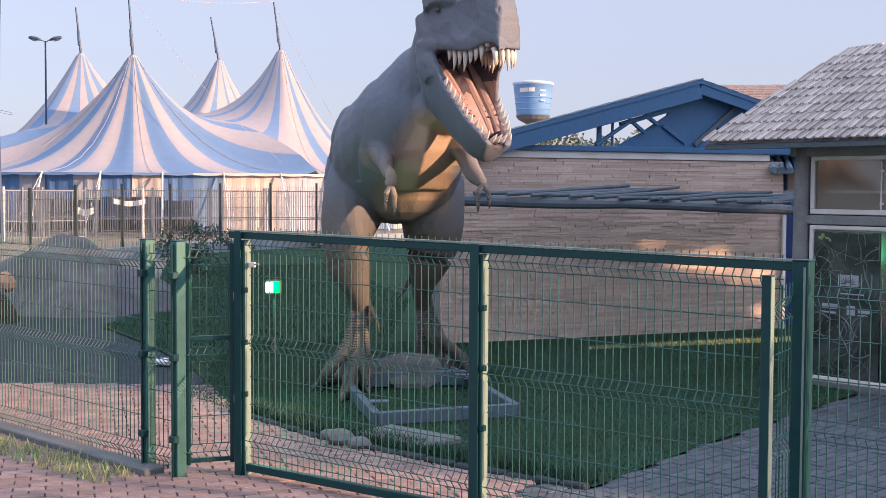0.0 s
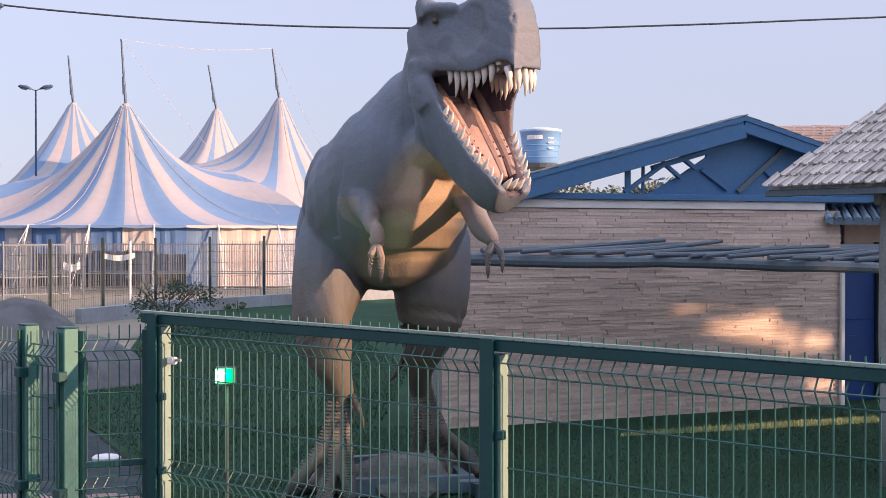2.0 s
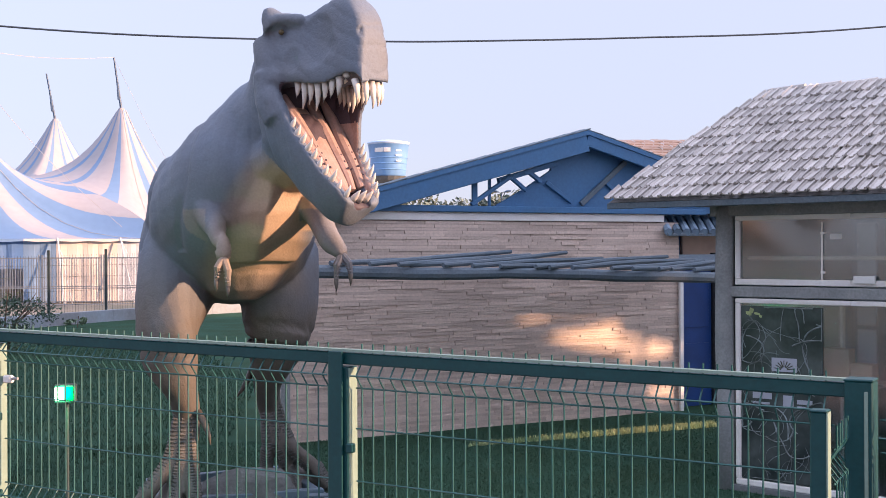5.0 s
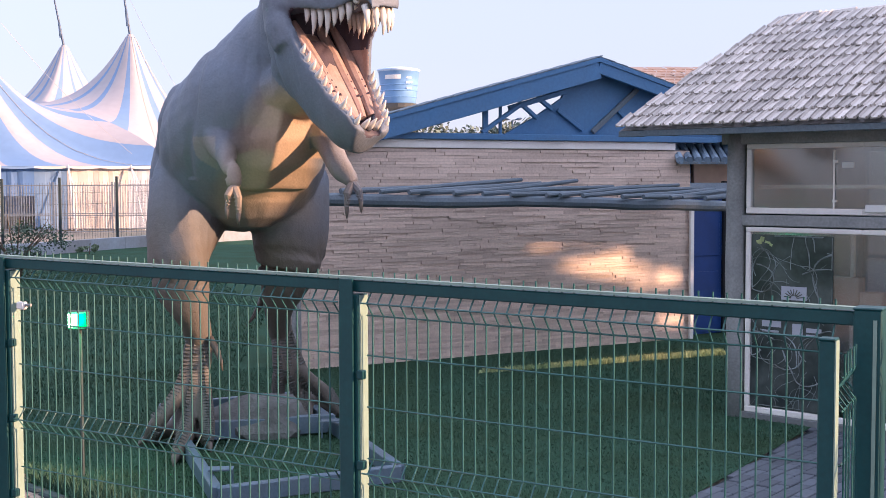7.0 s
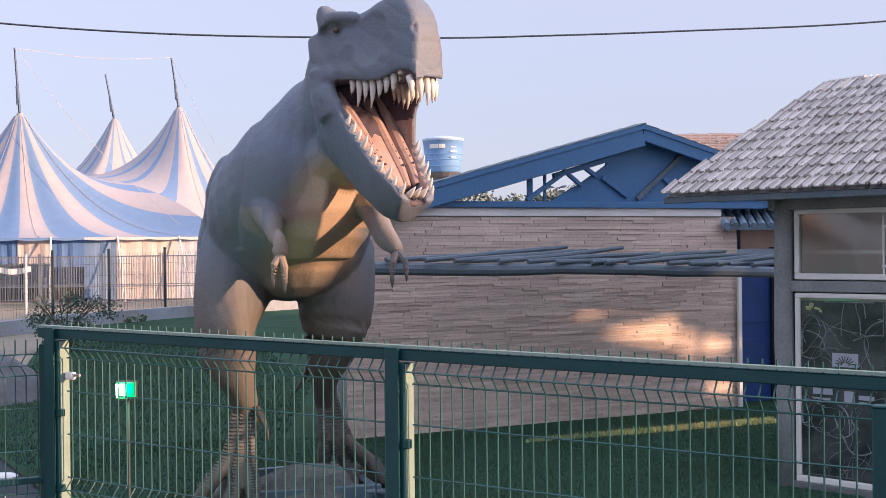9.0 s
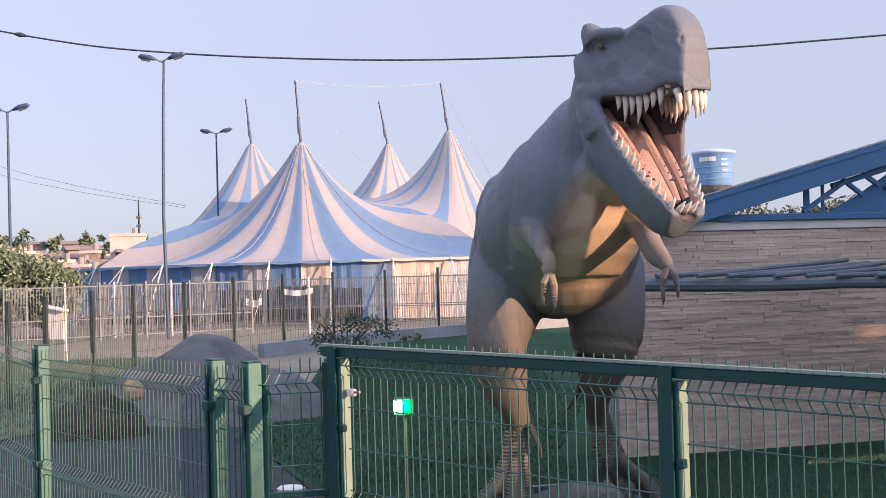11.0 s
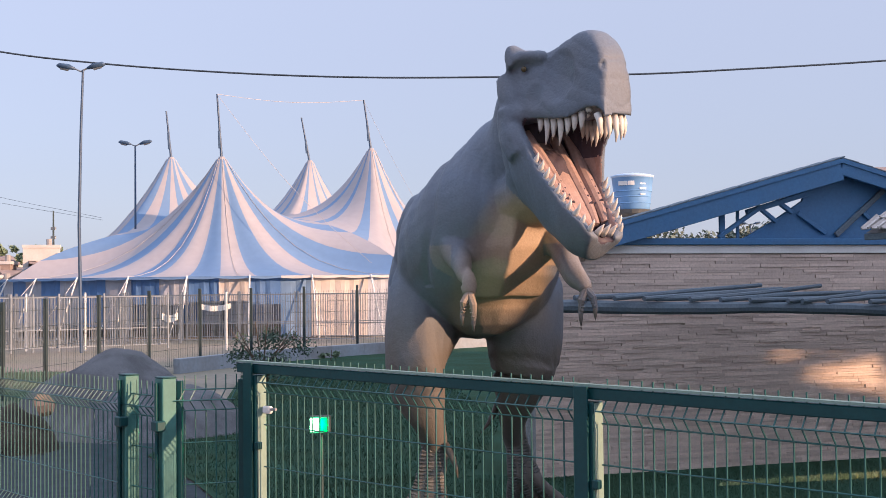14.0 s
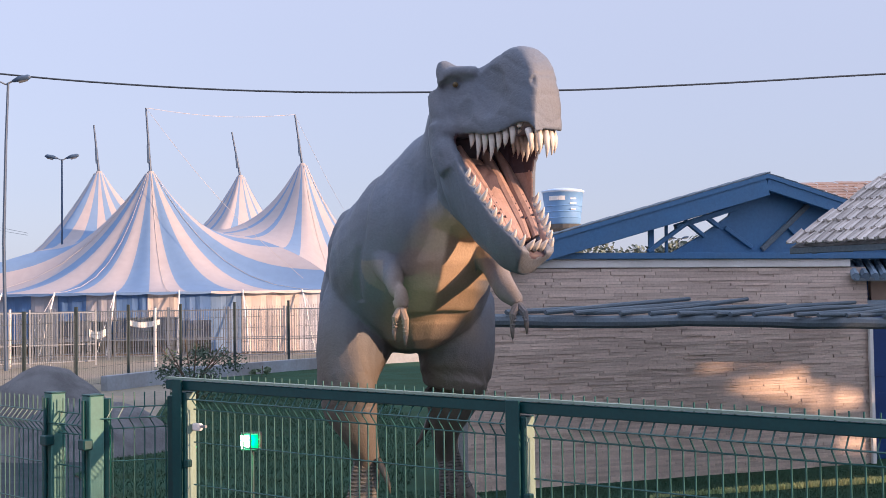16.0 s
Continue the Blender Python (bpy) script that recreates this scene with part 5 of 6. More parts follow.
hbar("inner_shelf", 0.70, 1.9, 0.92, 0.955, -0.3, -0.08, M["log"])

# roof: eaves, hips and rows of tiles
TIP, RL = hp(-0.90, 2.42, 0.42), hp(-0.34, 3.46, -1.40)
RR_, TIPR = hp(LEN + 0.1, 3.42, -1.40), hp(LEN + 0.65, 2.42, 0.42)
TB, TBR = hp(-0.90, 2.42, -DEEP - 0.3), hp(LEN + 0.65, 2.42, -DEEP - 0.3)
bm = bmesh.new()
v = {k: bm.verts.new(p - Vector((0, 0, 0.02))) for k, p in dict(a=TIP, b=TIPR, c=RR_, d=RL, e=TB, f=TBR).items()}
bm.faces.new([v[k] for k in "abcd"]); bm.faces.new([v[k] for k in "ead"]); bm.faces.new([v[k] for k in "bfc"]); bm.faces.new([v[k] for k in "fedc"])
bm.faces.new([v[k] for k in "aefb"])
bmesh.ops.recalc_face_normals(bm, faces=bm.faces)
roof_deck = part("roof_deck", bm, M["tile_dark"], hut); roof_deck.matrix_parent_inverse = hut.matrix_basis.inverted()
ob = part("fascia", bar(TIP - Vector((0, 0, 0.05)), TIPR - Vector((0, 0, 0.05)), 0.04, 0.05, 0.004), M["log_blue"], hut); ob.matrix_parent_inverse = hut.matrix_basis.inverted()
for i in range(14):                                  # rafter ends under the eave
    a = hp(-0.7 + i * 0.33, 2.37, 0.40)
    ob = part("rafter_end", bar(a, a - HN * 0.5 + Vector((0, 0, 0.28)), 0.05, 0.07, 0.004), M["log_blue"], hut); ob.matrix_parent_inverse = hut.matrix_basis.inverted()
for i in range(11):                                  # ridge caps
    a, b = RL.lerp(RR_, i / 11), RL.lerp(RR_, (i + 1.1) / 11)
    ob = part("ridge_tile", tube([a + Vector((0, 0, 0.01)), b + Vector((0, 0, 0.025))], [0.030, 0.036], 8), M["tile"], hut); ob.matrix_parent_inverse = hut.matrix_basis.inverted()

# ---- unseen wall added east of the lawn to shade lawn, statue and long wall ----
EX = 24.0


def sun_mark(x, y, z):
    """Where the ray from a place to the sun meets the shade wall."""
    k = (EX - x) / SUN_DIR.x
    return y + SUN_DIR.y * k, z + SUN_DIR.z * k


def on_wall(s, z):
    p = wpt(s, z)
    return sun_mark(p.x, p.y, p.z)


def rect(a, b, z0, z1):
    (ya_, za), (yb_, zb) = sun_mark(*a, z0), sun_mark(*b, z1)
    return [(ya_, za), (yb_, za), (yb_, zb), (ya_, zb)]


# holes placed so sunlight lands as patches on wall, grass and statue
OPENINGS = [
    [on_wall(*q) for q in ((2.38, 1.00), (2.84, 0.87), (3.50, 0.75), (3.54, 0.78), (3.54, 0.97), (3.48, 1.0), (3.46, 1.13), (3.22, 1.13), (3.17, 1.09))],
    [on_wall(*q) for q in ((3.58, 0.65), (3.73, 0.64), (3.73, 0.95), (3.58, 0.97))],
    [on_wall(*q) for q in ((3.84, 0.66), (4.3, 0.70), (4.3, 0.80), (3.95, 0.90), (3.84, 0.88))],
    [on_wall(*q) for q in ((2.03, 1.17), (2.55, 1.22), (2.57, 1.26), (2.11, 1.25))],
    [on_wall(*q) for q in ((2.72, 1.22), (3.26, 1.265), (3.25, 1.285), (2.72, 1.25))],
    [on_wall(*q) for q in ((2.02, 1.345), (2.61, 1.435), (2.61, 1.455), (2.02, 1.365))],
    [on_wall(*q) for q in ((3.9, 0.20), (4.4, 0.16), (4.4, 0.34), (3.9, 0.32))],
    [sun_mark(*q, 0.03) for q in ((1.5, 12.47), (4.42, 13.46), (4.44, 13.88), (2.6, 13.12))],
    rect((-0.6, 8.30), (-0.6, 9.52), 1.80, 3.05),
    rect((-0.6, 8.98), (-0.6, 9.50), 0.55, 1.795),
    rect((5.5, 18.9), (5.5, 22.2), 3.1, 4.6),
    rect((-0.4, 9.9), (-0.4, 10.3), 0.62, 0.92),
    [(q[0] + dy, q[1] + dz) for q in [sun_mark(-6.5, 14.88, 0.62)] for dy, dz in ((-0.12, -0.12), (0.12, -0.12), (0.12, 0.14), (-0.12, 0.14))],
]


def span_at(poly, y):
    zs = []
    for (y0, z0), (y1, z1) in zip(poly, poly[1:] + poly[:1]):
        if (y0 <= y < y1) or (y1 <= y < y0):
            zs.append(z0 + (z1 - z0) * (y - y0) / (y1 - y0))
    return (min(zs), max(zs)) if len(zs) > 1 else None


verts, faces = [], []
STEP = 0.025
Y_A, Y_B, Y_C = sun_mark(0.9, 5.5, 0)[0], sun_mark(-1.0, 8.35, 0)[0], sun_mark(-3, 38.0, 0)[0]
TOP_A, TOP_B = sun_mark(-1.6, 0, 0)[1], sun_mark(-0.3, 0, 2.9)[1]
for i in range(int((Y_C - Y_A) / STEP)):
    ya = Y_A + i * STEP
    cuts = sorted(c for c in (span_at(p, ya + STEP / 2) for p in OPENINGS) if c)
    z, top_z = -0.05, TOP_A if ya < Y_B else TOP_B
    for c0, c1 in cuts + [(top_z, top_z)]:
        if c0 - z > 0.005:
            k = len(verts)
            verts += [(EX + dx, y, zz) for dx in (0, 0.06) for y in (ya, ya + STEP) for zz in (z, c0)]
            faces += [(k, k + 1, k + 3, k + 2), (k + 4, k + 6, k + 7, k + 5), (k + 1, k + 5, k + 7, k + 3), (k, k + 2, k + 6, k + 4)]
        z = max(z, c1)
me = bpy.data.meshes.new("wall_east"); me.from_pydata(verts, [], faces); me.materials.append(M["white_paint"])
tagged(new("wall_east", me), "unseen plain white wall added as sun blocker, holes shaping the sun patches", "wall", kind="structure")

# ---- circus tent ----
tent = tagged(empty("circus_tent", (-15.5, 61, 0)), "blue and cream striped circus tent with four masts", "tent")
EAVE, TC, TRX, TRY = 2.5, Vector((-15.3, 60.2)), 12.95, 11.6
MASTS = [(-19.6, 59.8, 8.5), (-15.6, 54.8, 7.9), (-13.98, 66.5, 8.88), (-9.65, 60.7, 8.8)]
MAST_TOP = [(-0.25, 10.92), (-0.2, 10.9), (-0.45, 11.37), (-0.35, 11.36)]


def tent_edge(p, d):
    """Distance from p along d to the tent's rim."""
    x, y, dx, dy = (p.x - TC.x) / TRX, (p.y - TC.y) / TRY, d.x / TRX, d.y / TRY
    a, b, c = dx * dx + dy * dy, x * dx + y * dy, x * x + y * y - 1
    return (-b + math.sqrt(max(b * b - a * c, 0))) / a


def saddle(p):
    u2 = ((p.x - TC.x) / TRX) ** 2 + ((p.y - TC.y) / TRY) ** 2
    return EAVE + 3.0 * max(0.0, 1 - u2) ** 0.8


NRAY, NRING, STRIPE = 96, 16, 4
for i, (mx_, my_, mz_) in enumerate(MASTS):
    m0 = Vector((mx_, my_))
    bm = bmesh.new()
    rows, seams, ends = [], {}, {}
    for k in range(NRAY):
        a = 2 * math.pi * k / NRAY
        d = Vector((math.cos(a), math.sin(a)))
        R, rim = tent_edge(m0, d), True
        for j, (ox, oy, _) in enumerate(MASTS):
            if j != i:
                o = Vector((ox, oy)) - m0
                den = d.dot(o)
                if den > 1e-6 and o.length_squared / 2 / den < R:
                    R, rim = o.length_squared / 2 / den, False
        end = m0 + d * R
        zb = saddle(end) if not rim else EAVE
        col = []
        for r in range(NRING + 1):
            t = (r / NRING) ** 1.25
            p = m0 + d * (0.22 + (R - 0.22) * t)
            z = zb + (mz_ - zb) * ((1 - t) ** 2.7 * 0.9 + (1 - t) * 0.1)
            if rim:
                z -= 0.18 * math.sin(math.pi * t) * (0.5 + 0.5 * math.cos(k * 2 * math.pi / 8))
            col.append(bm.verts.new((p.x, p.y, z)))
        rows.append(col)
        seams[k], ends[k] = [v_.co + Vector((0, 0, 0.02)) for v_ in col[::2]], zb
    for k in range(NRAY):
        c0, c1 = rows[k], rows[(k + 1) % NRAY]
        for r in range(NRING):
            f = bm.faces.new((c0[r], c0[r + 1], c1[r + 1], c1[r]))
            f.material_index, f.smooth = (1 if k % (2 * STRIPE) < STRIPE - (2 if i in (2, 3) else 0) else 0), True
    child_at("canopy_cone", bm, [M["tent_white"], M["tent_blue"]], tent, "striped canvas falling from one mast")
    for k in range(6, NRAY, 12):                     # seam ropes down the canvas
        if rows[k] is not None and abs(ends[k] - EAVE) < 0.01:
            child_at("seam_rope", tube(seams[k], 0.010, 5), M["tent_cream"], tent)
    dx, zt = MAST_TOP[i]
    mast = child_at("mast", tube([(mx_, my_, 0), (mx_, my_, mz_), (mx_ + dx, my_, zt)], [0.085, 0.065, 0.04], 8), M["lamp_blue"], tent, "dark lattice mast")
    child_at("collar", tube([(mx_, my_, mz_ - 0.15), (mx_, my_, mz_ + 0.12)], [0.26, 0.13], 12), M["tent_white"], tent)
    child_at("pulley", tube([(mx_ + dx * 0.35, my_ - 0.1, mz_ + 0.5), (mx_ + dx * 0.5, my_ - 0.1, mz_ + 1.3)], 0.045, 6), M["lamp_blue"], tent)
TOPS_M = [Vector((m[0] + t[0], m[1], t[1])) for m, t in zip(MASTS, MAST_TOP)]
for a, b, sag in ((TOPS_M[1], TOPS_M[3], 0.25), (TOPS_M[1], Vector((-8.0, 50.2, EAVE + 0.5)), 0.5), (TOPS_M[3], Vector((-4.6, 52.5, EAVE + 0.2)), 0.4)):
    child_at("stay_rope", tube([a.lerp(b, u / 8) - Vector((0, 0, sag * math.sin(math.pi * u / 8))) for u in range(9)], 0.010, 4), M["tent_cream"], tent)
# valance, walls and guy poles round the rim
N = 64
for k in range(N):
    a0_, a1_ = 2 * math.pi * k / N, 2 * math.pi * (k + 1) / N
    back = math.sin((a0_ + a1_) / 2) > 0.45
    open_side = 30 < k < 51                             # cloth rolled up to a short strip
    q0 = Vector((TC.x + TRX * math.cos(a0_), TC.y + TRY * math.sin(a0_), 0))
    q1 = Vector((TC.x + TRX * math.cos(a1_), TC.y + TRY * math.sin(a1_), 0))
    bm = bmesh.new()
    n = 6
    top_, bot = [], []
    for j in range(n + 1):
        p = q0.lerp(q1, j / n)
        top_.append(bm.verts.new((p.x, p.y, EAVE + 0.02)))
        bot.append(bm.verts.new((p.x * 1.0, p.y - 0.03, EAVE - 0.06 - 0.04 * math.sin(math.pi * j / n))))
    for j in range(n):
        bm.faces.new((top_[j], bot[j], bot[j + 1], top_[j + 1]))
    child_at("valance", bm, M["tent_blue"] if open_side else M["tent_cream"], tent)
    bm = bmesh.new()
    w0, w1 = q0.lerp(Vector((TC.x, TC.y, 0)), 0.02), q1.lerp(Vector((TC.x, TC.y, 0)), 0.02)
    for j in range(n):
        p0, p1 = w0.lerp(w1, j / n), w0.lerp(w1, (j + 1) / n)
        o = 0.02 * math.sin(j * 2.6 + k)
        o1 = 0.02 * math.sin((j + 1) * 2.6 + k)
        low = (0.3 + 0.3 * abs(math.sin(k * 2.3)) if k < 46 else EAVE - 0.85 - 0.3 * abs(math.sin(k * 2.3))) if open_side else 0.0
        vs = [bm.verts.new(p) for p in ((p0.x, p0.y + o, EAVE), (p1.x, p1.y + o1, EAVE), (p1.x, p1.y + o1 * 2, low), (p0.x, p0.y + o * 2, low + 0.04 * math.sin(k)))]
        bm.faces.new(vs)
    if back:
        side_mat = M["tent_wall"] if k % 3 else M["tent_navy"]
    elif open_side:
        side_mat = M["tent_cream"] if k == 49 else (M["tent_navy"], M["tent_wall"])[k % 2]
    else:
        side_mat = (M["tent_blue"], M["tent_cream"], M["tent_wall"], M["tent_cream"])[((k + 2) // 2 + 2) % 4]
    child_at("wall_cloth", bm, side_mat, tent)
    if k % 2 == 0 and not back:
        o = (q0 - Vector((TC.x, TC.y, 0))).normalized() * 1.1
        child_at("side_pole", tube([(q0.x + o.x, q0.y + o.y, 0), (q0.x, q0.y, EAVE + 0.05)], 0.035, 6), M["sign_white"], tent)
        child_at("guy_rope", tube([(q0.x + o.x * 2.2, q0.y + o.y * 2.2, 0), (q0.x, q0.y, EAVE + 0.03)], 0.012, 4), M["sign_white"], tent)
# ---- pale tubular barriers before the tent ----
def barrier():
    ob = empty("crowd_barrier", (0, 0, 0), "pale galvanised steel barrier panel with upright bars", "barrier", "barriers before the tent")
    for z in (0.15, 0.72, 1.78):
        part("rail", bar((-1.1, 0, z), (1.1, 0, z), 0.035, 0.035), M["steel_pale"], ob)
    for i in range(1, 24):
        part("bar", bar((-1.1 + i * 0.0917, 0, 0.15), (-1.1 + i * 0.0917, 0, 1.78), 0.015, 0.015), M["steel_pale"], ob)
    for x in (-1.1, 1.1):
        part("upright", bar((x, 0, 0), (x, 0, 1.9), 0.05, 0.05), M["steel_pale"], ob)
    return ob


first = barrier()
first.matrix_basis = pose(-26.5, 44.6, 0, 0, 0, 0)
rnd = random.Random(12)
for i in range(1, 13):
    copy_thing(first, pose(-26.5 + i * 2.22, 44.6, 0, 0, 0, rnd.uniform(-0.6, 0.6)))
for i in range(9):
    copy_thing(first, pose(-25.0 + i * 2.24, 47.0 + rnd.uniform(-0.3, 0.3), 0, 0, 0, rnd.uniform(-5, 5)))
for i in range(6):                                   # scaffold-like stack at the left
    copy_thing(first, pose(-20.5 + i * 1.2, 36.0 + i * 0.9, 0, 0, 0, 40 + rnd.uniform(-4, 4)))
# cloths hung over the barriers
for x, y, w, h, z in ((-14.68, 44.4, 0.6, 0.26, 1.02), (-12.98, 44.4, 1.2, 0.20, 1.38)):
    bm = bmesh.new()
    bmesh.ops.create_grid(bm, x_segments=10, y_segments=5, size=0.5)
    for v_ in bm.verts:
        v_.co = Vector((v_.co.x * w, 0.05 * math.sin(v_.co.x * 14) - 0.03, v_.co.y * h - 0.10 * (1 - (2 * v_.co.x) ** 2)))
    ob = tagged(part("hung_cloth", bm, M["sign_white"], smooth=True), "crumpled white cloth hung on the barrier bars", "cloth", "hung cloths")
    ob.location = (x, 44.58, z)

# ---- double-armed street lamps ----
def street_lamp(x, y, h, s=1.0, turn=0.0, bend=0.0):
    ob = empty("street_lamp", (x, y, 0), "tall grey double-armed street lamp on a slim pole", "street lamp", "street lamps", rz=turn)
    part("pole", tube([(0, 0, 0), (-bend, 0, h * 0.45), (0, 0, h * 0.8), (bend, 0, h)], [0.07 * s, 0.062 * s, 0.052 * s, 0.045 * s], 8), M["lamp_blue"], ob)
    for sg in (-1, 1):
        arm = part("arm", tube([(0, 0, h - 0.05), (0.28 * sg * s, 0, h + 0.08 * s)], 0.035 * s, 6), M["steel"], ob)
        head = part("lamp_head", tube([(0.25 * sg * s, 0, h + 0.06 * s), (0.5 * sg * s, 0, h + 0.14 * s), (0.85 * sg * s, 0, h + 0.2 * s), (0.95 * sg * s, 0, h + 0.2 * s)], [0.05 * s, 0.11 * s, 0.10 * s, 0.04 * s], 10), M["lamp_blue"], ob, smooth=True)
        part("lens", tube([(0.5 * sg * s, 0, h + 0.03 * s), (0.82 * sg * s, 0, h + 0.10 * s)], [0.06 * s, 0.05 * s], 8), M["steel"], head)
    return ob


street_lamp(-15.5, 38.2, 9.1, 0.85, 0, 0.07)
street_lamp(-20.27, 56.5, 8.85, 0.85)
street_lamp(13.1, 90, 6.2, 0.75)
street_lamp(-28.88, 52.6, 9.85, 1.15)

# ---- slim white poles by the barriers ----
for x in (-19.97, -18.16, -16.1, -11.25):
    pole = tagged(empty("white_pole", (x, 40, 0)), "slim white-painted steel pole set in the ground", "pole", "white poles")
    part("shaft", tube([(0, 0, -0.05), (0, 0, 1.9)], 0.04, 8), M["sign_white"], pole)
    part("top_cap", tube([(0, 0, 1.9), (0, 0, 1.94)], [0.048, 0.03], 8), M["steel_pale"], pole)

# ---- elevated water tank ----
tank = tagged(empty("water_tank", (3.18, 60, -0.15)), "blue and white plastic water tank raised on a post", "water tank")
bm = bmesh.new()
prof = [(0.86, 5.72), (0.90, 5.8), (0.96, 6.3), (1.02, 6.8), (1.08, 7.28), (1.13, 7.32), (1.13, 7.38), (1.0, 7.42), (0.5, 7.50), (0.05, 7.53)]
TS = 0.92
loft(bm, [[Vector((TS * r * math.cos(a), TS * r * math.sin(a), z)) for a in [2 * math.pi * k / 28 for k in range(28)]] for r, z in prof])
for f in bm.faces:
    c = f.calc_center_median()
    f.material_index = 1 if c.z > 7.29 else 0
    if 5.85 < c.z < 7.2 and -84 < math.degrees(math.atan2(c.y, c.x)) < -10:
        f.material_index = 2                         # pale printed panel
    f.smooth = abs(f.normal.z) < 0.99
part("shell", bm, [M["tank_blue"], M["tank_pale"], M["tank_blue"]], tank)
for z in (6.05, 6.35, 6.62):
    r = (0.93 + (z - 6.05) * 0.12) * TS + 0.004
    bm = bmesh.new()
    loft(bm, [[Vector((rr * math.cos(a), rr * math.sin(a), zz)) for a in [2 * math.pi * k / 28 for k in range(28)]] for rr, zz in ((r, z - 0.03), (r + 0.02, z), (r, z + 0.03))], False)
    part("hoop", bm, M["tank_blue"], tank)
part("tank_post", tube([(0, 0, 0), (0, 0, 5.3)], 0.22, 10), M["concrete"], tank)
part("platform", tube([(0, 0, 5.3), (0, 0, 5.55), (0, 0, 5.74)], [0.3, 0.75, 0.88], 16), M["concrete"], tank)
for a, w in ((-112, 0.16), (-101, 0.16), (-92, 0.16), (-122, 0.2), (-132, 0.12)):      # lettering as plain bars
    r = 1.045 * TS
    part("letter_bar", box((w, 0.03, 0.2), pose(r * math.cos(radians(a)), r * math.sin(radians(a)), 6.98, 0, 0, a + 90), 0.004), M["sign_white"], tank)
for z, w in ((6.95, 0.3), (6.72, 0.34), (6.45, 0.26)):
    part("print_bar", box((w, 0.02, 0.07), pose(1.03 * TS * math.cos(radians(-62)), 1.03 * TS * math.sin(radians(-62)), z, 0, 0, 28), 0.004), M["sign_white"], tank)

# ---- town on the hill ----
rnd = random.Random(31)


def house(x, y, z, w, d, h, mat, flat, turn):
    ob = empty("house", (x, y, z), "small plastered house with a clay tile roof on the hill" if not flat else "flat-roofed plastered house on the hill", "house", "houses on the hill", rz=turn)
    part("wall", box((w, d, h + 6), pose(0, 0, h / 2 - 3)), mat, ob)
    if flat:
        part("parapet", box((w + 0.3, d + 0.3, 0.5), pose(0, 0, h + 0.2), 0.03), M["town_white"], ob)
        part("roof_tank", tube([(w * 0.2, 0, h + 0.4), (w * 0.2, 0, h + 1.5)], 0.45, 10), M["town_grey"], ob)
    else:
        bm = bmesh.new()
        vs = [bm.verts.new(p) for p in ((-w / 2 - 0.5, -d / 2 - 0.6, h), (w / 2 + 0.5, -d / 2 - 0.6, h), (w / 2 + 0.5, d / 2 + 0.6, h), (-w / 2 - 0.5, d / 2 + 0.6, h), (-w / 2 - 0.5, 0, h + w * 0.16), (w / 2 + 0.5, 0, h + w * 0.16))]
        for q in ((0, 1, 5, 4), (2, 3, 4, 5), (0, 4, 3), (1, 2, 5), (0, 3, 2, 1)):
            bm.faces.new([vs[i] for i in q])
        part("roof", bm, M["clay"], ob)
    n = max(2, int(w / 2.4))
    for i in range(n):
        xx = -w / 2 + (i + 0.5) * w / n
        if h < 4 and i == n // 2:
            part("door", box((0.9, 0.1, 2.0), pose(xx, -d / 2 - 0.03, 1.0)), M["dark"], ob)
            continue
        for fl in range(max(1, int(h / 2.9))):
            wn_ = part("window", box((1.1, 0.12, 1.0), pose(xx, -d / 2 - 0.03, 1.7 + fl * 2.9)), M["dark"], ob)
            part("sill", box((1.3, 0.2, 0.12), pose(xx, -d / 2 - 0.08, 1.15 + fl * 2.9)), M["town_white"], wn_)


hill = bmesh.new()
bmesh.ops.create_grid(hill, x_segments=50, y_segments=24, size=1)
for v_ in hill.verts:
    x, y = v_.co.x * 160 - 150, v_.co.y * 75 + 230
    u = max(0, 1 - ((x + 150) / 150) ** 2) * max(0, 1 - ((y - 240) / 80) ** 2)
    v_.co = Vector((x, y, -0.1 + 7.5 * u ** 0.7 + 0.6 * noise.noise(Vector((x, y, 0)) * 0.05)))
tagged(part("hill", hill, M["soil"], smooth=True), "low dry hill under the town", "hill", kind="structure")
for row in range(6):
    for i in range(18):
        az = -33 + i * 0.78 + rnd.uniform(-0.3, 0.3)
        D = 172 + row * 17 + rnd.uniform(-4, 4)
        x, y = D * math.sin(radians(az)), D * math.cos(radians(az))
        w, h = rnd.uniform(2.6, 5.4), rnd.choice((2.3, 2.5, 2.8, 4.2))
        z = 0.2 + row * 0.95
        house(x, y, z, w, rnd.uniform(4, 6), h if row > 1 else 2.7, rnd.choice((M["render_wall"], M["town_white"], M["clay"], M["town_grey"], M["render_wall"])), rnd.random() < 0.45, -az + rnd.uniform(-15, 15))
house(-84.5, 192, 4.6, 5.6, 6, 4.3, M["town_white"], True, 22)
house(-80, 193, 4.2, 4, 5, 3.4, M["town_white"], True, 20)
ant = tagged(empty("radio_mast", (-86, 200, -3.5)), "thin red and white lattice radio mast above the town", "radio mast")
part("lattice", tube([(0, 0, 0), (0, 0, 19.0)], [0.3, 0.12], 4), M["pole_dark"], ant)
for z in (13, 14.5, 16):
    part("antenna", box((0.9, 0.25, 0.5), pose(0, 0, z), 0.03), M["steel"], ant)


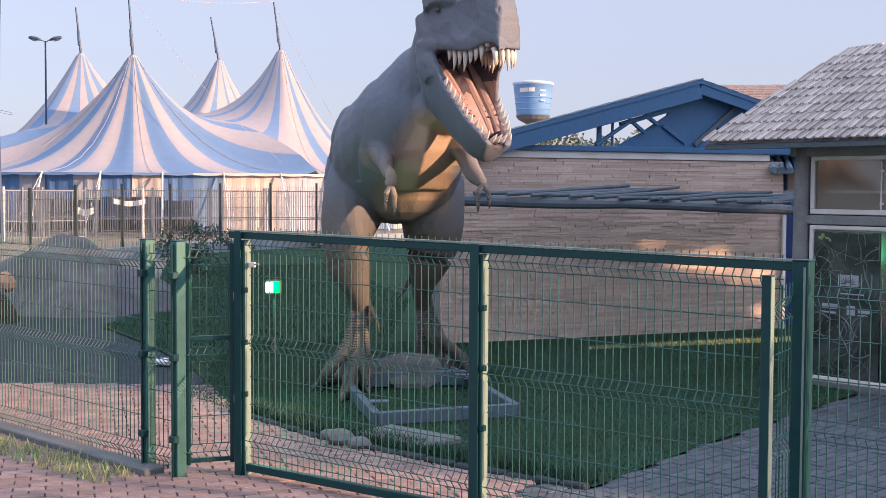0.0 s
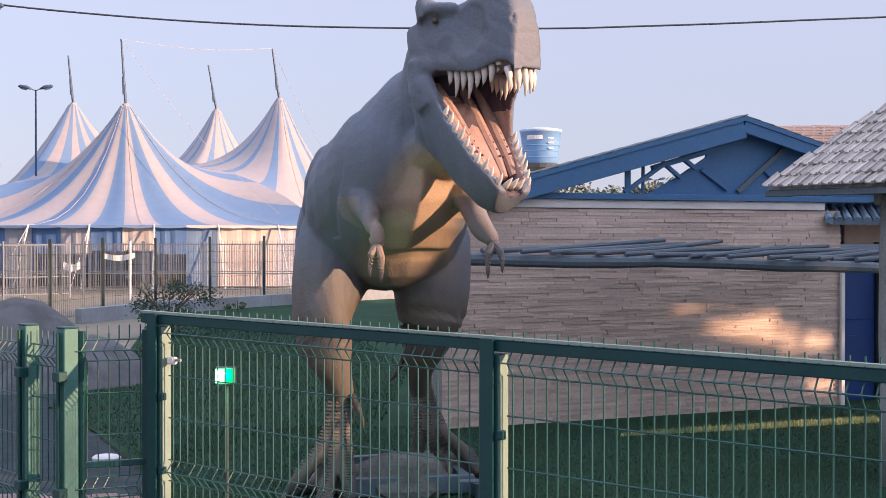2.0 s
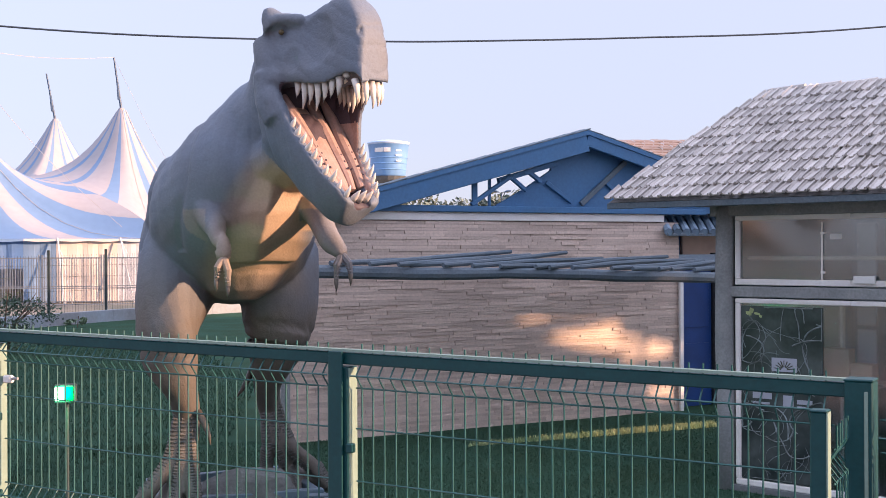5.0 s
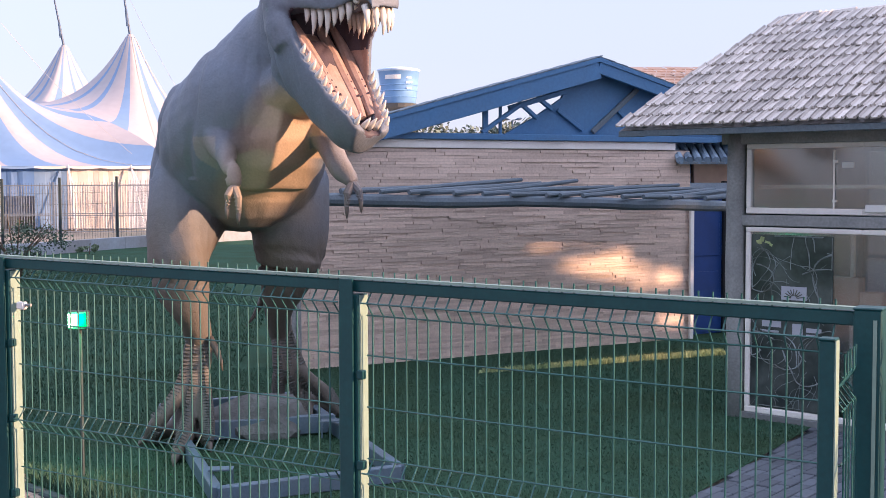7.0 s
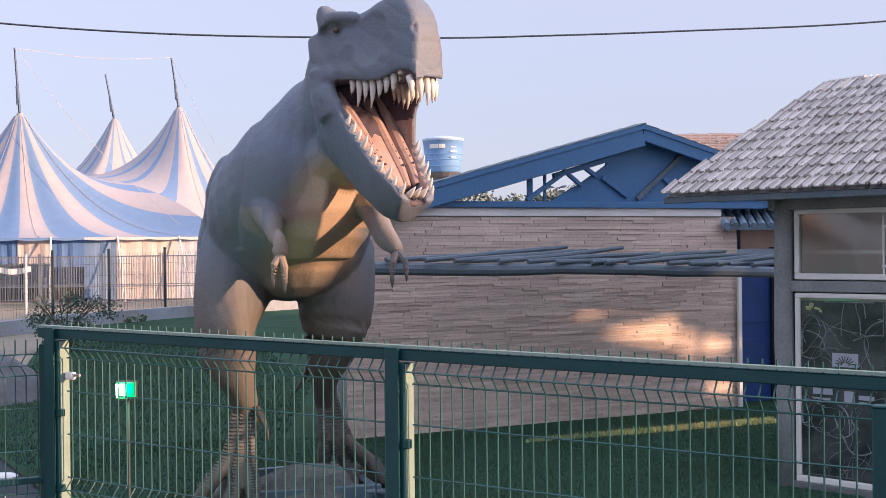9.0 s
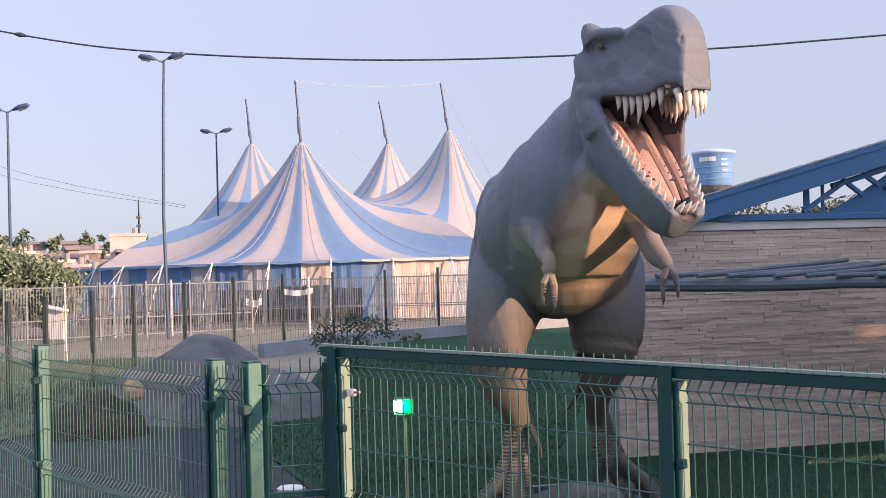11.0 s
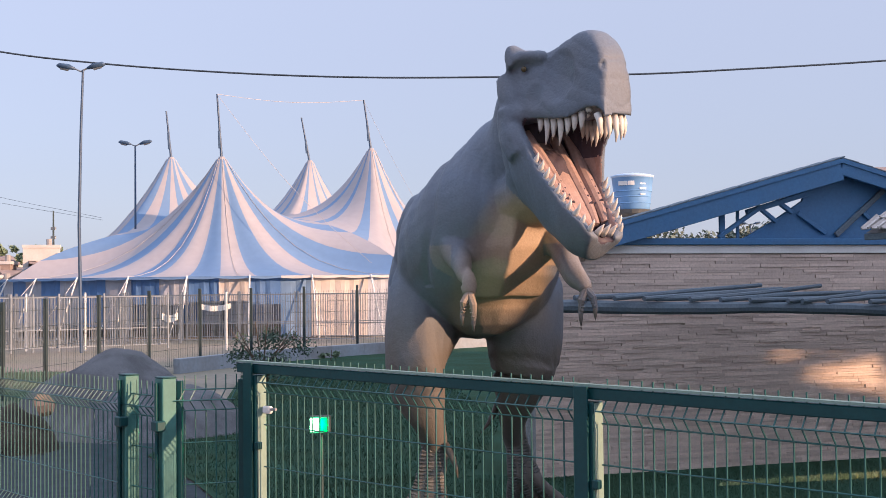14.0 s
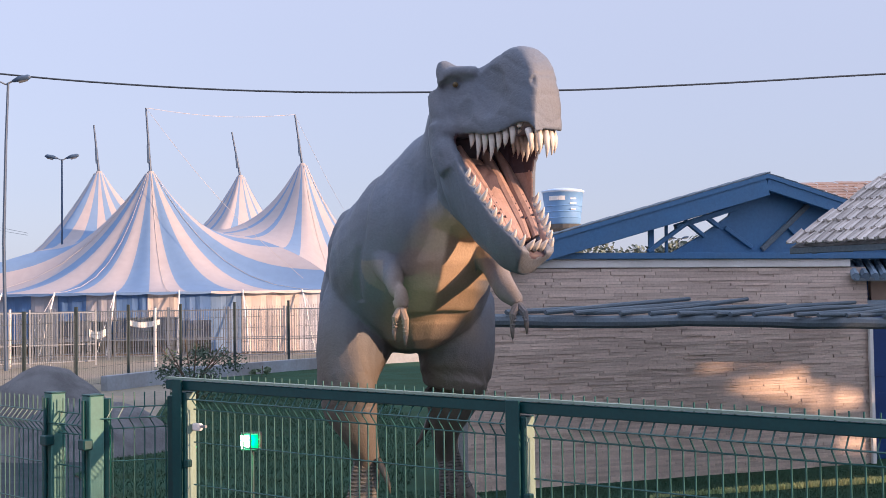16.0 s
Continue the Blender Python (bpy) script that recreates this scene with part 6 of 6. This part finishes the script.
# ---- plants ----
def leaf_cloud(count, centre, radii, size, seed, flat=0.0):
    """Many small leaf quads scattered in clumps inside an uneven ellipsoid."""
    r = random.Random(seed)
    clumps = []
    while len(clumps) < max(6, count // 60):
        p = Vector((r.uniform(-1, 1), r.uniform(-1, 1), r.uniform(-1, 1)))
        if 0.25 < p.length < 1:
            clumps.append(p * r.uniform(0.75, 1.08))
    verts, faces = [], []
    for _ in range(count):
        c = r.choice(clumps)
        p = c + Vector((r.gauss(0, 0.13), r.gauss(0, 0.13), r.gauss(0, 0.13)))
        p = Vector((centre[0] + p.x * radii[0], centre[1] + p.y * radii[1], max(0.02, centre[2] + p.z * radii[2])))
        d = Vector((r.uniform(-1, 1), r.uniform(-1, 1), r.uniform(-0.6, 1))).normalized()
        e = d.cross(Vector((r.uniform(-1, 1), r.uniform(-1, 1), r.uniform(-1, 1)))).normalized()
        s = size * r.uniform(0.6, 1.4)
        k = len(verts)
        verts += [p - d * s, p + e * s * 0.45, p + d * s, p - e * s * 0.45]
        faces.append((k, k + 1, k + 2, k + 3))
    return verts, faces


def crown(name, parent, *args, mat=None):
    verts, faces = leaf_cloud(*args)
    me = bpy.data.meshes.new(name); me.from_pydata(verts, [], faces); me.materials.append(mat or M["leaf"])
    ob = new(name, me); ob.parent = parent
    return ob


def tree(x, y, h, rx, seed, label, leaf, count=3000, mat=None):
    ob = empty("tree", (x, y, 0), label, "tree", "trees")
    r = random.Random(seed)
    part("trunk", tube([(0, 0, -0.1), (0.1, 0, h * 0.25), (0, 0.1, h * 0.5), (0.05, 0, h * 0.72)], [h * 0.035, h * 0.028, h * 0.02, h * 0.008], 8), M["bark"], ob)
    for i in range(6):
        a, z0 = r.uniform(0, 6.28), h * r.uniform(0.25, 0.5)
        part("limb", tube([(0.05, 0.05, z0), (rx * 0.35 * math.cos(a), rx * 0.35 * math.sin(a), z0 + h * 0.14), (rx * 0.75 * math.cos(a), rx * 0.75 * math.sin(a), z0 + h * 0.24)], [h * 0.014, h * 0.01, h * 0.003], 6), M["bark"], ob)
    crown("crown", ob, count, (0, 0, h * 0.58), (rx, rx, h * 0.42), leaf, seed, mat=mat)
    return ob


for i, (x, y, h, rx) in enumerate(((-26.6, 38.0, 4.6, 2.6), (-24.6, 40.0, 3.9, 2.0), (-22.9, 40.6, 3.3, 1.6), (-21.5, 41.5, 2.7, 1.2), (-29.3, 36.0, 4.9, 2.8))):
    tree(x, y, h, rx, 40 + i, "bushy green tree with dense small leaves behind the fence", 0.095, 14000)
for i in range(16):                                   # far tree line between roof and tank
    a = -1.5 + i * 0.85 + rnd.uniform(-0.3, 0.3)
    D = 150 + rnd.uniform(-10, 10)
    h = rnd.uniform(6.8, 9.3)
    tree(D * math.sin(radians(a)), D * math.cos(radians(a)), h, h * 0.5, 60 + i, "distant hazy green tree on the skyline", 0.32, 1100, M["leaf_far"])
for i in range(9):
    a = -33.5 + i * 1.3
    D = 250
    h = rnd.uniform(4, 6.5)
    t_ = tree(D * math.sin(radians(a)), D * math.cos(radians(a)), h, h * 0.5, 90 + i, "distant tree among the houses of the hill", 0.5, 500)
    t_.location.z = 6.3
for k_, (x, y, z, h) in enumerate(((-86.0, 160, 2.0, 6.0), (-88.5, 163, 2.0, 5.2), (-69.7, 170, 2.0, 5.4))):
    palm = empty("palm_tree", (x, y, z), "small distant palm with drooping fronds above the roofs", "palm", "palms")
    part("trunk", tube([(0, 0, -2), (0.1, 0, h * 0.6), (0.15, 0, h)], [0.16, 0.12, 0.10], 6), M["bark"], palm)
    for i in range(11):
        a = i * 0.571 + k_
        c, s_ = math.cos(a), math.sin(a)
        part("frond", tube([(0.15, 0, h), (0.15 + 0.6 * c, 0.6 * s_, h + 0.45), (0.15 + 1.3 * c, 1.3 * s_, h + 0.2), (0.15 + 1.8 * c, 1.8 * s_, h - 0.5)], [(0.05, 0.05), (0.2, 0.03), (0.16, 0.03), (0.03, 0.02)], 6), M["leaf_dark"], palm)
shrub = empty("shrub", (-6.3, 25.2, 0), "ragged dark green shrub beside the low wall", "shrub")
rr = random.Random(5)
for i in range(9):
    a = rr.uniform(0, 6.28)
    part("stem", tube([(0, 0, -0.05), (0.25 * math.cos(a), 0.25 * math.sin(a), 0.6), (0.7 * math.cos(a), 0.5 * math.sin(a), rr.uniform(0.9, 1.35))], [0.025, 0.018, 0.006], 5), M["bark"], shrub)
crown("foliage", shrub, 2100, (0.1, 0, 0.62), (0.9, 0.65, 0.62), 0.036, 77, mat=M["leaf_shrub"])
for i, (x, y, s) in enumerate(((-4.9, 37.2, 0.35), (-3.7, 38.6, 0.4), (-6.5, 33.5, 0.3))):
    w = empty("weed_clump", (x, y, 0), "low dark weed clump at the foot of the wall", "weed", "weeds")
    part("stem", tube([(0, 0, -0.02), (0.03, 0, s)], 0.012, 5), M["bark"], w)
    crown("leaves", w, 220, (0, 0, s * 0.55), (s, s, s * 0.55), 0.05, 80 + i)

# ---- heaps and loose things on the left ----
bm = bmesh.new()
bmesh.ops.create_grid(bm, x_segments=60, y_segments=50, size=1)
for v_ in bm.verts:
    x, y = v_.co.x * 3.6, v_.co.y * 3.4
    h = 0.0
    for cx, cy, r, hh in ((-0.95, 0.0, 1.25, 1.16), (-1.55, -0.2, 1.0, 0.92), (-0.35, -0.3, 1.5, 0.72)):
        h = max(h, hh * max(0, 1 - ((x - cx) ** 2 + (y - cy) ** 2) / r ** 2) ** 0.8)
    h *= 1 + 0.12 * noise.noise(Vector((x, y, 0)) * 1.3)
    v_.co = Vector((x, y, h + 0.03 * noise.noise(Vector((x * 5, y * 5, 3))) - 0.05))
heap = tagged(part("gravel_heap", bm, M["gravel"], smooth=True), "large heap of fine grey gravel behind the fence", "gravel heap")
heap.location = (-5.6, 17.6, 0)
bm = bmesh.new()
bmesh.ops.create_grid(bm, x_segments=44, y_segments=36, size=1)
for v_ in bm.verts:
    x, y = v_.co.x, v_.co.y
    h = 0.62 * max(0, 1 - (x * x + y * y)) ** 0.55 * (1 + 0.5 * noise.noise(Vector((x * 2.5, y * 2.5, 5)))) + 0.05 * noise.noise(Vector((x * 9, y * 9, 1)))
    v_.co = Vector((x * 0.68, y * 0.6, h * 0.85 - 0.03))
earth = tagged(part("earth_mound", bm, M["earth"]), "dark brown mound of earth and roots by the gravel", "earth mound")
earth.location = (-7.15, 15.1, 0)
bm = bmesh.new()
bmesh.ops.create_icosphere(bm, subdivisions=2, radius=0.15)
for v_ in bm.verts:
    v_.co *= 1 + 0.4 * noise.noise(v_.co * 7)
    v_.co.x *= 0.8
lump = tagged(part("clay_lump", bm, M["clay_pale"]), "pale orange lump of clay on the earth mound", "lump")
lump.location = (-6.53, 14.9, 0.58)
pale = empty("sign_board", (-14.5, 28.5, 0), "small white board leaning on a post by the fence", "board")
part("board", box((0.42, 0.06, 0.75), pose(0, 0, 0.92, 4, 0, 0), 0.01), M["sign_white"], pale)
part("roof_cap", box((0.6, 0.3, 0.06), pose(0, 0, 1.32, 0, 12, 0), 0.01), M["sign_white"], pale)
part("stake", box((0.06, 0.06, 1.4), pose(0.22, 0.08, 0.68), 0.005), M["sign_white"], pale)
# round white lid in the lawn, not a lamp
bm = bmesh.new()
loft(bm, [[Vector((r * math.cos(a), r * 0.8 * math.sin(a), z)) for a in [2 * math.pi * k / 16 for k in range(16)]] for r, z in ((0.12, 0.0), (0.13, 0.04), (0.10, 0.06), (0.03, 0.065))])
lid = tagged(part("ground_lid", bm, M["sign_white"]), "small white round lid lying in the lawn", "ground light")
lid.location = (-3.3, 10.95, 0)
tagged(part("paper_scrap", box((0.16, 0.02, 0.28), pose(-2.35, 24.0, 0.16, -12, 8, 20), 0.002), M["sign_white"]), "white marker board standing in the dark grass", "marker")

# ---- green floodlight on a stake ----
fl = empty("floodlight", (-1.70, 8.36, 0), "small black floodlight glowing green on a thin stake", "floodlight")
part("stake", tube([(0, 0.05, -0.05), (0, 0.05, 1.02)], 0.012, 8), M["pole_dark"], fl)
part("housing", box((0.145, 0.06, 0.125), pose(0, 0, 1.065, 0, 0, 8), 0.008), M["dark"], fl)
part("lens", box((0.055, 0.006, 0.086), pose(-0.033, -0.0355, 1.065, 0, 0, 8), 0.0), M["led"], fl, "lens burning white-green")
part("lens", box((0.050, 0.006, 0.086), pose(0.034, -0.037 + 0.014, 1.065, 0, 0, 8), 0.0), M["led_green"], fl, "lens glowing green")
lamp = new("floodlight_beam", bpy.data.lights.new("floodlight_beam", "POINT"))
lamp.data.energy, lamp.data.color, lamp.data.shadow_soft_size = 6.0, (0.1, 1.0, 0.35), 0.04
lamp.location = (-1.70, 8.26, 1.065)

# ---- overhead cables ----
def cable(pts, r, label):
    P = cr(pts, 10)
    return tagged(part("overhead_cable", tube([tuple(p) for p in P], r, 6), M["cable"]), label, "cable", "overhead cables")


SAG = [(-38.2, 38.2, 16.13), (-28.7, 38.2, 12.60), (-23.1, 38.2, 10.90), (-18.5, 38.2, 9.83), (-14.9, 38.2, 9.30), (-11.0, 38.2, 8.91), (-7.4, 38.2, 8.66), (-3.7, 38.2, 8.53), (1.9, 38.2, 8.47), (5.2, 38.2, 8.53), (9.6, 38.2, 8.67), (16.4, 38.2, 8.99), (26.7, 38.2, 10.02)]
main_cable = cable(SAG, 0.031, "dark sagging overhead cable across the sky")
part("splice", tube([tuple(p) for p in cr(SAG, 20)[50:53]], [0.035, 0.085, 0.035], 8), M["cable"], main_cable, "dark bulky splice on the cable")
for k in range(2):
    cable([(-60, 56, 17.5 - k * 0.5), (-34.2, 56, 8.68 - k * 0.43), (-28.1, 56, 6.8 - k * 0.3), (-21.7, 56, 5.4 - k * 0.1)], 0.008, "thin far overhead wire")

# ---- pieces: roof tiles of the hut ----
def piece(name, me, m, parent):
    ob = new(name, me)
    ob.parent = parent
    ob.matrix_parent_inverse = PINV[parent.name]
    ob.matrix_basis = m
    return ob


bpy.context.view_layer.update()
PINV = {o.name: o.matrix_world.inverted() for o in (roof_deck, pavement)}
TW, TL = 0.092, 0.26
prof = [(-0.44, 0.0), (-0.44, 0.022), (-0.36, 0.028), (-0.26, 0.010), (0.16, 0.008), (0.26, 0.026), (0.36, 0.022), (0.36, 0.0)]
verts, faces = [], []
for y, dz in ((0.0, 0.026), (1.0, 0.002)):
    for x, z in prof:
        verts.append((x * TW, y * TL, z + dz))
n = len(prof)
for i in range(n - 1):
    faces.append((i, i + 1, n + i + 1, n + i))
faces.append(tuple(range(n - 1, -1, -1)))
tile_me = bpy.data.meshes.new("tile")
tile_me.from_pydata(verts, [], faces)
tile_me.materials.append(M["tile"])
ROWS_T = 11
slope = (RL - TIP) - HU * (RL - TIP).dot(HU)
sl_dir, sl_len = slope.normalized(), slope.length
nrm = HU.cross(sl_dir).normalized()
rest_v, rest_f = [], []
rnd = random.Random(17)
made = 0
for r in range(ROWS_T):
    t = r / ROWS_T
    left, right = -0.90 + 0.56 * t, LEN + 0.65 - 0.55 * t
    y0 = TIP + sl_dir * (sl_len * t - 0.05)
    x = left + 0.02 + rnd.uniform(0, 0.05)
    while x < right:
        p = y0 + HU * (x + 0.90) + nrm * (0.006 + rnd.uniform(0, 0.008))
        m = Matrix(((HU.x, sl_dir.x, nrm.x, p.x), (HU.y, sl_dir.y, nrm.y, p.y), (HU.z, sl_dir.z, nrm.z, p.z), (0, 0, 0, 1))) @ pose(0, 0, 0, rnd.uniform(-1, 2), rnd.uniform(-2, 2), rnd.uniform(-3, 3))
        if x < 3.0 and made < 300:
            piece("tile", tile_me, m, roof_deck)
            made += 1
        else:
            k = len(rest_v)
            rest_v += [m @ Vector(v_) for v_ in verts]
            rest_f += [tuple(k + i for i in f) for f in faces]
        x += TW * rnd.uniform(0.97, 1.05)
me = bpy.data.meshes.new("tile_rest"); me.from_pydata(rest_v, [], rest_f); me.materials.append(M["tile"])
ob = tagged(new("tile_rest", me), kind="stuff"); ob.parent = roof_deck; ob.matrix_parent_inverse = PINV[roof_deck.name]

# ---- pieces: paving blocks ----
def block_mesh(mat):
    bm = box((0.192, 0.092, 0.05), Matrix.Translation((0, 0, -0.025)), 0.005)
    me = bpy.data.meshes.new("paving_block")
    bm.to_mesh(me); bm.free()
    me.materials.append(mat)
    return me


for mat, near_box, far_box, turn, lim, test in (
        (M["paver_red"], (-3.2, 4.4, 0.6, 8.3), (-7.5, -1.0, 0.9, 9.6), 18, 300, lambda x, y: x < 0.25 + (y - 5.0) * 0.3),
        (M["paver_grey"], (0.3, 4.2, 4.2, 9.8), (-0.6, -1.0, 6.5, 11.4), 45, 300, lambda x, y: x >= 0.25 + (y - 5.0) * 0.3)):
    me = block_mesh(mat)
    bv, bf = [v_.co.copy() for v_ in me.vertices], [tuple(p.vertices) for p in me.polygons]
    rest_v, rest_f, made = [], [], 0
    R_ = pose(0, 0, 0, 0, 0, turn)
    for i in range(-90, 90):
        for j in range(-90, 130):
            q = R_ @ Vector((i * 0.2 + (j % 2) * 0.1, j * 0.1, 0))
            if not (far_box[0] < q.x < far_box[2] and far_box[1] < q.y < far_box[3]) or not test(q.x, q.y) or not in_poly(q.x, q.y, WALK):
                continue
            m = Matrix.Translation((q.x, q.y, -0.004 + rnd.uniform(-0.004, 0.004))) @ R_ @ pose(0, 0, 0, rnd.uniform(-0.8, 0.8), rnd.uniform(-0.8, 0.8), rnd.uniform(-1, 1))
            if made < lim and near_box[0] < q.x < near_box[2] and near_box[1] < q.y < near_box[3] and q.y > 5.4 - 0.3 * q.x:
                piece("paving_block", me, m, pavement)
                made += 1
            else:
                k = len(rest_v)
                rest_v += [m @ v_ for v_ in bv]
                rest_f += [tuple(k + a for a in f) for f in bf]
    r_me = bpy.data.meshes.new("paving_rest"); r_me.from_pydata(rest_v, [], rest_f); r_me.materials.append(mat)
    ob = tagged(new("paving_rest", r_me), kind="stuff"); ob.parent = pavement
